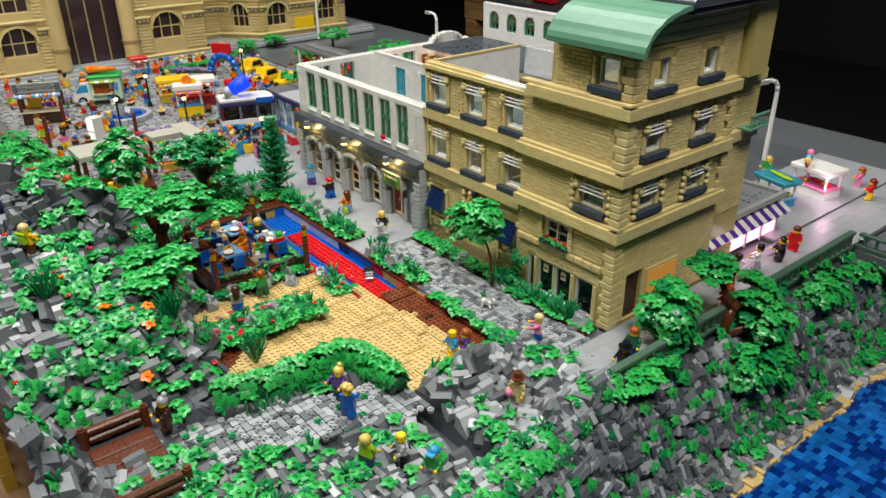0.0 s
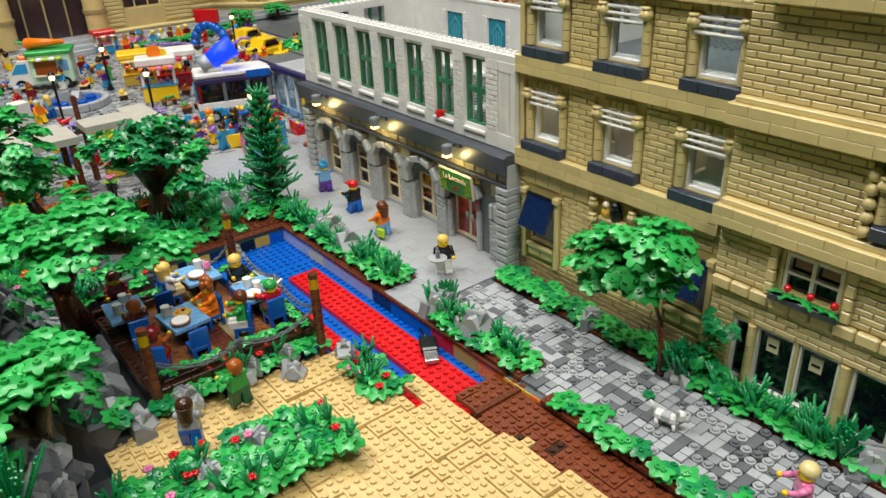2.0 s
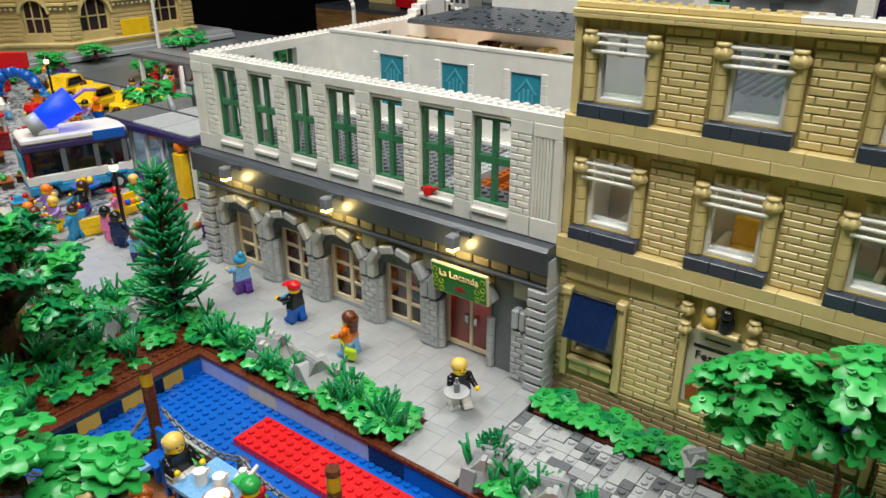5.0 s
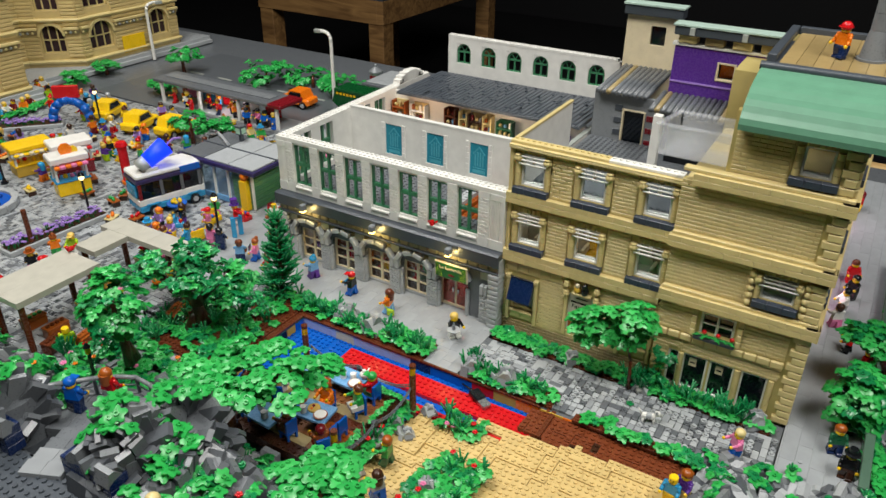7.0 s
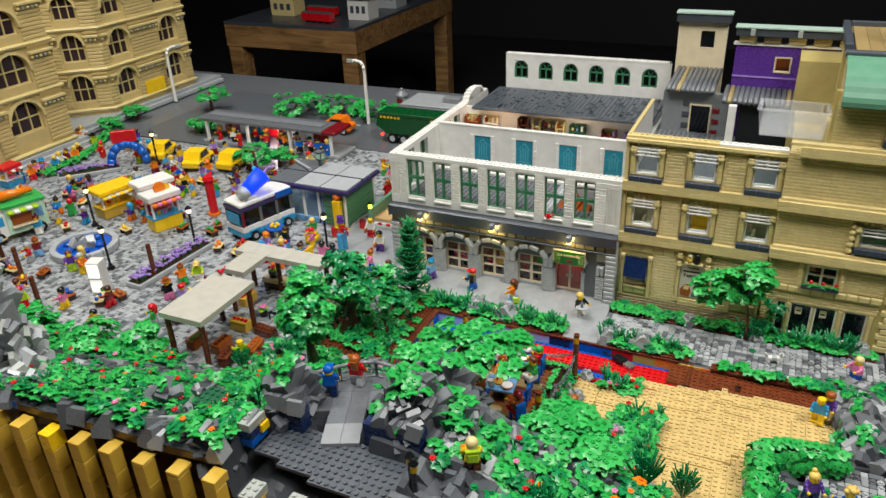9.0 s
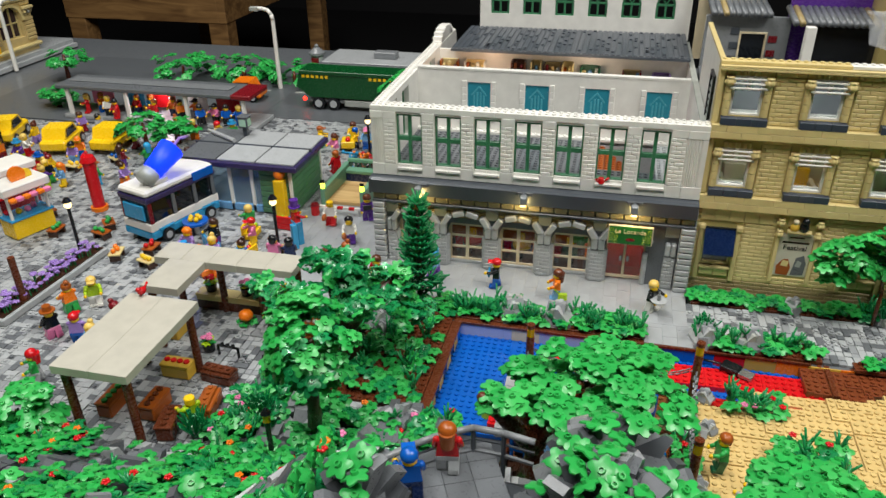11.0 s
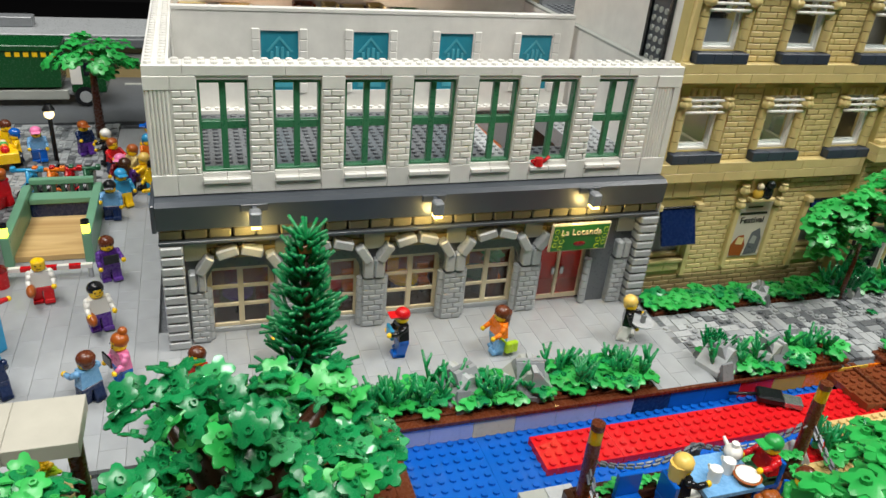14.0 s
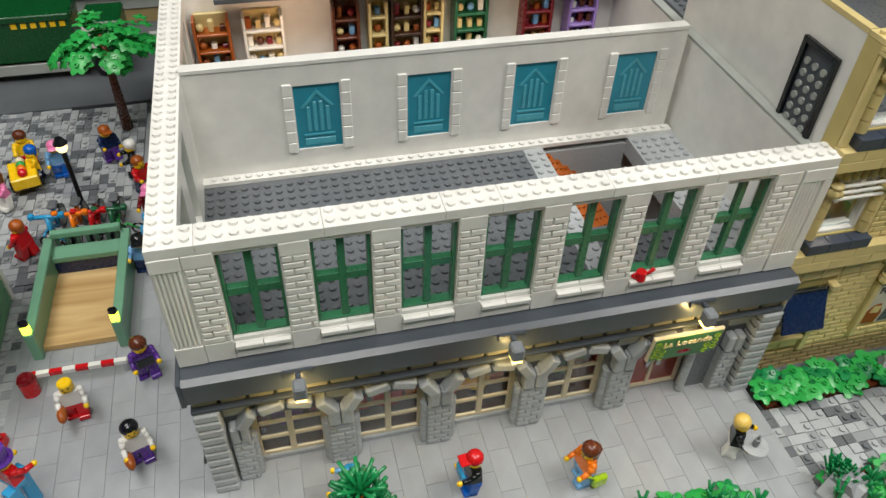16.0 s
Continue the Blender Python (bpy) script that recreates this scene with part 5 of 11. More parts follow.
def flower_box(at, n, label="slate flower box with green leaves and red flowers"):
    r = thing("flower_box", at, label, "flower box", "flower boxes")
    part("trough", Mesh().box((-0.008, -n * 0.004, 0), (0, n * 0.004, 0.0052), SILL, c=0.0006), r)
    lf, fl = Mesh(), Mesh()
    for i in range(n):
        m = Matrix.Translation((-0.006 + rng.uniform(-.001, .001), -n * 0.004 + (i + 0.5) * 0.008, 0.0062)) @ Euler((0.5, -0.3, rng.random() * 6)).to_matrix().to_4x4() @ Matrix.Scale(0.55, 4)
        lf.put(LEAF_V, LEAF_F, GREEN, m)
        if i % 2 == 0:
            fl.ball((-0.005, -n * 0.004 + (i + 0.5) * 0.008, 0.0120), 0.0028, RED, 8, 5)
    part("leaves", lf, r)
    part("flower", fl, r, kind="stuff")


flower_box((-0.0012, -0.286, 0.0832), 6)

# ---- ground: terrain, paving, pool, sand ----
def sm(a, b, t):
    t = max(0.0, min(1.0, (t - a) / (b - a)))
    return t * t * (3 - 2 * t)


def ramp(knots, t):
    for (a, p), (b, q) in zip(knots, knots[1:]):
        if t <= b:
            return p + (q - p) * sm(a, b, t) if t > a else p
    return knots[-1][1]


RIDGE = ((-0.60, 0.0), (-0.34, 0.006), (-0.215, 0.012), (-0.13, 0.085), (-0.02, 0.118), (0.02, 0.135), (0.10, 0.150), (0.20, 0.147), (0.33, 0.135), (0.53, 0.124), (0.72, 0.105), (0.95, 0.08))


def terrain(x, y):
    """Height of the rocky ground: a ridge along the front edge, and a cliff down to the water."""
    lean = sm(0.25, 0.36, y)
    h = ramp(RIDGE, y) * (sm(-0.375, -0.50, x) * (1 - lean) + lean * max(0.0, min(1.0, (-0.385 - x) / 0.25)))
    h += 0.13 * math.exp(-((x + 0.655) / 0.035) ** 2 - ((y + 0.30) / 0.10) ** 2)
    h += 0.030 * math.exp(-((x + 0.20) / 0.055) ** 2 - ((y + 0.352) / 0.022) ** 2)
    h += 0.016 * math.exp(-((x + 0.12) / 0.06) ** 2 - ((y + 0.475) / 0.03) ** 2)
    edge = -0.478 - 0.06 * sm(-0.10, -0.40, x)
    if x < -0.572 and 0.066 < y < 0.238:
        h = min(h, 0.095)
    if -0.575 < x < -0.405 and 0.118 < y < 0.258:
        h = min(h, 0.114)
    c = sm(edge + 0.01, edge - 0.085, y)
    return h * (1 - c) - 0.135 * c


def in_poly(p, x, y):
    inside = False
    for (x0, y0), (x1, y1) in zip(p, p[1:] + p[:1]):
        if (y0 > y) != (y1 > y) and x < (x1 - x0) * (y - y0) / (y1 - y0) + x0:
            inside = not inside
    return inside


SAND = [(-0.436, -0.190), (-0.428, -0.160), (-0.380, -0.116), (-0.400, -0.080), (-0.406, 0.012), (-0.345, 0.016), (-0.215, 0.005), (-0.196, -0.100), (-0.176, -0.132), (-0.152, -0.312), (-0.172, -0.338), (-0.280, -0.335), (-0.288, -0.245), (-0.35, -0.238), (-0.44, -0.222)]
HOLES = ((-0.30, 0.75, -0.47, 1.5), (-0.425, -0.29, -0.235, 0.0), (-0.37, -0.29, 0.0, 0.23), (-0.40, -0.29, 0.44, 1.5))


def flat(x, y):
    return any(a < x < b and c < y < d for a, b, c, d in HOLES) and not (-0.27 < x < -0.09 and y < -0.318)


def build_terrain():
    d = 0.008
    nx, ny = int(1.36 / d), int(1.62 / d)
    v = np.zeros(((nx + 1) * (ny + 1), 3))
    for i in range(nx + 1):
        for j in range(ny + 1):
            x, y = -0.642 + i * d, -0.62 + j * d
            z = terrain(x, y) - 0.004
            if z > 0.02 or y < -0.47:
                z += 0.004 * noise.noise((x * 60, y * 60, 0))
            v[i * (ny + 1) + j] = (x, y, -0.024 if flat(x, y) else z)
    f = [(i * (ny + 1) + j, (i + 1) * (ny + 1) + j, (i + 1) * (ny + 1) + j + 1, i * (ny + 1) + j + 1) for i in range(nx) for j in range(ny)]
    m = Mesh().add(v, f, EARTH)
    obj("ground", m, None, "dark grey rocky model landscape with a cliff", "ground", kind="structure")
    # raw front edge of the layout
    sk = Mesh()
    for j in range(ny):
        y0, y1 = -0.62 + j * d, -0.62 + (j + 1) * d
        z0, z1 = terrain(-0.642, y0) - 0.004, terrain(-0.642, y1) - 0.004
        sk.add([(-0.642, y0, z0 - 0.010), (-0.642, y1, z1 - 0.010), (-0.642, y1, z1), (-0.642, y0, z0)], [(3, 2, 1, 0)], DBROWN if j % 9 else BLUE)
    obj("ground_edge", sk, None, "brown plate edge of the model ground", "edge", kind="structure")


EARTH = plastic("rock_base_plastic", "3E4247", 0.4, 0.05)
build_terrain()


def tile_zone(root, name, rects, a, b, z, mat, h=0.0032, jit=0.0, alt=None):
    """Rectangles paved with tiles a by b in running bond, each tile a piece that shares its mesh."""
    shared = {}
    for (x0, x1, y0, y1) in rects:
        r, y = 0, y0
        while y < y1 - 1e-5:
            q = min(y + b, y1)
            x = x0 - (a / 2 if r % 2 else 0)
            while x < x1 - 1e-5:
                p, s = max(x, x0), min(x + a, x1)
                w, d = round(s - p - 0.00016, 5), round(q - y - 0.00016, 5)
                mt = alt if alt and rng.random() < 0.3 else mat
                if w > 0.001 and d > 0.001:
                    if (w, d, mt.name) not in shared:
                        shared[(w, d, mt.name)] = Mesh().box((-w / 2, -d / 2, -h), (w / 2, d / 2, 0), mt, c=0.0001).data(name)
                    o = part(name, shared[(w, d, mt.name)], root)
                    o.location = ((p + s) / 2, (y + q) / 2, z + rng.uniform(-jit, jit))
                x += a
            y += b
            r += 1


PAVEG = plastic("paving_grey_plastic", "989C9F", 0.34, 0.05)


def slabs():
    board = Mesh().box((-0.60, -0.44, -0.10), (1.05, 2.6, -0.026), PLY)
    obj("table_board", board, None, "plywood board under the model town", "board", kind="structure")
    base = Mesh()
    for a, b in (((-0.085, 0.0, -0.024), (0.0128, 0.40, -0.0034)), ((-0.125, -0.004, -0.024), (-0.0855, 0.048, -0.0034)), ((-0.125, 0.40, -0.024), (0.30, 0.536, -0.0034)), ((-0.19, -0.47, -0.024), (0.95, -0.386, -0.0034)), ((-0.125, -0.385, -0.024), (0.0, -0.0045, -0.0050)),
                 ((-0.29, 0.2572, -0.024), (-0.0855, 0.40, -0.0034)), ((-0.125, 0.0482, -0.024), (-0.0857, 0.257, -0.0034)), ((-0.40, 0.44, -0.024), (-0.125, 0.536, -0.0050)), ((-0.42, 0.536, -0.024), (0.40, 1.62, -0.0050)), ((0.30, -0.385, -0.024), (1.05, 0.40, -0.0050)), ((0.30, 0.40, -0.024), (1.05, 0.536, -0.0050)), ((0.40, 0.536, -0.024), (1.05, 2.5, -0.0050)), ((-0.42, 1.62, -0.024), (0.40, 2.5, -0.0050)), ((-0.42, 0.40, -0.024), (-0.125, 0.44, -0.006)), ((-0.40, 0.30, -0.024), (-0.29, 0.40, -0.006)), ((0.0, -0.38, -0.024), (0.30, 0.40, -0.006))):
        base.box(a, b, DGREY)
    obj("baseplate", base, None, "grey baseplates under the streets", "baseplate", kind="structure")
    pv = thing("pavement", (0, 0, 0), "smooth light grey tiled pavement", "pavement", kind="structure")
    tile_zone(pv, "paving_tile", ((-0.085, 0.0128, 0.0, 0.40), (-0.125, -0.085, -0.004, 0.048), (-0.125, 0.062, 0.40, 0.536), (0.062, 0.304, 0.40, 0.536), (0.304, 0.472, 0.40, 0.4548)), 4 * S, 2 * S, 0.0, PAVEG)
    qu = thing("quay_pavement", (0, 0, 0), "smooth light grey quay paved with long tiles", "pavement", kind="structure")
    tile_zone(qu, "quay_tile", ((-0.19, 0.60, -0.468, -0.386), (0.60, 0.86, -0.468, -0.3862)), 0.064, 2 * S, 0.0, PAVEG)
    tile_zone(qu, "street_tile", ((0.402, 0.858, -0.385, -0.225),), 0.064, 4 * S, 0.0036, PAVEG)
    for x, y in ((-0.06, -0.41), (-0.02, -0.44), (-0.10, -0.40), (0.05, -0.42), (-0.13, -0.43)):
        part("stud", Mesh().cyl((x, y, 0), 0.0024, 0.0017, LGREY, 10), qu)


slabs()


def cobbles(root, x0, x1, y0, y1, z, pieces, test=None):
    """Small tiles and round studs in two greys; the first ones as pieces of their own."""
    rest, shared, n = Mesh(), {}, 0
    nx, ny = int(round((x1 - x0) / S)), int(round((y1 - y0) / S))
    used = set()
    for j in range(ny):
        for i in range(nx):
            if (i, j) in used:
                continue
            x, y = x0 + i * S, y0 + j * S
            if test and not test(x + S / 2, y + S / 2):
                continue
            r = rng.random()
            w, d = (2, 1) if r < 0.10 and i < nx - 1 and (i + 1, j) not in used else ((1, 2) if r < 0.16 and j < ny - 1 else (1, 1))
            for a in range(w):
                for b in range(d):
                    used.add((i + a, j + b))
            mat = (LGREY, LGREY, LGREY, COBG, LGREY, DGREY, COBG, DGREY)[rng.randrange(8)]
            kind = "round" if (w, d) == (1, 1) and rng.random() < 0.42 else "tile"
            h = 0.0032 if rng.random() < 0.75 else 0.0040
            if n < pieces:
                key = (w, d, kind, mat.name)
                if key not in shared:
                    m = Mesh()
                    if kind == "round":
                        m.cyl((0, 0, -0.0032), 0.0039, 0.0032, mat, 10).add(STUD_V, STUD_F, mat)
                    else:
                        m.box((-w * S / 2 + 0.0003, -d * S / 2 + 0.0003, -0.0032), (w * S / 2 - 0.0003, d * S / 2 - 0.0003, 0), mat, c=0.0003)
                    shared[key] = m.data("cobble")
                o = part("cobble", shared[key], root)
                o.location = (x + w * S / 2, y + d * S / 2, z + h)
                n += 1
            else:
                rest.box((x + 0.0002, y + 0.0002, z), (x + w * S - 0.0002, y + d * S - 0.0002, z + h - (0.0004 if kind == "round" else 0)), mat)
                if kind == "round":
                    rest.add(STUD_V + (x + S / 2, y + S / 2, z + h - 0.0004), STUD_F, mat)
    if rest.n:
        part("cobble_field", rest, root, kind="stuff")


COBG = plastic("cobble_grey_plastic", "8D9194", 0.30, 0.08)
lane = thing("cobbled_lane", (0, 0, 0), "lane of mixed grey cobble tiles before the tan house", "lane", kind="structure")
cobbles(lane, -0.120, -0.032, -0.384, -0.004, -0.005, 300)
plaza = thing("cobbled_plaza", (0, 0, 0), "wide market plaza of mixed grey cobble tiles", "plaza", kind="structure")
cobbles(plaza, -0.404, 0.396, 0.536, 1.45, -0.005, 0)
cobbles(plaza, -0.396, -0.124, 0.44, 0.536, -0.005, 250)
cobbles(plaza, 0.304, 0.496, 0.456, 0.536, -0.005, 0)
cobbles(plaza, 0.396, 0.500, 0.536, 0.80, -0.005, 0)
hillpath = thing("garden_path", (0, 0, 0), "garden path of grey cobble tiles between hedge and rocks", "path", kind="structure")
cobbles(hillpath, -0.620, -0.276, -0.400, -0.200, 0.0035, 300, lambda x, y: abs(y + 0.30 + 0.30 * (x + 0.40) - (0.03 if x < -0.5 else 0)) < 0.038 and y < -0.205)


def road():
    m = Mesh().box((0.40, -0.386, -0.0049), (0.86, 0.3998, 0.0), ROADM).box((0.50, 0.40, -0.0049), (0.86, 0.80, 0.0), ROADM).box((0.40, 0.8002, -0.0049), (0.86, 1.42, 0.0), ROADM)
    obj("road", m, None, "dark grey road plates behind the buildings", "road", kind="structure")
    ln = thing("road_marking", (0, 0, 0), "pale dashed line on the grey road", "marking", kind="structure")
    for i in range(16):
        part("dash", Mesh().box((0.66, -0.36 + i * 0.11, 0), (0.668, -0.31 + i * 0.11, 0.0012), LGREYW), ln)


ROADM = plastic("road_grey_plastic", "565A5E", 0.35, 0.06)
road()


def plates(name, label, test, x0, x1, y0, y1, z, mat, levels=(0,), big=True, cat="plate", extra=None):
    """A field of studded plates of mixed sizes; returns one thing whose plates are parts."""
    root = thing(name, (0, 0, 0), label, cat, kind="structure")
    nx, ny = int(round((x1 - x0) / S)), int(round((y1 - y0) / S))
    used = set()
    rest = Mesh()
    n = 0
    for j in range(ny):
        for i in range(nx):
            if (i, j) in used or not test(x0 + (i + 0.5) * S, y0 + (j + 0.5) * S):
                continue
            w, d = rng.choice(((4, 2), (2, 4), (2, 2), (3, 2), (1, 2), (6, 2), (2, 6)) if big else ((1, 1), (2, 1), (1, 2), (2, 2)))
            while w > 1 and any((i + a, j) in used or i + a >= nx or not test(x0 + (i + a + 0.5) * S, y0 + (j + 0.5) * S) for a in range(w)):
                w -= 1
            while d > 1 and any((i + a, j + b) in used or j + b >= ny or not test(x0 + (i + a + 0.5) * S, y0 + (j + b + 0.5) * S) for a in range(w) for b in range(d)):
                d -= 1
            for a in range(w):
                for b in range(d):
                    used.add((i + a, j + b))
            zz = z + (levels(x0 + (i + w / 2) * S, y0 + (j + d / 2) * S) if callable(levels) else rng.choice(levels)) * P
            m = Mesh() if n < 300 else rest
            mt = extra if extra and rng.random() < 0.04 else mat
            m.box((x0 + i * S + 0.0001, y0 + j * S + 0.0001, z - 0.006), (x0 + (i + w) * S - 0.0001, y0 + (j + d) * S - 0.0001, zz), mt, c=0.0002)
            if rng.random() > 0.03:
                m.studs(x0 + i * S, x0 + (i + w) * S, y0 + j * S, y0 + (j + d) * S, zz, mt)
            if n < 300:
                part("plate", m, root)
            n += 1
    if rest.n:
        part("plate_field", rest, root, kind="stuff")
    return root


def sandy(x, y):
    """Whether the stud at x, y is sand; the border runs in uneven brick steps."""
    i, j = math.floor(x / 0.016), math.floor(y / 0.024)
    return in_poly(SAND, x + 0.013 * noise.noise((i * 1.7, j * 2.3, 4.1)), y + 0.008 * noise.noise((i * 2.1, j * 1.3, 9.2)))


EARTHB = plastic("earth_brown_plastic", "73391F", 0.30, 0.10)
sandm = plastic("sand_plastic", "CDB276", 0.34, 0.06)
plates("sand_court", "tan studded plates laid as uneven sand", sandy, -0.448, -0.128, -0.344, 0.016, -0.0085, sandm, lambda x, y: 0.6 * round(1.0 + 0.9 * math.sin(67 * x + 29 * y) + 0.8 * math.sin(83 * y - 37 * x)), cat="sand")
plates("earth_strip", "reddish brown studded earth with some grey pieces", lambda x, y: (not sandy(x, y)) and -0.200 < x < -0.119 and y > -0.335 and (x > -0.172 or y < -0.140), -0.200, -0.120, -0.336, -0.112, -0.007, EARTHB, (0, 0, 0, 0, 0.4), False, "earth", DBROWN)
plates("earth_patch", "reddish brown studded earth beside the sand", lambda x, y: (not sandy(x, y)) and y > -0.186, -0.472, -0.30, -0.20, -0.08, -0.007, EARTHB, (0,), True, "earth")


def pool():
    r = thing("water_channel", (0, 0, 0), "blue studded plates laid as a sunken water channel", "channel", kind="structure")
    for i, (a, b) in enumerate(((-0.136, -0.005), (-0.005, 0.123), (0.123, 0.191), (0.191, 0.259))):
        part("blue_plate", Mesh().box((-0.285, a, -0.0235), (-0.125, b - 0.0002, -0.0190), BLUE).studs(-0.285, -0.125, a, b - 0.004, -0.0190, BLUE), r)
    c = thing("red_carpet", (0, 0, 0), "red studded plates laid on the blue channel", "carpet", kind="structure")
    for i in range(5):
        a, b = 0.157 - (i + 1) * 0.0575, 0.157 - i * 0.0575
        part("red_plate", Mesh().box((-0.171, a + 0.0001, -0.0189), (-0.139, b - 0.0001, -0.0130), RED, c=0.0002).studs(-0.171, -0.139, a, a + 7 * S, -0.0130, RED), c)
    for i in range(4):
        a = 0.085 - (i + 1) * 0.049
        part("red_plate", Mesh().box((-0.203, a + 0.0001, -0.0189), (-0.187, a + 0.0488, -0.0145), RED, c=0.0002).studs(-0.203, -0.187, a, a + 6 * S, -0.0145, RED), c)
    for i in range(3):
        part("tan_plate", Mesh().box((-0.187, -0.134 + i * 0.024, -0.0189), (-0.171, -0.110 + i * 0.024 - 0.0002, -0.0120), sandm, c=0.0002).studs(-0.187, -0.171, -0.134 + i * 0.024, -0.110 + i * 0.024, -0.0120, sandm), c)
    w = thing("channel_wall", (0, 0, 0), "low wall of mixed coloured bricks round the channel", "wall", kind="structure")
    cols = (PALE, PALE, TANL, PALE, PALE, PALE, DBLUE, BLUE, BLUE, RED, CYELLOW, ORANGE, CYELLOW, ORANGE)
    for i, mt in enumerate(cols):
        y1 = 0.2568 - i * 0.0315
        part("wall_brick", Mesh().box((-0.1264, y1 - 0.0314, -0.0189), (-0.1252, y1, -0.0042), mt, c=0.0003), w)
    for i in range(6):
        y1 = 0.2610 - i * 0.064
        part("cap_plate", Mesh().box((-0.1276, y1 - 0.0638, -0.0033), (-0.1207 if y1 > 0.06 else -0.1252, y1, -0.0003), BROWN, c=0.0003), w)
    for i, mt in enumerate((BLUE, CYELLOW, BLACK, CYELLOW, DBLUE, CYELLOW, BLACK, CYELLOW, DBLUE)):
        part("wall_brick", Mesh().box((-0.126 - (i + 1) * 0.0178, 0.2532, -0.0189), (-0.126 - i * 0.0178, 0.2568, -0.0062), mt, c=0.0003), w)
    part("green_plate", Mesh().box((-0.29, 0.2528, -0.0060), (-0.1277, 0.2570, -0.0034), DGREEN, c=0.0003), w)
    part("cap_plate", Mesh().box((-0.29, 0.2518, -0.0032), (-0.1277, 0.2625, -0.0003), BROWN, c=0.0003), w)
    part("end_wall", Mesh().box((-0.171, -0.142, -0.0189), (-0.1205, -0.1365, -0.0045), BROWN, c=0.0003), w)
    ed = thing("channel_edge", (0, 0, 0), "grey and red plate edging on the blue channel", "edging", kind="structure")
    for i in range(6):
        a = -0.190 - i * 0.0160
        part("grey_tile", Mesh().box((a - 0.0158, 0.1505, -0.0189), (a, 0.1690, -0.0070), LGREY, c=0.0003), ed)
        part("grey_tile", Mesh().box((a - 0.0158, 0.1692, -0.0189), (a, 0.1868, -0.0072), (LGREYW, LGREY)[i % 2], c=0.0003), ed)
    part("red_edge", Mesh().box((-0.279, 0.1870, -0.0189), (-0.223, 0.1950, -0.0100), RED, c=0.0003).studs(-0.279, -0.223, 0.1870, 0.1950, -0.0100, RED), ed)
    part("lime_brick", Mesh().box((-0.264, 0.1952, -0.0189), (-0.248, 0.2032, -0.0095), LIME, c=0.0003).studs(-0.264, -0.248, 0.1952, 0.2032, -0.0095, LIME), ed)
    part("purple_brick", Mesh().box((-0.231, 0.1952, -0.0189), (-0.215, 0.2032, -0.0095), PURPLE, c=0.0003).studs(-0.231, -0.215, 0.1952, 0.2032, -0.0095, PURPLE), ed)



PALE = plastic("pale_lilac_plastic", "A9B4DC", 0.28, 0.05)
pool()


def water():
    m = Mesh()
    for i in range(-14, 100):
        for j in range(46):
            x, y = -0.05 + i * 0.0125, -0.52 - j * 0.0085 - (0.004 if i % 2 else 0)
            t = [rng.uniform(-0.0004, 0.0004) for _ in range(4)]
            m.add([(x, y - 0.0083, -0.1350 + t[0]), (x + 0.0122, y - 0.0083, -0.1350 + t[1]), (x + 0.0122, y, -0.1350 + t[2]), (x, y, -0.1350 + t[3])], [(0, 1, 2, 3)], WATER if rng.random() < (0.8 if y < -0.68 else 0.45) else AZW)
    m.box((-0.25, -1.3, -0.17), (1.25, -0.515, -0.1362), DBLUE)
    obj("water", m, None, "dark blue sea of small clear tiles", "water", kind="structure")
    sh = Mesh()
    for i in range(95):
        x = 0.0 + i * 0.0075
        y = -0.584 - 0.014 * noise.noise((x * 14, 0, 3)) - 0.004 * rng.random()
        sh.box((x, y - 0.004, -0.145), (x + 0.0074, y + 0.02, -0.1330 + rng.choice((0, 0.003))), sandm)
    obj("beach", sh, None, "narrow tan beach under the cliff", "beach", kind="structure")


WATER = plastic("clear_sea_plastic", "08307C", 0.12, 0.40, 0.0)
AZW = plastic("clear_azure_sea_plastic", "1763B0", 0.12, 0.35, 0.0)
water()


# ---- rocks and plants in the landscape ----
def _wedge(m):
    w, d, h = 0.0078, 0.0078, 0.0096
    v = [(-w, -d, -h), (w, -d, -h), (w, d, -h), (-w, d, -h), (-w, -d, -0.004), (w, -d, -0.004), (w, d, h * 0.75), (-w, d, h * 0.75), (w, d * 0.35, h * 0.75), (-w, d * 0.35, h * 0.75)]
    m.add(v, [(3, 2, 1, 0), (0, 1, 5, 4), (1, 2, 6, 8, 5), (2, 3, 7, 6), (3, 0, 4, 9, 7), (4, 5, 8, 9), (9, 8, 6, 7)], None)


WEDGE_V, WEDGE_F = template(_wedge)


def tilt_at(x, y):
    e = 0.006
    n = Vector((terrain(x - e, y) - terrain(x + e, y), terrain(x, y - e) - terrain(x, y + e), 2 * e)).normalized()
    return n.to_track_quat("Z", "Y").to_matrix().to_4x4()


def rocky(x, y):
    if flat(x, y):
        return 0
    if abs(y + 0.30 + 0.30 * (x + 0.40) - (0.03 if x < -0.5 else 0)) < 0.040 and -0.62 < x < -0.26 and y < -0.2:
        return 0
    if -0.66 < x < -0.505 and 0.055 < y < 0.238:
        return 0.0
    if -0.56 < x < -0.44 and 0.12 < y < 0.215:
        return 0.0
    if y > 0.24:
        return 0.85 if noise.noise((x * 13, y * 13, 2)) > 0.12 or y > 0.62 and x < -0.5 else 0.16
    if y < -0.47:
        return 1.0
    if in_poly([(-0.27, -0.318), (-0.11, -0.318), (-0.105, -0.385), (-0.20, -0.44), (-0.30, -0.40)], x, y):
        return 1.0
    return 0.85


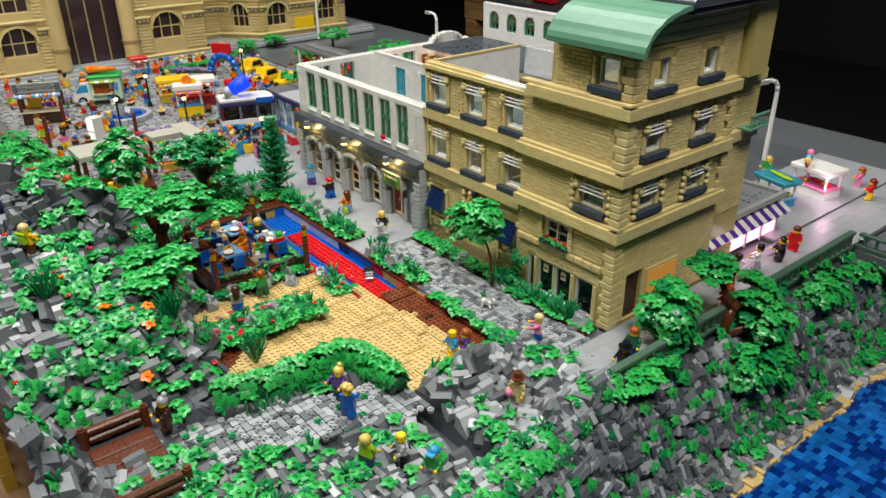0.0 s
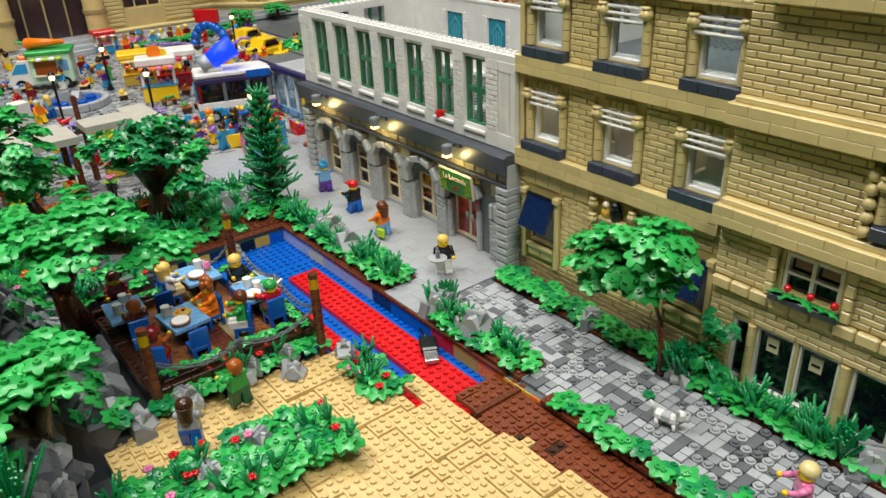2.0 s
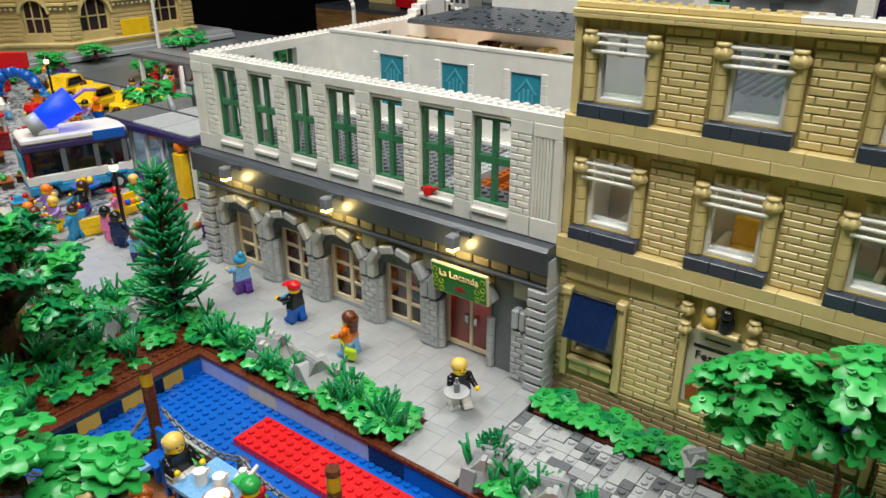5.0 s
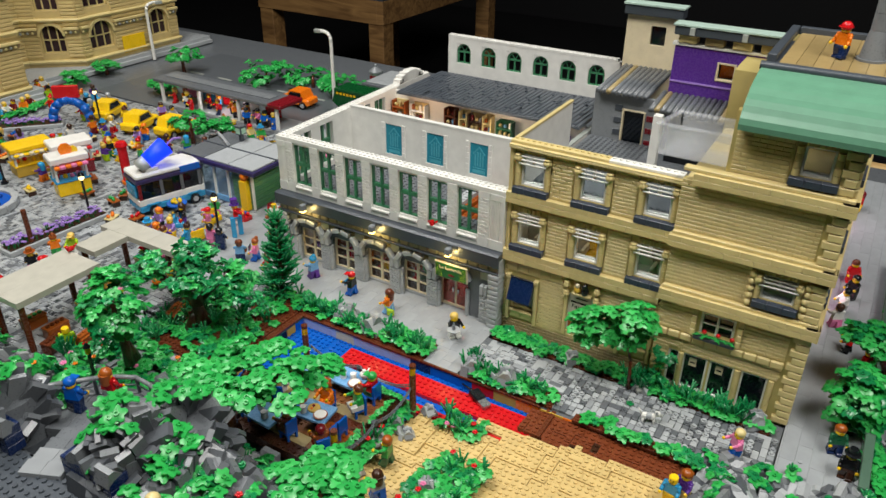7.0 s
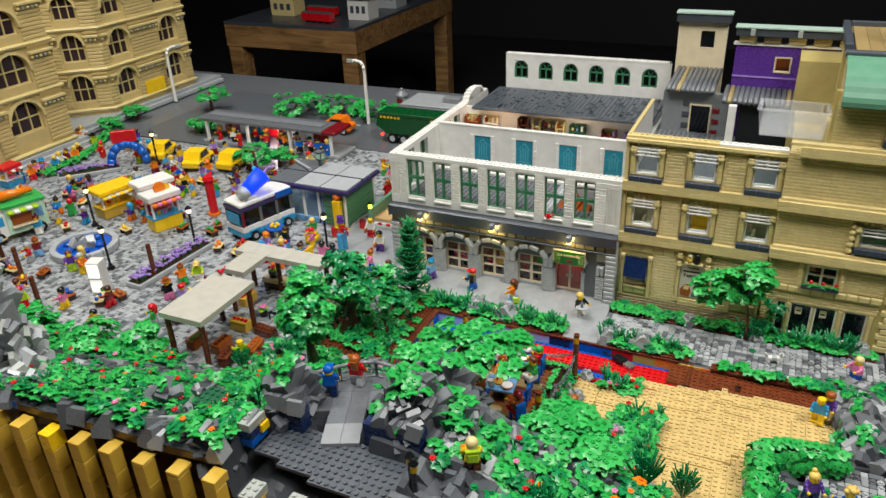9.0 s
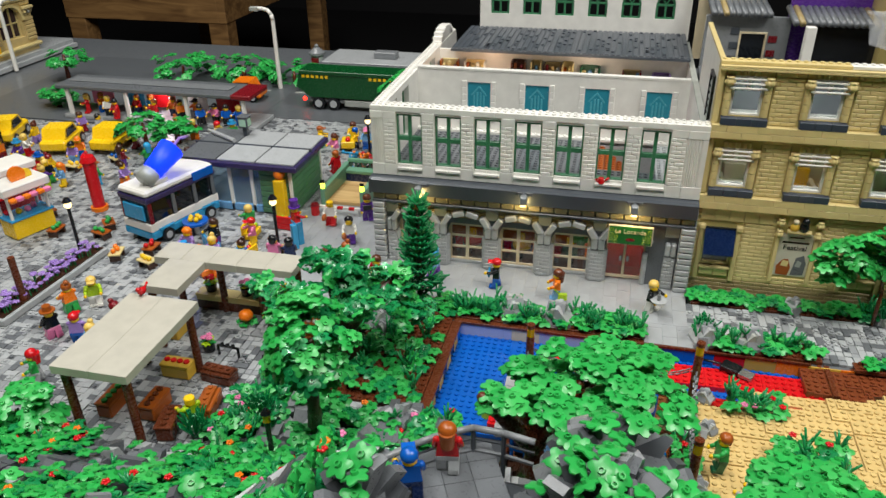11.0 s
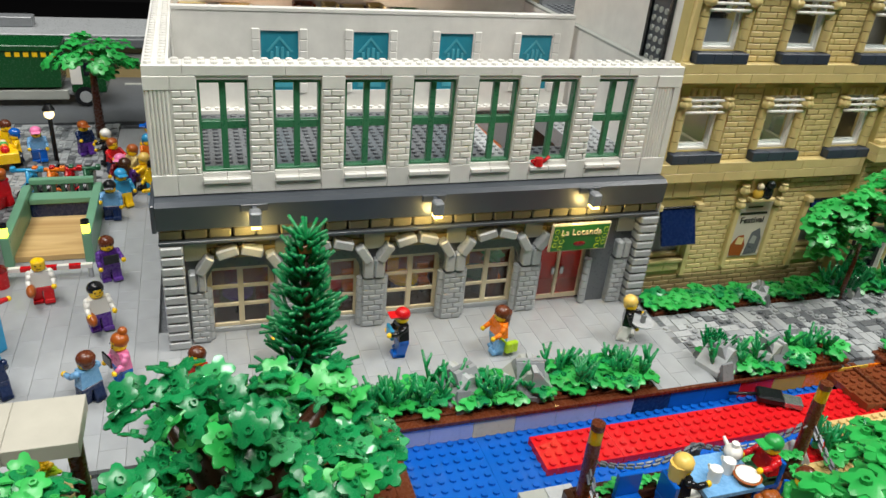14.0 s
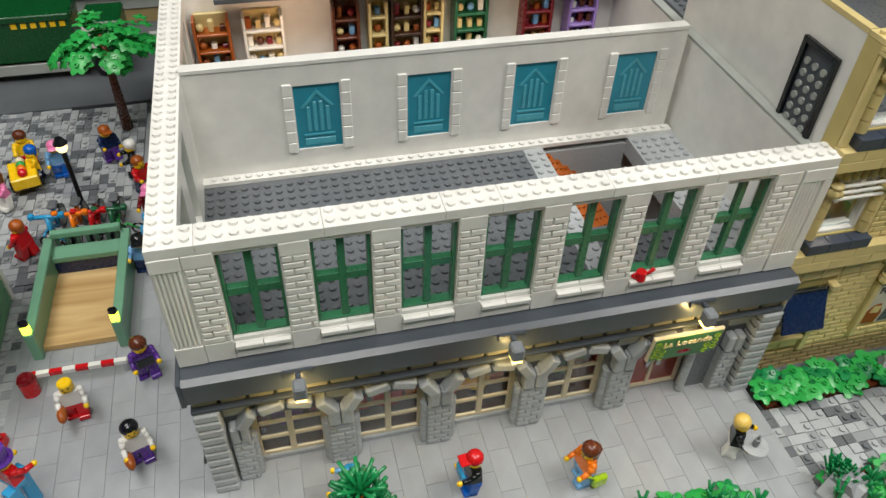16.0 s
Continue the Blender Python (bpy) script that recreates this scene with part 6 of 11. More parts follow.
def scatter_rocks():
    root = thing("rock_slope", (0, 0, 0), "steep slope of grey wedge bricks over the landscape", "rocks", kind="structure")
    rest, shared, n = Mesh(), {}, 0
    d = 0.0125
    for i in range(int(1.24 / d)):
        for j in range(int(1.45 / d)):
            x, y = -0.635 + i * d + rng.uniform(-.003, .003), -0.575 + j * d + rng.uniform(-.003, .003)
            if y > 0.86 or (x > -0.30 and y > -0.30) or rng.random() > rocky(x, y):
                continue
            if x > -0.07 and y > -0.496:
                continue
            mat = rng.choice((DGREY, DGREY, DGREYL, SLATEL, DGREY, SLATEL, LGREY) if x < -0.40 else (DGREY, LGREY, LGREY, SLATEL, DGREYL, DGREYL))
            big = rng.uniform(0.95, 1.5)
            m = Matrix.Translation((x, y, terrain(x, y) + 0.0005)) @ tilt_at(x, y) @ Euler((rng.uniform(-.14, .14), rng.uniform(-.14, .14), rng.choice((0, 0, 1.57, 3.14)) + rng.uniform(-.12, .12))).to_matrix().to_4x4() @ Matrix.Diagonal((big * rng.choice((1, 1, 0.6)), big, big * rng.uniform(0.7, 1.2), 1))
            if n < 300 and -0.30 < x < 0.10 and y < -0.30:
                if mat.name not in shared:
                    mm = Mesh()
                    mm.add(WEDGE_V, WEDGE_F, mat)
                    shared[mat.name] = mm.data("rock")
                o = part("rock", shared[mat.name], root)
                o.matrix_basis = m
                n += 1
            else:
                rest.put(WEDGE_V, WEDGE_F, mat, m)
    # the cliff face is set more closely, its shade put into a darker grey mix
    for k in range(1500):
        x, y = rng.uniform(-0.30, 0.60), rng.uniform(-0.572, -0.486)
        b = rng.uniform(0.7, 1.25)
        rest.put(WEDGE_V, WEDGE_F, rng.choice((DGREY, SLATEL, SLATEL, DGREYL, LGREY)), Matrix.Translation((x, y, terrain(x, y))) @ tilt_at(x, y) @ Euler((rng.uniform(-.3, .3), rng.uniform(-.3, .3), rng.choice((0, 1.57, 3.14, 4.71)) + rng.uniform(-.3, .3))).to_matrix().to_4x4() @ Matrix.Diagonal((b * 0.8, b, b * rng.uniform(0.8, 1.3), 1)))
    part("rock_field", rest, root, kind="stuff")


SLATEL = plastic("rock_grey_plastic", "54585D", 0.3, 0.16)
scatter_rocks()


def leaf_at(m, x, y, z, mat, tilt=0.35, s=1.0, base=None):
    mm = Matrix.Translation((x, y, z)) @ (base if base is not None else Matrix()) @ Euler((rng.uniform(-tilt, tilt), rng.uniform(-tilt, tilt), rng.random() * 6.28)).to_matrix().to_4x4() @ Matrix.Scale(s * 0.80, 4)
    m.put(LEAF_V, LEAF_F, mat, mm, LEAF_SMOOTH)


def grass_at(m, x, y, z, n, h, mat, spread=0.5):
    """A stalk piece: a short thick stem that forks into a few stiff blades."""
    m.cyl((x, y, z), 0.0030, 0.0040, mat, 7)
    for k in range(max(3, n // 2 + 1)):
        a, t = rng.random() * 6.28, rng.uniform(0.15, spread + 0.15)
        hh = h * rng.uniform(0.55, 1.0)
        p = Vector((x, y, z + 0.003))
        q = p + Vector((math.cos(a) * t, math.sin(a) * t, 1)).normalized() * hh
        m.rod(p, q, 0.0016, mat, 6, 0.0010)
        if hh > 0.012 and rng.random() < 0.7:
            mid = p.lerp(q, 0.5)
            b = a + rng.choice((-1.2, 1.2))
            m.rod(mid, mid + Vector((math.cos(b) * 0.6, math.sin(b) * 0.6, 0.8)).normalized() * hh * 0.42, 0.0014, mat, 6, 0.0009)


def flower_at(m, x, y, z, mat):
    for k in range(5):
        m.ball((x + 0.0022 * math.cos(k * 1.257), y + 0.0022 * math.sin(k * 1.257), z), 0.0017, mat, 6, 4, (1, 1, 0.7))
    m.ball((x, y, z + 0.0008), 0.0014, mat, 6, 4)


def scatter_plants():
    lf, gr, fl = Mesh(), Mesh(), Mesh()
    mats = (GREEN, GREEN, LEAF2, LEAF3)
    d = 0.0135
    for i in range(int(1.16 / d)):
        for j in range(int(1.42 / d)):
            x, y = -0.63 + i * d + rng.uniform(-.005, .005), -0.565 + j * d + rng.uniform(-.005, .005)
            if flat(x, y) or y > 0.84 or (x > -0.29 and y > -0.30):
                continue
            if (-0.66 < x < -0.50 and 0.055 < y < 0.238) or (-0.56 < x < -0.44 and 0.12 < y < 0.215):
                continue
            if abs(y + 0.30 + 0.30 * (x + 0.40) - (0.03 if x < -0.5 else 0)) < 0.040 and -0.62 < x < -0.26 and y < -0.2:
                if rng.random() < 0.04:
                    leaf_at(lf, x, y, 0.008, LEAF2, 0.2, 0.6)
                continue
            patch = noise.noise((x * 14, y * 14, 5))
            if y > 0.24:
                dens = 0.88 if noise.noise((x * 13, y * 13, 2)) < 0.16 and not (y > 0.62 and x < -0.5) else 0.12
            elif y < -0.47:
                dens = 0.50 + patch * 0.7
            elif x < -0.38:
                dens = 0.40 + patch * 0.8
            else:
                dens = 0.22 + patch * 0.5
            if rng.random() < dens:
                z = terrain(x, y) + 0.009
                for k in range(3 if dens > 0.5 else 2):
                    leaf_at(lf, x + rng.uniform(-.008, .008), y + rng.uniform(-.008, .008), z + k * 0.003, rng.choice(mats), 0.4, rng.choice((1, 1, 0.85)), tilt_at(x, y))
                r = rng.random()
                if r < 0.13 and y > -0.2:
                    flower_at(fl, x, y, z + 0.008, rng.choice((RED, RED, RED, PINK, ORANGE)))
                elif r < 0.24:
                    grass_at(gr, x, y, z - 0.004, 5, 0.020, LEAF2)
    for k in range(420):
        x, y = rng.uniform(-0.63, 0.10), rng.uniform(-0.54, 0.60)
        if flat(x, y) or (x > -0.29 and y > -0.30) or (-0.62 < x < -0.44 and 0.02 < y < 0.225) or (-0.61 < x < -0.51 and -0.335 < y < -0.195):
            continue
        z = terrain(x, y) + 0.006
        lf.cyl((x, y, z), 0.0042, 0.0030, LEAF2, 9).cyl((x, y, z + 0.003), 0.0026, 0.0017, LEAF2, 8)
    r = thing("hill_plants", (0, 0, 0), "green leaf pieces and flowers over the rocky landscape", "plants", kind="stuff")
    part("leaves", lf, r, kind="stuff")
    part("grass", gr, r, kind="stuff")
    part("flowers", fl, r, kind="stuff")


scatter_plants()


def bed(name, label, rect, base_z, leaves, grass, flowers, soil=True, top=None, tall=0.026):
    x0, x1, y0, y1 = rect
    r = thing(name, ((x0 + x1) / 2, (y0 + y1) / 2, base_z), label, "plant bed")
    c = r.matrix_world.translation
    if soil:
        part("soil", Mesh().box((x0 - c.x, y0 - c.y, -0.003), (x1 - c.x, y1 - c.y, 0.0012), BROWN, c=0.0003).studs(x0 - c.x, x1 - c.x, y0 - c.y, y1 - c.y, 0.0012, BROWN), r, "brown studded soil plate")
    lf, gr = Mesh(), Mesh()
    for _ in range(int(leaves * 1.5)):
        leaf_at(lf, rng.uniform(x0, x1) - c.x, rng.uniform(y0, y1) - c.y, 0.0035 + rng.random() * 0.006, rng.choice((GREEN, GREEN, LEAF3, LEAF2)), 0.3, rng.choice((1, 0.9)))
    for _ in range(grass):
        grass_at(gr, rng.uniform(x0 + .004, x1 - .004) - c.x, rng.uniform(y0, y1) - c.y, 0.001, 7, tall, LEAF2)
    for _ in range(flowers):
        fl = Mesh()
        flower_at(fl, rng.uniform(x0, x1) - c.x, rng.uniform(y0, y1) - c.y, 0.014, rng.choice((RED, RED, PINK, RED)))
        part("flower", fl, r)
    part("leaves", lf, r, kind="stuff")
    if grass:
        part("grass", gr, r, kind="stuff")
    return r


bed("street_bed", "brown bed with green leaves and grass beside the channel", (-0.1205, -0.0862, 0.050, 0.262), 0.0, 96, 36, 0)
bed("street_bed", "brown bed with leaves round the fir tree", (-0.285, -0.0862, 0.2628, 0.398), 0.0, 150, 34, 0)
bed("house_bed", "row of green leaves along the tan house", (-0.031, -0.008, -0.372, -0.006), -0.001, 135, 0, 0)
bed("house_bed", "tall grass and leaves before the shop doors", (-0.036, -0.014, -0.345, -0.195), -0.001, 12, 26, 0, soil=False, tall=0.028)
bed("lane_bed", "small leaves along the earth strip", (-0.129, -0.115, -0.312, -0.165), -0.001, 24, 0, 0)
bed("lane_bed", "leaves and grass with rocks at the lane's edge", (-0.122, -0.092, -0.135, -0.008), -0.001, 44, 10, 0)
bed("flower_bed", "leaves with red and pink flowers before the terrace", (-0.428, -0.262, -0.122, -0.060), 0.003, 135, 14, 20, soil=False)
bed("flower_bed", "leaves and red flowers on the sand", (-0.222, -0.188, -0.085, -0.030), -0.006, 12, 6, 4, soil=False)
bed("market_garden", "dense green leaves round the market trees", (-0.40, -0.135, 0.385, 0.424), -0.004, 80, 26, 0)
bed("terrace_garden", "green leaves beside the terrace trees", (-0.37, -0.29, 0.22, 0.31), -0.004, 60, 10, 3)
bed("channel_garden", "leaves along the terrace edge", (-0.355, -0.215, 0.004, 0.022), 0.0, 34, 3, 4, soil=False)


def _slope(m):
    # steep roof-shaped brick, its high side at x = 0
    m.extrude([(0, -0.002), (0.0105, -0.002), (0.0105, 0.0022), (0.0020, 0.0172), (0, 0.0172)], -0.0062, 0.0062, None, Frame((0, 0, 0), (1, 0, 0), (0, 0, 1)), 2)


SLOPE_V, SLOPE_F = template(_slope)


def boulder(x, y, z, s, label="grey rock of steep wedge bricks among leaves"):
    """A small peak: steep wedges leaning on one another, lower ones at its foot."""
    r = thing("garden_rock", (x, y, z), label, "rock", "garden rocks")
    a0 = rng.random() * 6.28
    for k in range(4):
        a = a0 + k * math.pi / 2
        m = Mesh().put(SLOPE_V, SLOPE_F, (LGREY, COBG, LGREYW, DGREYL)[k], Matrix.Translation((0.0004 * k * s, 0, 0.0015)) @ Euler((0, rng.uniform(-0.06, 0.06), a)).to_matrix().to_4x4() @ Matrix.Diagonal((s * 1.2, s * (1.1 if k % 2 else 1.3), s * (0.82, 0.88, 0.74, 0.86)[k], 1)))
        part("wedge", m, r)
    for k in range(2):
        a = a0 + 0.8 + k * 2.6
        m = Mesh().put(SLOPE_V, SLOPE_F, (DGREYL, LGREY)[k], Matrix.Translation((0.010 * math.cos(a) * s, 0.010 * math.sin(a) * s, -0.001)) @ Euler((rng.uniform(-.15, .15), rng.uniform(-.1, .2), a + 0.5)).to_matrix().to_4x4() @ Matrix.Scale(0.62 * s, 4))
        part("wedge", m, r)


for x, y, s in ((-0.099, 0.196, 1.4), (-0.103, 0.146, 1.5), (-0.106, -0.018, 1.3), (-0.106, -0.064, 1.3), (-0.124, 0.335, 1.3), (-0.150, 0.345, 1.2), (-0.022, -0.12, 0.9), (-0.026, -0.215, 1.0), (-0.020, -0.352, 1.1), (-0.17, 0.33, 1.0), (-0.315, -0.075, 1.0), (-0.355, -0.085, 1.0), (-0.28, 0.012, 0.8), (-0.25, 0.008, 0.8), (-0.335, 0.008, 0.9)):
    boulder(x, y, 0.0, s)
for x, y, k in ((-0.338, -0.078, 0.8), (-0.288, -0.088, 0.8), (-0.404, -0.088, 0.9), (-0.368, 0.008, 0.8), (-0.252, -0.010, 0.7), (-0.205, -0.010, 0.7)):
    boulder(x, y, -0.004, k)


def leaf_one(x, y, z):
    m = Mesh()
    leaf_at(m, x, y, z, ORANGE, 0.4, 0.9)
    return m


sp = thing("slope_plants", (-0.50, -0.14, 0.08), "dense leaves with orange blossoms on the rocky slope", "plants")
lf, fl = Mesh(), Mesh()
for k in range(58):
    x, y = rng.uniform(-0.56, -0.455), rng.uniform(-0.20, -0.075)
    leaf_at(lf, x + 0.50, y + 0.14, terrain(x, y) + rng.uniform(0.008, 0.020) - 0.08, rng.choice((GREEN, GREEN, LEAF2, LEAF3)), 0.4, 1.0)
part("leaves", lf, sp, kind="stuff")
for x, y in ((-0.484, -0.130), (-0.492, -0.152), (-0.514, -0.186), (-0.524, -0.112)):
    part("blossom", leaf_one(x + 0.50, y + 0.14, terrain(x, y) + 0.022 - 0.08), sp, "orange blossom")

# ---- trees, hedge, bridge, terrace ----
def crown(m, c, r, n, mats, tilt=0.45, s=1.0, shell=0.50):
    """Fans of three to five overlapping leaf pieces round the shell of an ellipsoid, with gaps between the fans."""
    left, k = int(n * 1.45), 0.50 if r[2] > 0.018 else 0.12
    while left > 0:
        while True:
            p = Vector((rng.uniform(-1, 1), rng.uniform(-1, 1), rng.uniform(-1, 1)))
            if shell < p.length < 1:
                break
        nrm = Vector((p.x * k, p.y * k, 0.6 + max(p.z, -0.2))).normalized().to_track_quat("Z", "Y").to_matrix().to_4x4()
        mat, a0, fan = rng.choice(mats), rng.random() * 6.28, rng.choice((2, 3, 3, 4, 5))
        for i in range(min(fan, left)):
            a, d = a0 + i * 2.1 + rng.uniform(-0.4, 0.4), 0.0075 * s * (0.5 + 0.5 * rng.random())
            leaf_at(m, c[0] + p.x * r[0] + d * math.cos(a), c[1] + p.y * r[1] + d * math.sin(a), c[2] + p.z * r[2] - 0.0022 * i, mat if rng.random() < 0.7 else rng.choice(mats), tilt * (1.0 if tilt > 0.6 else 0.5), s * rng.uniform(0.88, 1.08), nrm)
        left -= fan


def limb(m, pts, r0, r1, mat, n=8):
    k = len(pts) - 1
    for i in range(k):
        a, b = r0 + (r1 - r0) * i / k, r0 + (r1 - r0) * (i + 1) / k
        m.rod(pts[i], pts[i + 1], a, mat, n, b)
        m.ball(pts[i + 1], b, mat, n, 5)


def tree(name, at, label, blobs, trunk, mats, rt=0.006, group="", s=1.0, tilt=0.45, bark=None):
    """blobs: (centre, radii, leaves) relative to the base; trunk: list of paths."""
    r = thing(name, at, label, "tree", group)
    t = Mesh()
    for path in trunk:
        limb(t, path, rt, rt * 0.45, bark or BROWN)
    part("trunk", t, r)
    c = Mesh()
    for cen, rad, n in blobs:
        crown(c, cen, rad, n, mats, tilt, s)
    part("crown", c, r)
    return r


LEAFY = (GREEN, GREEN, LEAF3)
DARKLEAF = (LEAF2, LEAF2, GREEN)
tree("street_tree", (-0.036, -0.203, -0.001), "slender young tree with bright green leaves by the tan house", [((-0.014, 0.058, 0.086), (0.020, 0.022, 0.020), 30), ((-0.016, 0.036, 0.100), (0.022, 0.022, 0.023), 40), ((-0.012, 0.010, 0.094), (0.018, 0.020, 0.019), 30), ((-0.016, 0.000, 0.120), (0.017, 0.019, 0.019), 32), ((-0.012, -0.012, 0.108), (0.012, 0.010, 0.019), 12)], [[(0, 0, 0), (-0.003, 0.002, 0.045), (-0.010, 0.012, 0.086)], [(-0.008, 0.010, 0.078), (-0.016, 0.055, 0.092)], [(-0.008, 0.010, 0.078), (-0.014, 0.002, 0.118)]], LEAFY, 0.0026)


def fir(at, h):
    r = thing("fir_tree", at, "dark green fir tree of spiky rods beside the pavement", "tree")
    part("trunk", Mesh().rod((0, 0, 0), (0, 0, h * 0.97), 0.0040, DBROWN, 8, 0.002), r)
    z, k = 0.016, 0
    while z < h:
        t = (z - 0.016) / (h - 0.016)
        ln = 0.027 * (1 - t) ** 0.7 + 0.010
        m = Mesh()
        for a in range(9):
            a = a * 0.698 + k * 0.37 + rng.uniform(-.3, .3)
            up = rng.uniform(-0.1, 1.0) + t * 0.8
            p = Vector((0.003 * math.cos(a), 0.003 * math.sin(a), z + rng.uniform(-.002, .002)))
            d = Vector((math.cos(a), math.sin(a), up)).normalized()
            q = p + d * ln * rng.uniform(0.65, 1.15)
            mt = FIRG if rng.random() < 0.6 else LEAF2
            m.rod(p, q, 0.0015, mt, 6, 0.0012)
            for s in (-1, 1):
                e = p.lerp(q, rng.uniform(0.35, 0.6))
                m.rod(e, e + (Matrix.Rotation(s * 0.75, 3, "Z") @ d) * ln * 0.45, 0.0012, mt, 6, 0.0010)
        part("branch", m, r, "whorl of green spiky rods")
        z += 0.0072
        k += 1
    m = Mesh().rod((0, 0, h - 0.012), (0, 0, h + 0.016), 0.0013, LEAF2, 6, 0.0011)
    for a in range(9):
        m.rod((0, 0, h), Vector((math.cos(a * 0.7) * 0.013, math.sin(a * 0.7) * 0.013, h + 0.010 + 0.003 * (a % 2))), 0.0013, LEAF2, 6, 0.0010)
    part("branch", m, r)
    part("top_brick", Mesh().box((-0.004, -0.004, h - 0.006), (0.004, 0.004, h - 0.001), DORANGE, c=0.0005), r)


FIRG = plastic("fir_green_plastic", "118048", 0.26, 0.25)
fir((-0.108, 0.306, 0.001), 0.134)
for x, y, q in ((-0.1065, -0.2053, 1.15), (-0.0645, -0.2143, 0.6), (-0.0964, -0.3143, 0.6)):
    lp = thing("lone_leaf", (x, y, -0.0016), "single green leaf piece on the cobbled lane", "plant", "lone leaves")
    m = Mesh()
    leaf_at(m, 0, 0, 0.0028, GREEN if q > 1 else LEAF2, 0.15, q)
    part("leaf", m, lp)
tree("wall_ivy", (-0.018, -0.231, -0.001), "dark green climbing ivy beside the shop windows", [((0, 0, 0.030), (0.008, 0.010, 0.022), 14), ((0.001, -0.006, 0.054), (0.008, 0.013, 0.008), 9)], [[(0, 0, 0), (0.002, -0.002, 0.05)]], DARKLEAF, 0.0016, s=0.8, tilt=0.7)

tree("market_tree", (-0.228, 0.352, 0.0), "large tree with a forked brown trunk and leafy clumps", [((0.004, 0.0, 0.116), (0.026, 0.026, 0.018), 40), ((-0.030, -0.040, 0.100), (0.024, 0.024, 0.017), 36), ((0.036, 0.030, 0.100), (0.024, 0.026, 0.017), 36), ((0.03, -0.038, 0.092), (0.022, 0.024, 0.015), 30), ((-0.030, 0.050, 0.094), (0.024, 0.022, 0.015), 30), ((0.0, 0.085, 0.082), (0.020, 0.020, 0.010), 20), ((0.02, -0.066, 0.062), (0.026, 0.018, 0.012), 24), ((-0.012, 0.015, 0.086), (0.03, 0.03, 0.012), 20), ((0.045, -0.005, 0.080), (0.02, 0.024, 0.010), 18)],
     [[(0, 0, 0), (0.002, 0, 0.05), (0, 0, 0.11)], [(0.002, 0, 0.045), (0.03, 0.03, 0.09)], [(0.002, 0, 0.045), (-0.03, -0.035, 0.095)], [(0.002, 0, 0.05), (0.028, -0.04, 0.09)], [(0.002, 0, 0.05), (-0.02, 0.05, 0.085)], [(0.015, 0, 0), (0.006, 0, 0.03)], [(-0.012, 0.008, 0), (-0.004, 0.003, 0.03)]], (LEAF2, LEAF2, LEAF2, LEAF2, GREEN, LEAF3, CLEARGREEN), 0.010, bark=DBROWN, s=0.92, tilt=0.75)
tree("market_tree", (-0.352, 0.340, 0.025), "rounded bright green tree with some glossy clear leaves", [((-0.012, -0.012, 0.105), (0.036, 0.034, 0.042), 150), ((0.010, 0.010, 0.070), (0.030, 0.030, 0.020), 50)],
     [[(0, 0, 0), (-0.004, -0.004, 0.05), (-0.01, -0.01, 0.10)], [(0.012, 0.004, 0), (0, 0, 0.04)]], LEAFY + LEAFY + (CLEARGREEN, LEAF2), 0.007, bark=DBROWN, s=0.92, tilt=0.5)
tree("terrace_tree", (-0.375, 0.140, 0.02), "broad flat-topped tree with a thick leaning trunk", [((0.005, -0.054, 0.112), (0.058, 0.054, 0.013), 70), ((0.026, 0.000, 0.100), (0.030, 0.028, 0.009), 24), ((-0.02, 0.014, 0.105), (0.036, 0.028, 0.010), 26), ((0.048, -0.075, 0.094), (0.032, 0.036, 0.009), 30), ((-0.045, -0.04, 0.118), (0.03, 0.04, 0.010), 26), ((0.03, -0.03, 0.122), (0.028, 0.03, 0.006), 16)],
     [[(0, 0, -0.01), (-0.004, 0, 0.045), (0.01, -0.03, 0.10)], [(-0.004, 0, 0.04), (0.035, 0.02, 0.09)], [(-0.004, 0, 0.045), (-0.02, 0.04, 0.10)], [(0.01, -0.03, 0.09), (0.04, -0.07, 0.09)], [(0.01, 0.008, -0.01), (0, 0, 0.04)]], (GREEN, GREEN, GREEN, LEAF3), 0.010, tilt=0.30, s=1.05)
tree("hill_tree", (-0.444, -0.050, 0.022), "flat-topped green tree with a dark forked trunk on rocks", [((-0.010, 0.0, 0.096), (0.034, 0.042, 0.010), 60), ((0.022, 0.004, 0.084), (0.026, 0.034, 0.009), 38), ((-0.026, -0.034, 0.090), (0.024, 0.024, 0.009), 24)],
     [[(0, 0, -0.02), (0.004, 0, 0.035), (-0.010, 0, 0.09)], [(0.004, 0, 0.035), (0.022, 0.006, 0.078)], [(0.004, 0, 0.04), (-0.022, -0.03, 0.084)], [(0.012, -0.006, -0.02), (0.003, 0, 0.02)]], (GREEN, GREEN, LEAF3), 0.010, tilt=0.25, bark=DBROWN, s=1.1)
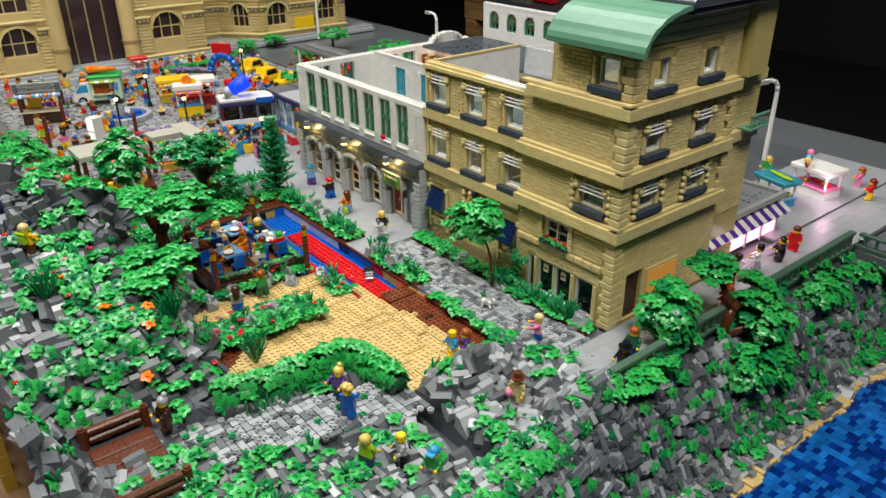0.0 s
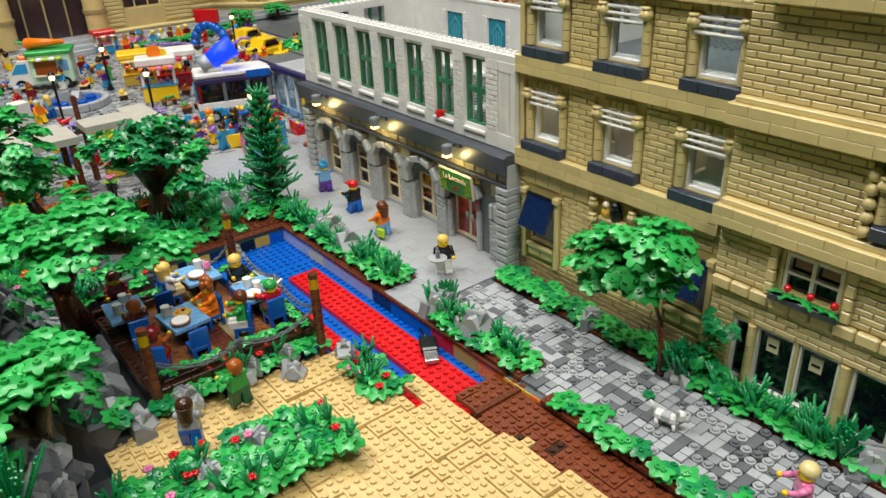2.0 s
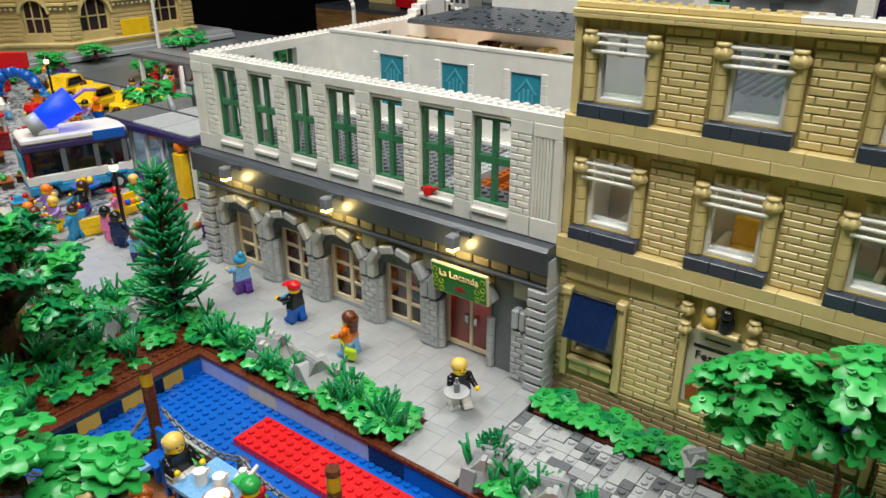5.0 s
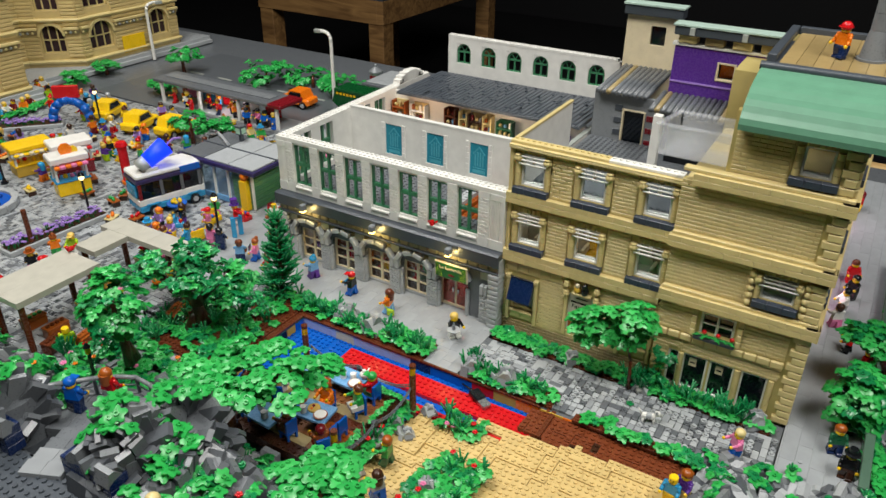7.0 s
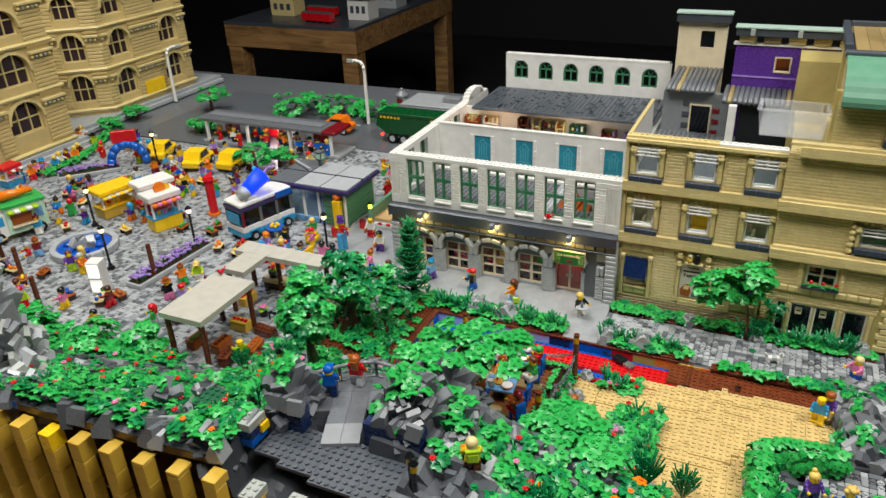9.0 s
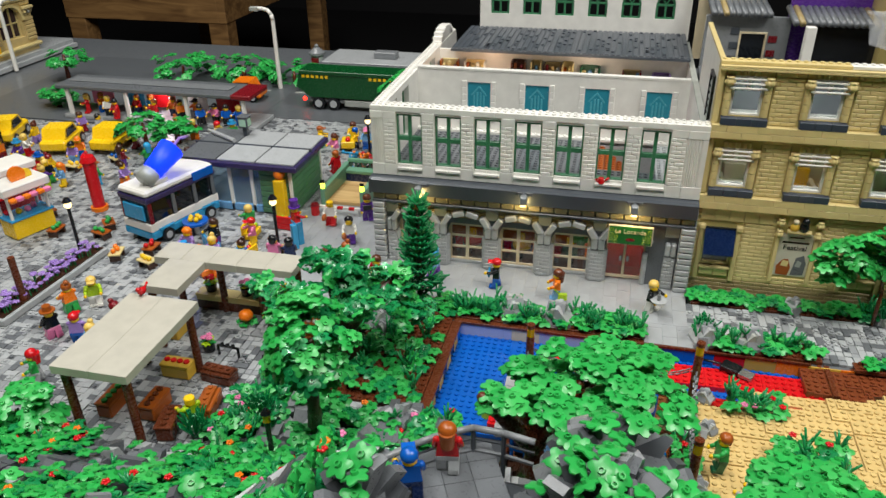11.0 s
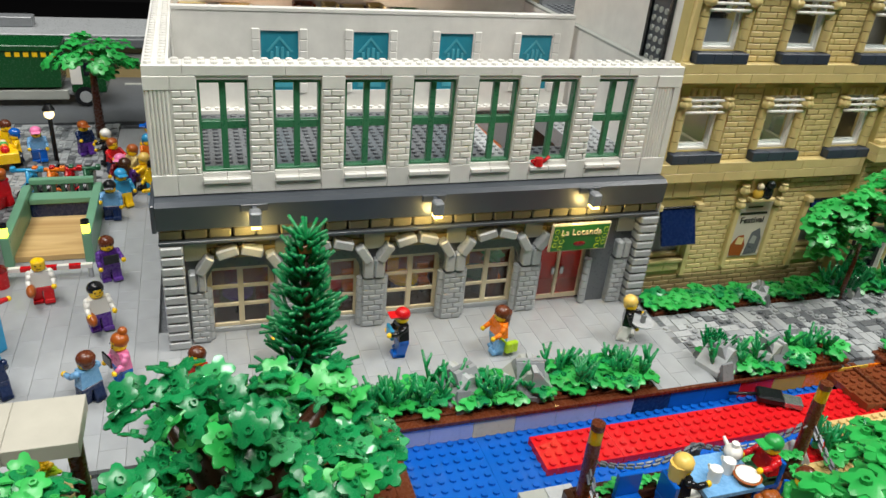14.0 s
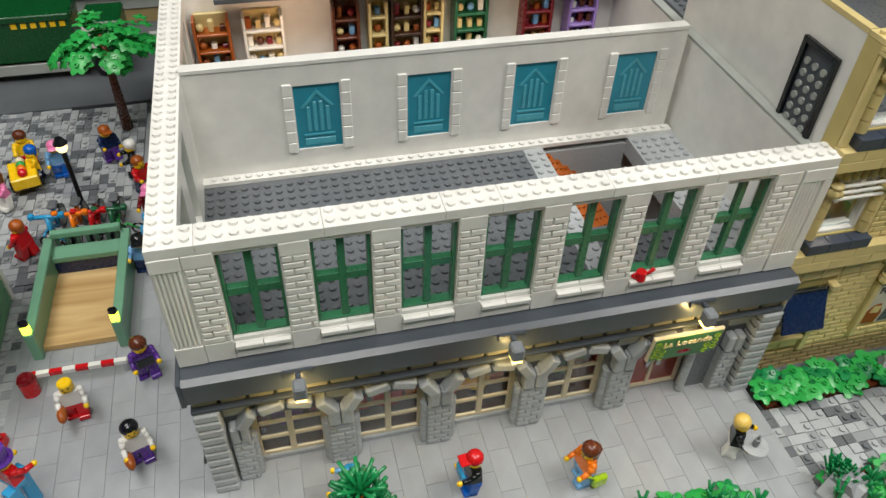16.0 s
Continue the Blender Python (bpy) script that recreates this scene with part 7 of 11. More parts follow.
# quay and cliff trees
tree("quay_tree", (0.022, -0.452, 0.0), "dense round tree with bright leaves at the quay rail", [((0, 0.0, 0.056), (0.034, 0.032, 0.040), 190)], [[(0, 0, 0), (0.002, 0, 0.06)]], LEAFY + (LEAF2,), 0.006, "trees on the quay", bark=DBROWN)
tree("quay_tree", (0.115, -0.476, 0.0), "twisted brown tree leaning out over the cliff", [((0.005, 0.030, 0.078), (0.034, 0.028, 0.016), 60), ((0.045, -0.010, 0.050), (0.032, 0.028, 0.018), 60), ((0.045, -0.035, 0.018), (0.040, 0.030, 0.026), 85), ((0.00, -0.05, -0.030), (0.038, 0.026, 0.030), 75), ((0.05, -0.06, -0.045), (0.03, 0.022, 0.026), 45)],
     [[(0, 0, -0.02), (0.006, -0.004, 0.03), (0.004, 0.02, 0.07)], [(0.006, -0.004, 0.03), (0.04, -0.01, 0.045)], [(0, 0, -0.01), (0.03, -0.03, 0.01)], [(0, 0, -0.02), (-0.01, -0.03, -0.03), (0.01, -0.05, -0.06)]], LEAFY + (LEAF2,), 0.008, "trees on the quay")
tree("cliff_bush", (0.34, -0.500, -0.03), "green leafy bush with small yellow flowers on the cliff", [((0, 0, 0.022), (0.06, 0.022, 0.020), 85)], [[(0, 0, -0.02), (0, 0, 0.02)]], LEAFY, 0.004, "bushes on the cliff")
tree("cliff_bush", (0.46, -0.500, -0.04), "green leafy bush on the cliff", [((0, 0, 0.018), (0.045, 0.022, 0.022), 55)], [[(0, 0, -0.02), (0, 0, 0.02)]], LEAFY, 0.004, "bushes on the cliff")
tree("cliff_bush", (-0.07, -0.490, 0.002), "low spread of bright leaves at the cliff edge", [((0, 0, 0.016), (0.05, 0.014, 0.008), 34)], [[(0, 0, -0.01), (0, 0, 0.01)]], (GREEN, LEAF3), 0.003, "bushes on the cliff", tilt=0.25)
# far trees
for i, (x, y, h, r) in enumerate(((0.271, 0.905, 0.055, 0.045), (0.475, 1.243, 0.03, 0.035), (0.644, 1.345, 0.06, 0.045), (0.447, 0.474, 0.105, 0.050), (0.70, 1.08, 0.034, 0.085), (0.74, 0.95, 0.03, 0.075), (0.73, 0.82, 0.026, 0.07), (0.80, 0.72, 0.022, 0.05), (0.33, 0.88, 0.035, 0.03), (0.40, 1.50, 0.03, 0.03), (0.52, 1.52, 0.03, 0.03), (-0.43, 1.30, 0.115, 0.042))):
    tree("plaza_tree", (x, y, 0.0), "green leafy tree beyond the market plaza", [((0, 0, h), (r, r, r * 0.42), int(900 * r) + 10), ((r * 0.5, -r * 0.4, h * 0.75), (r * 0.6, r * 0.6, r * 0.3), int(380 * r))], [[(0, 0, 0), (0, 0, h)]], LEAFY, 0.006, "trees round the plaza")
# left-hand bushes behind the market
for x, y, z, r in ((-0.445, 0.66, 0.03, 0.045), (-0.40, 0.60, 0.02, 0.035), (-0.44, 0.80, 0.02, 0.050)):
    tree("hill_bush", (x, y, z - 0.01), "leafy green bush at the market's edge", [((0, 0, 0.03), (r, r, 0.028), int(1600 * r))], [[(0, 0, 0), (0, 0, 0.03)]], LEAFY, 0.004, "bushes beside the market")


def bushel(x, y, z, n, h, label, mat=None):
    r = thing("grass_tuft", (x, y, z), label, "plant", "grass tufts")
    m = Mesh()
    for k in range(n):
        a, t = rng.random() * 6.28, rng.uniform(0.05, 0.75)
        q = Vector((math.cos(a) * t, math.sin(a) * t, 1.2)).normalized() * h * rng.uniform(0.75, 1.0)
        m.rod((0, 0, 0), q, 0.0013, mat or FIRG, 5, 0.0008)
    part("tuft", m, r)


for x, y, z, h in ((-0.098, -0.016, 0.0, 0.032), (-0.030, -0.215, 0.0, 0.036), (-0.024, -0.338, 0.0, 0.034), (-0.385, -0.165, 0.004, 0.042), (-0.46, -0.13, 0.075, 0.045), (-0.53, 0.04, 0.135, 0.035), (-0.365, 0.455, 0.0, 0.034), (-0.330, 0.405, 0.0, 0.034), (-0.57, -0.06, 0.11, 0.04), (-0.60, 0.60, 0.07, 0.035)):
    bushel(x, y, z - 0.003, 60, h, "tuft of dark green plastic grass blades")


def hedge():
    r = thing("hedge", (-0.33, -0.22, 0.0), "clipped angled hedge of bright green leaf pieces", "hedge")
    pts = [(-0.458, -0.222), (-0.412, -0.236), (-0.355, -0.243), (-0.308, -0.236), (-0.292, -0.268), (-0.290, -0.328)]
    m = Mesh()
    core = Mesh()
    for (x0, y0), (x1, y1) in zip(pts, pts[1:]):
        n = int(math.hypot(x1 - x0, y1 - y0) / 0.0042)
        core.rod((x0 + 0.33, y0 + 0.22, 0.016), (x1 + 0.33, y1 + 0.22, 0.016), 0.012, DGREEN, 6)
        for k in range(n):
            t = k / n
            x, y = x0 + (x1 - x0) * t + 0.33, y0 + (y1 - y0) * t + 0.22
            for ang, zz in ((-1.2, 0.007), (-1.2, 0.018), (-1.1, 0.028), (1.2, 0.007), (1.2, 0.018), (1.1, 0.028), (0.2, 0.037), (-0.3, 0.037)):
                if rng.random() < 0.75:
                    d = Vector((-(y1 - y0), x1 - x0, 0)).normalized()
                    nv = (d * math.sin(ang) + Vector((0, 0, math.cos(ang)))).normalized()
                    off = d * (0.012 * math.sin(ang)) + Vector((rng.uniform(-.003, .003), rng.uniform(-.003, .003), rng.uniform(-.004, .004)))
                    leaf_at(m, x + off.x, y + off.y, zz + off.z, rng.choice((GREEN, GREEN, LEAF3)), 0.25, 0.92, nv.to_track_quat("Z", "Y").to_matrix().to_4x4())
    part("hedge_core", core, r)
    part("leaves", m, r, kind="stuff")
    st = Mesh()
    for k in range(44):
        t = rng.random()
        x = -0.44 + 0.17 * t + 0.33
        y = -0.258 + rng.uniform(-.006, .004) + 0.22
        st.rod((x, y, 0.0), (x + rng.uniform(-.003, .003), y + rng.uniform(-.003, .003), rng.uniform(0.014, 0.026)), 0.0012, LEAF2, 5)
    part("stem_field", st, r, kind="stuff")


hedge()


def bridge():
    r = thing("footbridge", (-0.560, -0.265, 0.006), "small brown plank footbridge with log rails", "bridge")
    for i in range(5):
        part("plank", Mesh().box((-0.031, -0.0495 + i * 0.0200, 0.004), (0.031, -0.0310 + i * 0.0200, 0.0090), BROWN, c=0.0010), r)
    for s in (-1, 1):
        for z in (0.010, 0.0205):
            part("rail", Mesh().box((-0.027, s * 0.0585 - 0.004, z), (0.027, s * 0.0585 + 0.004, z + 0.0075), BROWN, c=0.0018), r)
        for x in (-0.031, 0.031):
            part("post", Mesh().cyl((x, s * 0.0585, -0.004), 0.0046, 0.033, BROWN, 10), r)
            part("post_cap", Mesh().cyl((x, s * 0.0585, 0.0292), 0.0028, 0.0018, BROWN, 8), r)
        part("bearer", Mesh().box((s * 0.024 - 0.004, -0.054, -0.004), (s * 0.024 + 0.004, 0.054, 0.0038), DBROWN, c=0.0008), r)


bridge()


DECKB = plastic("medium_brown_plastic", "84532F", 0.28, 0.12)


def terrace():
    r = thing("terrace", (-0.285, 0.100, -0.002), "wooden restaurant terrace of mixed brown plates", "terrace", kind="structure")
    rows = (DBROWN, DTAN, DECKB, DORANGE, BROWN, DTAN, DECKB, BROWN, DORANGE)
    x, k = -0.070, 0
    while x < 0.0685:
        y = -0.078
        while y < 0.0655:
            d = min(rng.choice((2, 3, 4, 6)) * S, 0.066 - y)
            m = Mesh().box((x, y + 0.0001, 0), (x + 2 * S - 0.0002, y + d - 0.0001, 0.0120 + rng.choice((0, 0, 0.0008))), rng.choice((rows[k], rows[k], DECKB)), c=0.0002)
            if rng.random() < 0.6:
                m.studs(x, x + 2 * S, y, y + int(d / S) * S, 0.0122, m.mats[0])
            part("deck_plate", m, r)
            y += d
        x += 2 * S
        k += 1
    for i in range(9):
        part("edge_brick", Mesh().box((-0.0705 + i * 0.0158, -0.0835, 0), (-0.0552 + i * 0.0158, -0.0785, 0.0170), DBROWN, c=0.0006), r)
        part("edge_brick", Mesh().box((0.0695, -0.078 + i * 0.0160, 0), (0.0735, -0.0622 + i * 0.0160, 0.0165), DBROWN, c=0.0006), r)
        part("edge_brick", Mesh().box((-0.0705 + i * 0.0158, 0.0662, -0.0049), (-0.0552 + i * 0.0158, 0.0712, 0.0185), (DBROWN, BROWN)[i % 2], c=0.0006), r)
    return r


terrace()


def mooring_post(x, y, z, h):
    r = thing("terrace_post", (x, y, z), "brown round terrace post with a clear yellow lantern ring", "post", "posts round the terrace")
    k, zz = 0, 0.0
    while zz < h - 0.016:
        part("log", Mesh().cyl((0, 0, zz), 0.0040, 0.0092, BROWN, 12), r)
        zz += 0.0096
    part("lantern_ring", Mesh().cyl((0, 0, zz), 0.0038, 0.0092, CLEARY, 12), r, "clear yellow ring")
    part("cap", Mesh().cyl((0, 0, zz + 0.0094), 0.0040, 0.0040, BROWN, 12), r)


CLEARY = plastic("clear_yellow_plastic", "E0B810", 0.08, 0.05, 0.0, trans=0.45)
for x, y in ((-0.218, 0.004), (-0.222, 0.163), (-0.352, 0.014)):
    mooring_post(x, y, -0.018, 0.092)


def chain(pts, label="dark grey sagging chain round the terrace"):
    r = thing("terrace_chain", pts[0], label, "chain", "chains round the terrace")
    o = Vector(pts[0])
    k = 0
    for a, b in zip(pts, pts[1:]):
        a, b = Vector(a) - o, Vector(b) - o
        n = int((b - a).length / 0.0032)
        for i in range(n):
            t, u = i / n, (i + 1.25) / n
            p, q = a.lerp(b, t), a.lerp(b, min(u, 1))
            p.z -= 0.010 * 4 * t * (1 - t)
            q.z -= 0.010 * 4 * min(u, 1) * (1 - min(u, 1))
            m = Mesh()
            off = Vector((0.0013, 0.0013, 0)) if i % 2 else Vector((0, 0, 0.0013))
            m.rod(p + off, q + off, 0.0008, DGREY, 5).rod(p - off, q - off, 0.0008, DGREY, 5)
            part("link", m, r)


chain([(-0.218, 0.159, 0.040), (-0.216, 0.085, 0.036), (-0.218, 0.008, 0.040)])
chain([(-0.224, 0.164, 0.042), (-0.262, 0.166, 0.034), (-0.300, 0.166, 0.042)])
chain([(-0.222, 0.004, 0.040), (-0.285, 0.010, 0.034), (-0.348, 0.014, 0.040)])
for x, y in ((-0.2145, 0.085), (-0.285, 0.012), (-0.262, 0.1685), (-0.300, 0.1685)):
    st = thing("chain_stand", (x, y, 0.0145), "dark grey small chain stand at the terrace edge", "stand", "chain stands")
    part("stem", Mesh().cyl((0, 0, 0), 0.0022, 0.014, SLATE, 8), st)
    part("head", Mesh().cyl((0, 0, 0.014), 0.0036, 0.005, SLATE, 10), st)


def planter(x, y, n, yaw):
    """A narrow brown trough with a row of small leaf pieces."""
    pt = thing("planter", pose(x, y, 0.0125, 0, 0, yaw), "narrow brown planter of small green leaves on the terrace edge", "planter", "planters on the terrace")
    h = n * 0.0026
    part("box", Mesh().box((-h, -0.004, 0), (h, 0.004, 0.006), DBROWN, c=0.0006), pt)
    for k in range(n):
        m = Mesh()
        leaf_at(m, -h + 0.0026 + k * 0.0052, rng.uniform(-.002, .002), 0.0085 + rng.uniform(0, .003), rng.choice((GREEN, LEAF3)), 0.35, 0.55)
        part("leaf", m, pt)


for x, y, n, yaw in ((-0.2235, 0.128, 10, 90), (-0.2235, 0.058, 10, 90), (-0.2235, 0.022, 4, 90), (-0.252, 0.1560, 8, 0), (-0.318, 0.1560, 8, 0), (-0.256, 0.0245, 9, 0), (-0.320, 0.0245, 9, 0)):
    planter(x, y, n, yaw)


def cafe_table(x, y, yaw, items):
    t = thing("cafe_table", pose(x, y, 0.0104, 0, 0, yaw), "light blue terrace table on a black leg", "table", "terrace tables")
    part("tabletop", Mesh().box((-0.0155, -0.0195, 0.0185), (0.0155, 0.0195, 0.0218), LBLUE, c=0.0003), t)
    part("leg", Mesh().cyl((0, 0, 0), 0.004, 0.0185, BLACK, 10), t)
    o = Matrix(t.matrix_world)
    for kind, dx, dy in items:
        p = o @ Vector((dx, dy, 0.0219))
        if kind == "mug":
            g = thing("mug", p, "white mug on a blue terrace table", "mug", "mugs")
            part("cup", Mesh().cyl((0, 0, 0), 0.0038, 0.0085, WHITE, 12), g)
            part("handle", Mesh().rod((0.0036, 0, 0.0065), (0.0066, 0, 0.0055), 0.0009, WHITE, 6).rod((0.0066, 0, 0.0055), (0.0036, 0, 0.0018), 0.0009, WHITE, 6), g)
        elif kind == "plate":
            g = thing("pie_dish", p, "round tan-rimmed dish of food on a table", "dish", "dishes")
            part("dish", Mesh().cyl((0, 0, 0), 0.0065, 0.0032, DORANGE, 14, 0.0085), g)
            part("filling", Mesh().cyl((0, 0, 0.0030), 0.0072, 0.0010, WHITE, 14), g)
        elif kind == "cake":
            g = thing("cupcake", p, "pink cupcake on a terrace table", "cupcake", "cupcakes")
            part("case", Mesh().cyl((0, 0, 0), 0.0028, 0.0035, CYELLOW, 10, 0.0034), g)
            part("icing", Mesh().cyl((0, 0, 0.0036), 0.0038, 0.0032, PINK, 10, 0.003).cyl((0, 0, 0.0068), 0.0024, 0.0017, PINK, 8), g)
        elif kind == "pot":
            g = thing("teapot", p, "white teapot on a terrace table", "teapot")
            part("body", Mesh().ball((0, 0, 0.005), 0.0058, WHITE, 12, 8, (1, 1, 0.8)), g)
            part("lid", Mesh().cyl((0, 0, 0.0092), 0.0024, 0.0025, WHITE, 10), g)
            part("spout", Mesh().rod((0.004, 0, 0.004), (0.0105, 0, 0.008), 0.0016, WHITE, 7, 0.001), g)
        elif kind == "pizza":
            g = thing("pizza", p, "round yellow pizza on a terrace table", "pizza")
            part("base", Mesh().cyl((0, 0, 0), 0.0075, 0.0018, CYELLOW, 14), g)
            part("topping", Mesh().cyl((0.002, 0.002, 0.0018), 0.0018, 0.0008, DRED, 8).cyl((-0.003, 0.001, 0.0018), 0.0018, 0.0008, ORANGE, 8), g)


cafe_table(-0.236, 0.082, 0, (("mug", -0.004, 0.008), ("mug", 0.0, -0.004), ("pot", 0.009, -0.014), ("plate", -0.008, -0.012)))
cafe_table(-0.264, 0.146, 0, (("mug", 0.004, 0.008), ("cake", 0.009, -0.002), ("plate", -0.004, -0.008)))
cafe_table(-0.304, 0.080, 6, (("pizza", 0.002, 0.004), ("mug", -0.008, 0.012), ("plate", -0.006, -0.010)))
cafe_table(-0.337, 0.126, -4, (("mug", 0.002, 0.010), ("mug", -0.006, -0.004)))


def chair(x, y, yaw):
    c = thing("cafe_chair", pose(x, y, 0.0104, 0, 0, yaw), "bright blue brick-built terrace chair", "chair", "terrace chairs")
    part("seat", Mesh().box((-0.0078, -0.0078, 0.009), (0.0078, 0.0078, 0.0122), BLUE, c=0.0003), c)
    part("backrest", Mesh().box((-0.0078, -0.0078, 0.0123), (-0.0046, 0.0078, 0.028), BLUE, c=0.0005), c)
    for sx in (-1, 1):
        for sy in (-1, 1):
            part("leg", Mesh().box((min(sx * 0.0075, sx * 0.0045), min(sy * 0.0075, sy * 0.0045), 0), (max(sx * 0.0075, sx * 0.0045), max(sy * 0.0075, sy * 0.0045), 0.0089), BLUE, c=0.0003), c)


SEATS = ((-0.236, 0.050, 90), (-0.239, 0.113, -90), (-0.236, 0.140, 180), (-0.293, 0.143, 0), (-0.264, 0.050, 150), (-0.277, 0.086, 185), (-0.336, 0.095, 82), (-0.334, 0.156, -98), (-0.338, 0.045, 60), (-0.305, 0.048, 90), (-0.305, 0.113, -90))
for s in SEATS:
    chair(*s)

# ---- lookout and raw front edge ----
def rock_pile(name, at, label, heaps, group="rock bastions", core=None, leaves=8, size=1.0, mats=None):
    """Heaps of tilted wedge bricks: (x, y, radius x, radius y, height, count)."""
    r = thing(name, at, label, "rock", group)
    lf = Mesh()
    for x, y, rx, ry, h, n in heaps:
        part("rock_core", Mesh().extrude([(x + rx * 0.78 * math.cos(k * 0.7854), y + ry * 0.78 * math.sin(k * 0.7854)) for k in range(8)], -0.02, h * 0.62, core or DGREY), r)
        for k in range(n):
            a, q = rng.random() * 6.283, rng.random() ** 0.5
            px, py = x + rx * q * math.cos(a), y + ry * q * math.sin(a)
            pz = h * (1 - 0.75 * q ** 2.2) - 0.006
            lean = Vector((math.cos(a) * q * 1.1, math.sin(a) * q * 1.1, 1)).normalized().to_track_quat("Z", "Y").to_matrix().to_4x4()
            m = Mesh()
            m.put(WEDGE_V, WEDGE_F, rng.choice(mats or (DGREY, SLATEL, DGREY, DGREYL, SLATEL)), Matrix.Translation((px, py, pz)) @ lean @ Euler((rng.uniform(-.22, .22), rng.uniform(-.22, .22), rng.choice((0.5, 2.07, 3.64)) + rng.uniform(-.25, .25))).to_matrix().to_4x4() @ Matrix.Diagonal((size * rng.uniform(0.7, 1.0), size * rng.uniform(0.8, 1.2), size * rng.uniform(1.0, 1.9), 1)))
            part("rock", m, r)
        for k in range(leaves):
            a, q = rng.random() * 6.283, rng.uniform(0.2, 1.0)
            leaf_at(lf, x + rx * q * math.cos(a), y + ry * q * math.sin(a), h * (1.05 - 0.7 * q ** 2.2) + 0.006, GREEN, 0.5)
    if leaves:
        part("leaves", lf, r, kind="stuff")
    return r


def lookout():
    p = thing("lookout_platform", (-0.588, 0.150, 0.129), "dark grey studded platform on the hill's edge", "platform", kind="structure")
    for x0, x1, a, b in ((-0.048, 0.024, -0.092, -0.044), (-0.040, 0.024, -0.044, 0.004), (-0.032, 0.024, 0.004, 0.044), (-0.024, 0.024, 0.044, 0.076)):
        part("platform_plate", Mesh().box((x0, a, -0.0035), (x1, b - 0.0002, 0.0), SLATE, c=0.0002).studs(x0, x1, a, b, 0.0, SLATE), p)
    sup = thing("platform_support", (-0.588, 0.150, 0.05), "dark brick support wall under the platform", "wall", kind="structure")
    for k in range(4):
        part("support_brick", Mesh().box((-0.004, -0.072 + k * 0.036, 0), (0.028, -0.0365 + k * 0.036, 0.0752), (DBLUE, SLATEL, BLACK, SLATEL)[k], c=0.0004), sup)
    t = thing("lookout_terrace", pose(-0.576, 0.148, 0.119, 0, 0, 24), "light grey tiled ramp and lookout terrace", "terrace", kind="structure")
    for i in range(8):
        z = (0.0150, 0.0125, 0.0095, 0.0060, 0.0020, 0.0014, 0.0014, 0.0014)[i]
        for j in range(-1, 1) if i < 4 else range(-2, 2):
            part("paving_tile", Mesh().box((i * 0.0165, j * 0.0195 + 0.0001, z - 0.0200), (i * 0.0165 + 0.0163, j * 0.0195 + 0.0194, z), COBG if i < 2 else DGREY, c=0.0003), t)
    rail = thing("lookout_railing", (-0.455, 0.17, 0.111), "curved dark grey railing round the lookout", "railing")
    pts = [(-0.062, 0.080), (-0.040, 0.060), (-0.019, 0.040), (-0.006, 0.024), (0.004, 0.006), (0.003, -0.015), (-0.001, -0.036)]
    for (x0, y0), (x1, y1) in zip(pts, pts[1:]):
        part("post", Mesh().cyl((x0, y0, -0.010), 0.0018, 0.040, SLATE, 8), rail)
        part("top_rail", Mesh().rod((x0, y0, 0.0295), (x1, y1, 0.0295), 0.0024, DGREYL, 6), rail)
        part("middle_rail", Mesh().rod((x0, y0, 0.020), (x1, y1, 0.020), 0.0010, SLATE, 5), rail)
        part("lower_rail", Mesh().rod((x0, y0, 0.010), (x1, y1, 0.010), 0.0016, DGREY, 5), rail)
    for x, y, w, d, h in ((-0.566, 0.213, 0.016, 0.040, 0.030), (-0.556, 0.096, 0.018, 0.062, 0.032)):
        c = thing("blue_core", (x, y, 0.129), "dark blue brick core showing between the rocks", "bricks", "blue cores")
        for k in range(3):
            part("brick", Mesh().box((-w / 2, -d / 2, k * 0.0096), (w / 2, d / 2, (k + 1) * 0.0096 - 0.0003), DBLUE, c=0.0005), c)
        for k in range(int(d / 0.0125)):
            m = Mesh()
            m.put(WEDGE_V, WEDGE_F, rng.choice((DGREY, SLATEL, DGREYL)), Matrix.Translation((-0.002, -d / 2 + 0.007 + k * 0.0125, h + 0.002 + rng.uniform(-.003, .004))) @ Euler((rng.uniform(-.2, .2), rng.uniform(-.2, .2), rng.choice((0, 1.57, 3.14)) + rng.uniform(-.3, .3))).to_matrix().to_4x4())
            part("cap_rock", m, c)
    rock_pile("rock_bastion", (-0.540, 0.226, 0.118), "dark grey rock bastion of wedge bricks by the steps", [(-0.004, 0, 0.034, 0.022, 0.066, 34)], leaves=6)
    rock_pile("rock_bastion", (-0.512, 0.092, 0.113), "broad dark grey rock bastion with sprouting leaves", [(-0.012, 0.000, 0.040, 0.046, 0.078, 66), (0.035, -0.010, 0.042, 0.044, 0.064, 46), (-0.005, -0.055, 0.042, 0.032, 0.046, 34)], leaves=22)
    rock_pile("rock_outcrop", (-0.565, 0.400, 0.075), "grey rock outcrop with flowers in the meadow", [(0, 0, 0.026, 0.024, 0.062, 20), (0.03, -0.05, 0.02, 0.018, 0.052, 10)], "rock outcrops", leaves=2)
    rock_pile("rock_outcrop", (-0.333, 0.282, -0.003), "mid-grey rock outcrop beside the blue channel", [(-0.010, 0, 0.030, 0.022, 0.026, 16), (0.022, -0.004, 0.022, 0.018, 0.022, 10)], "rock outcrops", leaves=0, size=0.8, mats=(DGREYL, LGREY, DGREY, COBG))
    rock_pile("rock_outcrop", (-0.622, 0.268, 0.105), "dark grey rock block at the meadow's edge", [(0, 0, 0.015, 0.020, 0.050, 14)], "rock outcrops", leaves=0)
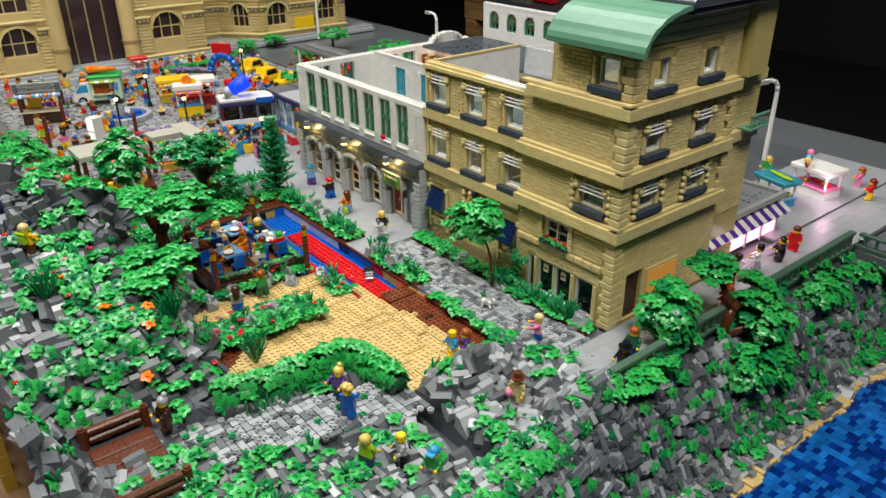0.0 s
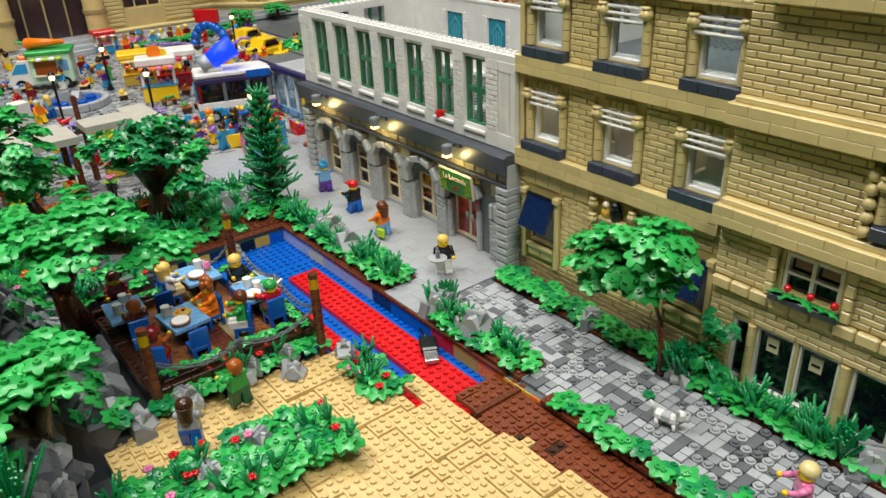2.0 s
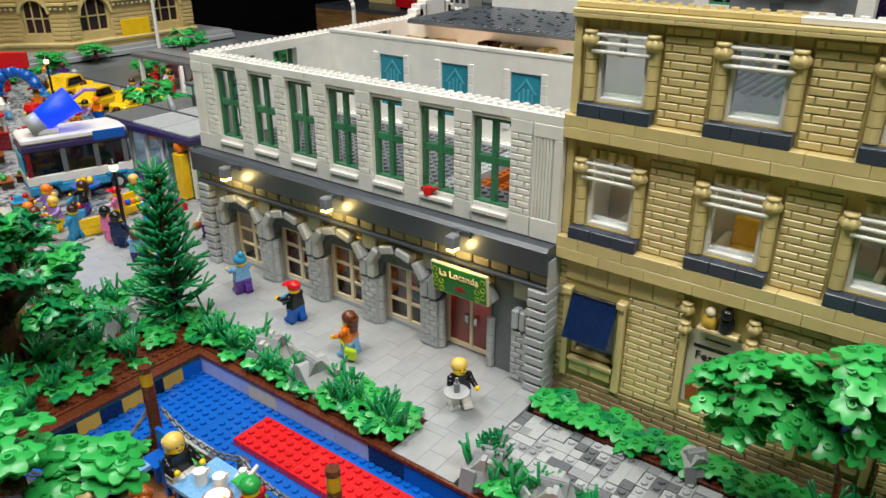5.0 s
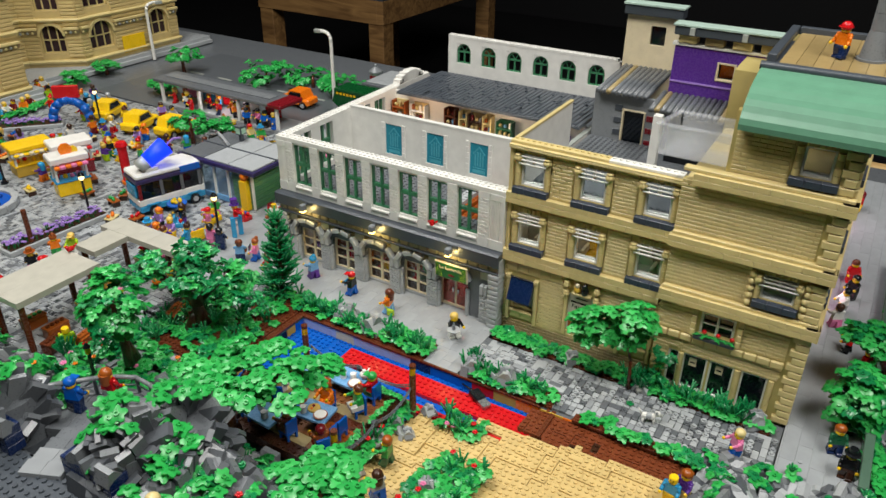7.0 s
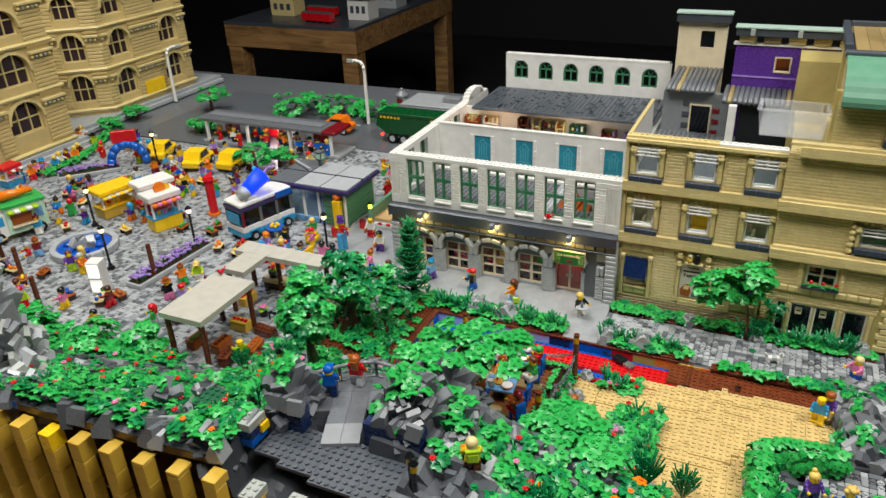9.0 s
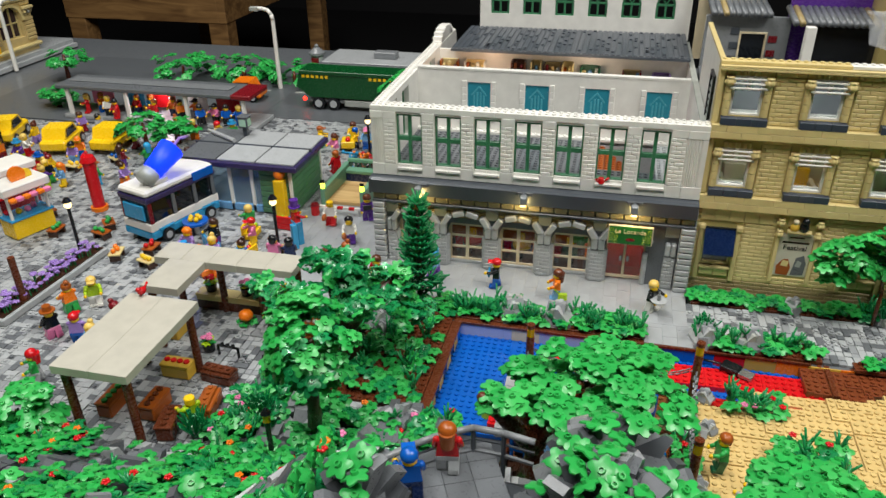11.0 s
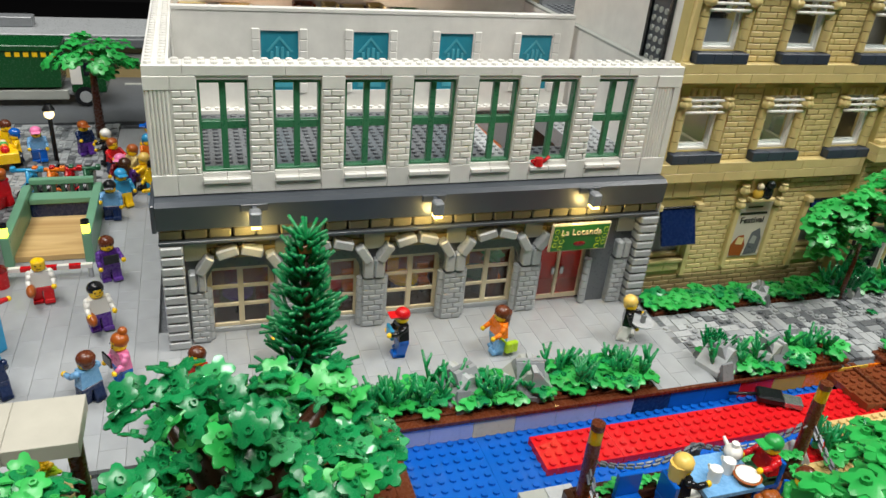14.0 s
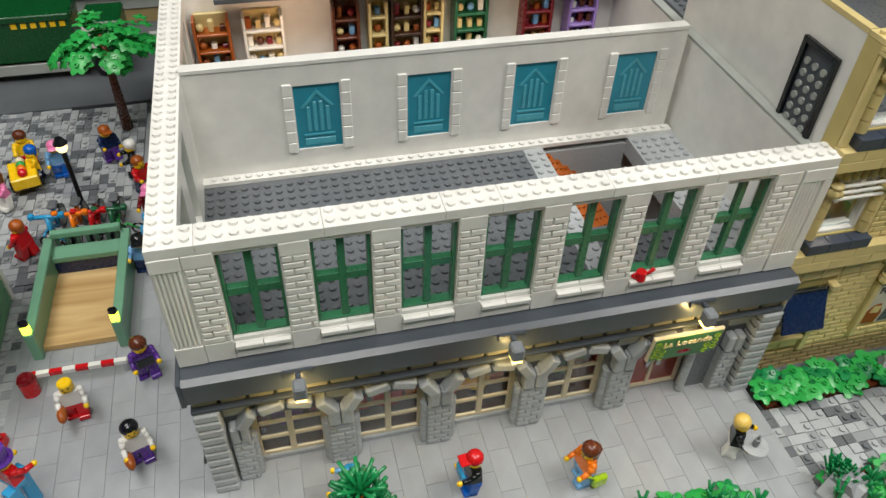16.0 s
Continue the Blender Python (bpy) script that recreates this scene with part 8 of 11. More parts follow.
    rock_pile("rock_mountain", (-0.566, 0.692, 0.04), "steep light grey rock mountain beside the meadow", [(0, 0, 0.055, 0.080, 0.21, 130), (-0.02, -0.085, 0.045, 0.040, 0.080, 40), (0.02, 0.10, 0.06, 0.05, 0.12, 50)], "rock mountains", core=DGREYL, leaves=0, size=1.25, mats=(LGREY, LGREY, DGREYL, LGREYW))
    gp = thing("meadow_plate", (-0.560, 0.312, 0.128), "dark green studded plate in the meadow", "plate")
    part("plate", Mesh().box((-0.016, -0.024, -0.02), (0.016, 0.024, 0.0), DGREEN, c=0.0003).studs(-0.016, 0.016, -0.024, 0.024, 0.0, DGREEN), gp)


lookout()
bl = thing("brick_stub", (-0.598, 0.2425, 0.1285), "short stack of grey, blue and yellow bricks", "bricks")
for k, mt in enumerate((BLUE, DBLUE, LGREYW)):
    part("brick", Mesh().box((-0.012, -0.014, k * B), (0.014, 0.014, (k + 1) * B - 0.0003), mt, c=0.0003).studs(-0.008, 0.008, -0.008, 0.008, (k + 1) * B - 0.0003, mt), bl)
part("yellow_brick", Mesh().box((0.002, -0.0175, B), (0.014, -0.0142, 2 * B - 0.0003), YELLOW, c=0.0003), bl)
for x, y, z, mt, label in ((-0.650, 0.1510, 0.1181, LGREYW, "white brick on a yellow column head"), (-0.650, 0.1055, 0.1181, YELLOW, "yellow brick on a column head"), (-0.650, 0.1965, 0.1181, LGREYW, "white brick on a column by the platform")):
    br = thing("loose_brick", (x, y, z), label, "brick", "loose bricks")
    part("body", Mesh().box((-0.016, -0.008, 0), (0.008, 0.008, 0.0094), mt, c=0.0004), br)
    part("stud_row", Mesh().studs(-0.016, 0.008, -0.008, 0.008, 0.0094, mt), br, kind="stuff")


def lantern(x, y, z, h=0.046):
    r = thing("garden_lantern", (x, y, z), "black lantern post with a clear yellow light", "lamp", "garden lanterns")
    part("post", Mesh().cyl((0, 0, 0), 0.0024, h - 0.014, BLACK, 8), r)
    part("light", Mesh().cyl((0, 0, h - 0.014), 0.0035, 0.0085, CLEARY, 10), r)
    part("cap", Mesh().cyl((0, 0, h - 0.0054), 0.0048, 0.0054, BLACK, 10, 0.0015), r)


for x, y, z in ((-0.612, 0.050, 0.120), (-0.619, 0.043, 0.120), (-0.385, 0.368, 0.02)):
    lantern(x, y, z, 0.068 if z > 0.1 else 0.046)


def front_piles():
    for i in range(18):
        y = 0.060 + i * 0.0455
        top = 0.1180 if y < 0.238 else max(terrain(-0.642, y) - 0.016, -0.01)
        r = thing("yellow_pile", (-0.655, y, -0.20), "tall old-yellow brick column under the layout edge", "column", "columns under the edge")
        n = int((top + 0.20) / 0.0288)
        for k in range(n):
            part("column_brick", Mesh().box((-0.008, -0.008, k * 0.0288), (0.008, 0.008, (k + 1) * 0.0288 - 0.0003), CYELLOW, c=0.0006), r)
        part("head_brick", Mesh().box((-0.008, -0.008, n * 0.0288), (0.012, 0.008, top + 0.20), YELLOW if i % 6 == 3 else CYELLOW, c=0.0006), r)
    # added sheet, its dark brown stands for the shaded gap behind the columns
    b = Mesh().box((-0.60, -0.02, -0.20), (-0.598, 0.95, -0.03), DBROWN)
    obj("edge_backing", b, None, "added dark sheet for the shaded gap behind the yellow columns", "board", kind="structure")
    lt = Mesh().box((-1.3, -0.30, -0.23), (-0.60, 1.3, -0.20), PLANKD, c=0.002)
    obj("work_table", lt, None, "worn brown work table beside the layout", "table")


PLANKD = wood("worn_wood", "5E4630", "A07C54", 6.0)
front_piles()


def storage_tub(at, w, d, h, label):
    """An open clear tub with a rim."""
    r = thing("storage_tub", at, label, "tub", "clear tubs")
    t = 0.0016
    m = Mesh()
    for s in (-1, 1):
        m.extrude([(s * d / 2 * 0.88 - t / 2, 0), (s * d / 2 * 0.88 + t / 2, 0), (s * d / 2 + t / 2, h), (s * d / 2 - t / 2, h)], -w / 2, w / 2, CLEAR, None, 0)
        m.box((s * w / 2 - t / 2, -d / 2 * 0.9, 0.001), (s * w / 2 + t / 2, d / 2 * 0.9, h), CLEAR)
    m.box((-w / 2, -d / 2 * 0.88, 0), (w / 2, d / 2 * 0.88, t), CLEAR)
    b = part("body", m, r)
    rm = Mesh()
    for s in (-1, 1):
        rm.box((-w / 2 - 0.004, s * d / 2 - 0.003, h), (w / 2 + 0.004, s * d / 2 + 0.003, h + 0.003), CLEAR, c=0.0005)
        rm.box((s * w / 2 - 0.003, -d / 2 + 0.003, h), (s * w / 2 + 0.003, d / 2 - 0.003, h + 0.003), CLEAR, c=0.0005)
    part("rim", rm, r)
    return r


CLEAR = bpy.data.materials.new("milky_clear_plastic")
CLEAR.use_nodes = True
CLEAR.node_tree.nodes["Principled BSDF"].inputs["Base Color"].default_value = (0.82, 0.85, 0.88, 1)
CLEAR.node_tree.nodes["Principled BSDF"].inputs["Alpha"].default_value = 0.22
CLEAR.node_tree.nodes["Principled BSDF"].inputs["Roughness"].default_value = 0.18
storage_tub(pose(0.088, -0.214, 0.2790, 0, 8, 0), 0.10, 0.088, 0.034, "milky clear open storage tub on the roof")
storage_tub(pose(-0.820, 0.048, -0.199, 0, 0, -22), 0.16, 0.14, 0.416, "milky clear storage tub standing below the layout")

# ---- house behind: purple wall, pale walls, cornices ----
def rear_house():
    r = thing("rear_house", (0.0, 0.0, 0.0), "unfinished house with a purple room wall and dark cornices", "building")
    F = Frame((0.2925, -0.113, 0.0185), (0, -1, 0))
    hole = [(0.062, 0.088, 0.292, 0.318)]
    m = Mesh()
    wall_cells(m, F, 0.0, 0.185, 0.15, 0.334, -0.008, 0.0, PURPLE, hole)
    part("purple_wall", m, r, "purple inner wall")
    part("purple_trim", Mesh().box((0, 0.282, 0), (0.185, 0.2845, 0.0012), LAVENDER, F), r)
    w = Mesh()
    for a, b in (((0.062, 0.292), (0.0645, 0.318)), ((0.0855, 0.292), (0.088, 0.318)), ((0.0645, 0.292), (0.0855, 0.2945)), ((0.0645, 0.3155), (0.0855, 0.318))):
        w.box((*a, -0.006), (*b, 0.0015), TANL, F, 0.0003)
    part("window", w, r, "cream window with an orange room behind")
    part("orange_room", Mesh().box((0.064, 0.293, -0.02), (0.086, 0.317, -0.018), ORANGE, F), r)
    part("wall_cap", Mesh().box((-0.004, 0.3342, -0.010), (0.185, 0.3385, 0.002), WHITE, F, 0.0005), r)
    for k in range(5):
        part("dark_panel", Mesh().box((0.004 + k * 0.037, 0.339, -0.012), (0.030 + k * 0.037, 0.350, 0.004), DTAN if k % 2 else TAN, F, 0.0008), r)
    part("cornice", Mesh().box((-0.002, 0.3505, -0.014), (0.180, 0.3625, 0.010), SLATE, F, 0.001), r, "dark cornice")
    part("cornice_cap", Mesh().box((-0.004, 0.3627, -0.014), (0.182, 0.3660, 0.012), SGREENL, F, 0.0006), r, "pale green cornice cap")
    for k in range(3):
        part("console", Mesh().box((0.02 + k * 0.07, 0.352, 0.0102), (0.027 + k * 0.07, 0.3625, 0.0145), LGREYW, F, 0.0006), r)
    # pale wing behind
    G = Frame((0.405, -0.004, 0.0195), (0, -1, 0))
    m = Mesh()
    wall_cells(m, G, 0.0, 0.085, 0.16, 0.345, -0.010, 0.0, TANL, [(0.040, 0.064, 0.300, 0.330)])
    part("pale_wall", m, r, "pale wing wall with a dark window")
    part("dark_pane", Mesh().box((0.040, 0.300, -0.008), (0.064, 0.330, -0.006), DARKGLASS, G), r)
    part("cornice", Mesh().box((-0.004, 0.3455, -0.016), (0.089, 0.3600, 0.008), SLATE, G, 0.001), r)
    part("cornice_cap", Mesh().box((-0.006, 0.3602, -0.016), (0.091, 0.3640, 0.010), SGREENL, G, 0.0006), r)
    # grey ribbed roofs
    for x0, x1, y0, y1, z in ((0.272, 0.398, -0.090, -0.006, 0.279), (0.225, 0.288, -0.290, -0.105, 0.279)):
        n = int((y1 - y0) / S)
        rf = Mesh()
        for j in range(n):
            rf.rod((x0, y0 + (j + 0.5) * S, z - 0.004), (x1, y0 + (j + 0.5) * S, z + 0.004), 0.0042, DGREY if rng.random() < 0.85 else DTAN, 8)
        part("ribbed_roof", rf, r, "dark grey ribbed roof")
    # room of grey and red stone with a black door
    K = Frame((0.284, -0.006, 0.004), (0, -1, 0))
    m = Mesh()
    wall_cells(m, K, 0.0, 0.110, 0.16, 0.266, -0.008, 0.0, DGREYL, [(0.046, 0.082, 0.16, 0.246)])
    part("stone_wall", m, r, "blue-grey stone wall")
    for k in range(9):
        part("stone_block", Mesh().box((0.034 + 0.050 * (k % 2), 0.165 + k * 0.0096, 0), (0.0455 + 0.050 * (k % 2), 0.1742 + k * 0.0096, 0.0015), DRED if k % 2 else SLATE, K, 0.0006), r)
    d = Mesh()
    for a, b in (((0.046, 0.16), (0.0485, 0.246)), ((0.0795, 0.16), (0.082, 0.246)), ((0.0485, 0.2435), (0.0795, 0.246))):
        d.box((*a, -0.004), (*b, 0.002), TANL, K, 0.0003)
    part("door_frame", d, r)
    part("dark_pane", Mesh().box((0.0485, 0.16, -0.006), (0.0795, 0.2435, -0.004), DARKGLASS, K), r)
    part("white_pillar", Mesh().box((0.205, -0.132, 0.1996), (0.217, -0.120, 0.2745), WHITE, c=0.0005), r)
    part("room_floor", Mesh().box((0.0795, -0.30, 0.1950), (0.283, -0.0048, 0.1995), DGREY).studs(0.17, 0.280, -0.104, -0.008, 0.1995, DGREY), r, "dark grey studded floor")
    part("dark_back", Mesh().box((0.236, -0.29, 0.10), (0.240, -0.135, 0.270), BLACK), r)


SGREENL = plastic("pale_green_grey_plastic", "A9C0B4", 0.3, 0.06)
rear_house()


def smoke_stack():
    r = thing("roof_stack", (0.160, -0.362, 0.3963), "grey stack with a ring platform rising from the roof", "stack")
    part("base", Mesh().cyl((0, 0, -0.002), 0.0165, 0.0045, DGREYL, 18).cyl((0, 0, 0.0025), 0.0140, 0.030, DGREYL, 18, 0.0095), r)
    for k in range(3):
        part("shaft_ring", Mesh().cyl((0, 0, 0.0327 + k * 0.0192), 0.0092, 0.0186, DGREYL, 16), r)
        part("shaft_joint", Mesh().cyl((0, 0, 0.0327 + k * 0.0192 + 0.0186), 0.0080, 0.0006, SLATE, 16), r)
    part("ring_platform", Mesh().cyl((0, 0, 0.0904), 0.0160, 0.0034, DGREYL, 20).cyl((0, 0, 0.0938), 0.0175, 0.0060, DGREYL, 20), r)
    part("upper_shaft", Mesh().cyl((0, 0, 0.0999), 0.0080, 0.062, DGREYL, 16), r)
    for q in (-1, 1):
        part("ladder_rail", Mesh().rod((-0.0098, q * 0.004, 0.100), (-0.0092, q * 0.004, 0.160), 0.0009, WHITE, 6), r)
    for k in range(8):
        part("rung", Mesh().rod((-0.0096, -0.004, 0.104 + k * 0.007), (-0.0096, 0.004, 0.104 + k * 0.007), 0.0007, WHITE, 5), r)


smoke_stack()


# ---- station behind the plaza ----
def station():
    r = thing("station", (0, 0, 0), "large tan brick-built station with arched windows and cornices", "building")
    STONE = plastic("station_tan_plastic", "CDB67C", 0.32, 0.08)
    d = 0.70711

    def block(corner, u, length, h, mids, hw=0.038, lift=0.0):
        F = Frame(corner, u)
        wins = []
        for z0, z1 in ((0.058, 0.136), (0.173, 0.249), (0.288, 0.350)):
            for c in mids:
                wins.append((c - hw, c + hw, z0 + lift, z1 + lift))
        gaps = [0.0] + [q for c in mids for q in (c - hw, c + hw)] + [length]
        m = Mesh()
        wall_cells(m, F, 0, length, 0, h, -0.02, 0, STONE, wins)
        part("wall", m, r, "tan station wall with window openings")
        for (a, b, z0, z1) in wins:
            c = (a + b) / 2
            p = part("window", Mesh().box((a, z0, -0.015), (b, z1, -0.0130), STGLASS, F), r, "brown arched window with tan bars")
            for x in (a, a + hw * 0.62, c + hw * 0.32, b - 0.003):
                part("bar", Mesh().box((x, z0, -0.0128), (x + 0.003, z1, -0.009), TAN, F), p)
            for z in (z0, z0 + 0.034):
                part("bar", Mesh().box((a, z, -0.0124), (b, z + 0.003, -0.0086), TAN, F), p)
            ar = Mesh()
            n = 8
            for i in range(n):
                t0, t1 = math.pi * i / n, math.pi * (i + 1) / n
                q = [(c + hw * math.cos(t), z1 - hw + hw * math.sin(t)) for t in (t0, t1)]
                ar.extrude([q[1], q[0], (q[0][0], z1 + 0.0008), (q[1][0], z1 + 0.0008)], -0.008, -0.0002, STONE, F)
                o = [(c + (hw + 0.007) * math.cos(t), z1 - hw + (hw + 0.007) * math.sin(t)) for t in (t0, t1)]
                ar.extrude([q[0], o[0], o[1], q[1]], 0.0, 0.007, TAN, F)
            part("arch", ar, p, "tan arched hood")
        for a, b in zip(gaps[::2], gaps[1::2]):
            a, b = a + (0.004 if a else 0), b - (0.004 if b < length else 0)
            if b - a < 0.012:
                continue
            for z in (0.112 + lift, 0.227 + lift, 0.340 + lift):
                part("frieze", Mesh().extrude([(z, 0), (z, 0.004), (z + 0.008, 0.008), (z + 0.011, 0.008), (z + 0.011, 0)], a, b, DTAN, F, 0), r, "grey-tan carved frieze")
                part("cornice", Mesh().box((a, z + 0.0112, 0), (b, z + 0.0180, 0.0130), TAN, F, 0.001), r)
                for i in range(int((b - a) / 0.0125)):
                    part("boss", Mesh().ball(F([(a + 0.006 + i * 0.0125, z + 0.004, 0.0075)])[0], 0.0042, LGREYW if i % 2 else TAN, 7, 5), r)
            z = 0.046
            while z < h - 0.02:
                if not any(q + lift - 0.010 < z < q + lift + 0.018 for q in (0.112, 0.227, 0.340)):
                    part("stone_course", Mesh().box((a, z, 0), (b, z + 0.0085, 0.0040), STONE, F, 0.0014), r)
                z += 0.0096
        for z in (0.030, 0.144 + lift, 0.258 + lift, h - 0.012):
            part("string_course", Mesh().extrude([(z, 0), (z, 0.006), (z + 0.006, 0.010), (z + 0.009, 0.008), (z + 0.010, 0)], -0.004, length + 0.004, TAN, F, 0), r)

    block((0.030, 1.475, 0), (1, 0, 0), 0.230, 0.42, (0.113,), 0.046, 0.024)
    block((-0.480, 1.475, 0), (1, 0, 0), 0.310, 0.42, (0.06, 0.21), 0.046, 0.024)
    block((0.260, 1.690, 0), (1, 0, 0), 0.140, 0.42, (0.065,), 0.020)
    block((0.400, 1.690, 0), (0.6561, -0.7547, 0), 0.1524, 0.42, (0.078,), 0.030)
    block((0.500, 1.575, 0), (1, 0, 0), 0.340, 0.42, (0.066, 0.264))
    part("side_wall", Mesh().box((0.236, 1.496, 0), (0.2595, 1.70, 0.42), STONE), r, "plain tan side wall")
    part("side_wall", Mesh().box((0.820, 1.596, 0), (0.840, 1.95, 0.42), STONE), r, "plain tan side wall")
    part("entrance_glazing", Mesh().box((-0.1695, 1.530, 0.03), (0.0295, 1.536, 0.42), STGLASS), r, "dark entrance glazing between the wings")
    for k in range(5):
        part("mullion", Mesh().box((-0.165 + k * 0.047, 1.524, 0.03), (-0.161 + k * 0.047, 1.5298, 0.42), DTAN), r)
    for x in (-0.170, 0.030):
        part("pier", Mesh().cyl((x, 1.478, 0.03), 0.024, 0.36, STONE, 16), r, "round tan pier")
        part("pier_ring", Mesh().cyl((x, 1.478, 0.085), 0.027, 0.008, DTAN, 16), r)
    part("body", Mesh().box((-0.46, 1.71, 0), (0.818, 2.2, 0.41), STONE), r)
    part("yellow_door", Mesh().box((0.126, 0.030, 0.0042), (0.205, 0.078, 0.0075), YELLOW, Frame((0.5, 1.575, 0), (1, 0, 0)), 0.001), r, "yellow station doors")
    for x0, x1, y0, k in ((-0.6, 0.29, 1.440, 3), (0.29, 0.95, 1.548, 2)):
        b = thing("station_step", (0, 0, 0), "light grey stone steps before the station", "steps", "station steps", kind="structure")
        for i in range(k):
            part("step", Mesh().box((x0, y0 + i * 0.010, -0.001), (x1, y0 + (i + 1) * 0.010 if i < k - 1 else 2.2, 0.0098 * (i + 1)), LGREY, c=0.0006), b)


STGLASS = plastic("brown_dark_glass", "3A2C30", 0.1, 0.1, 0.0)
station()


# ---- street furniture ----
def lamp_post(x, y, h=0.088, z=0.0):
    r = thing("street_lamp", (x, y, z), "black street lamp with a round warm light", "lamp", "street lamps")
    part("base", Mesh().cyl((0, 0, 0), 0.0075, 0.0032, BLACK, 12).cyl((0, 0, 0.0032), 0.004, 0.006, BLACK, 10), r)
    part("pole", Mesh().cyl((0, 0, 0.0092), 0.0022, h - 0.024, BLACK, 8), r)
    part("light", Mesh().ball((0, 0, h - 0.0105), 0.0048, LAMPW, 10, 7), r, "glowing round lamp")
    part("cap", Mesh().cyl((0, 0, h - 0.0062), 0.0062, 0.0055, BLACK, 12, 0.003), r)


LAMPW = glow("street_lamp_led", "FFE2A0", 2.6)
for x, y in ((-0.087, 0.78), (-0.080, 1.05), (0.241, 1.181), (-0.024, 0.523), (-0.209, 0.873), (0.301, 0.501)):
    lamp_post(x, y)


def tall_lamp(x, y, h, yaw):
    r = thing("tall_street_lamp", pose(x, y, 0, 0, 0, yaw), "tall white curved street lamp", "lamp", "tall street lamps")
    part("pole", Mesh().cyl((0, 0, 0), 0.0052, h * 0.86, WHITE, 12, 0.0042), r)
    m = Mesh()
    pts = [(0, 0, h * 0.86), (0.002, 0, h * 0.93), (0.009, 0, h * 0.98), (0.022, 0, h), (0.036, 0, h)]
    limb(m, pts, 0.0042, 0.0040, WHITE, 10)
    part("arm", m, r)
    part("lamp_head", Mesh().box((0.030, -0.005, h - 0.006), (0.050, 0.005, h + 0.003), LGREYW, c=0.001), r)


tall_lamp(0.690, 0.838, 0.172, 90)
tall_lamp(0.700, 1.535, 0.165, -20)
tall_lamp(0.740, -0.170, 0.165, 165)


def quay_rail():
    r = thing("quay_railing", (0, -0.470, 0), "sand green quay railing with square panels", "railing")
    part("kerb", Mesh().box((-0.10, -0.004, 0.0), (0.47, 0.004, 0.006), SGREENR, c=0.0006), r)
    part("top_rail", Mesh().box((-0.10, -0.005, 0.0245), (0.47, 0.005, 0.0300), SGREENR, c=0.0006), r)
    for i in range(36):
        part("post", Mesh().box((-0.098 + i * 0.016, -0.0025, 0.006), (-0.0905 + i * 0.016, 0.0025, 0.0244), SGREENR, c=0.0004), r)
    b = thing("bridge_railing", (0.478, -0.476, 0), "sand green rail of a road bridge over the sea", "railing")
    part("deck", Mesh().box((0.0, -0.5, -0.026), (0.30, 0.0, -0.002), DGREY, c=0.001), b)
    part("top_rail", Mesh().box((0.0, -0.5, 0.021), (0.009, 0.0, 0.0255), SGREENR, c=0.0006), b)
    part("kerb", Mesh().box((0.0, -0.5, -0.0018), (0.009, 0.0, 0.006), SGREENR, c=0.0006), b)
    for i in range(30):
        part("post", Mesh().box((0.002, -0.494 + i * 0.0166, 0.006), (0.007, -0.490 + i * 0.0166, 0.021), SGREENR, c=0.0004), b)


SGREENR = plastic("grey_green_plastic", "4C6656", 0.3, 0.12)
quay_rail()


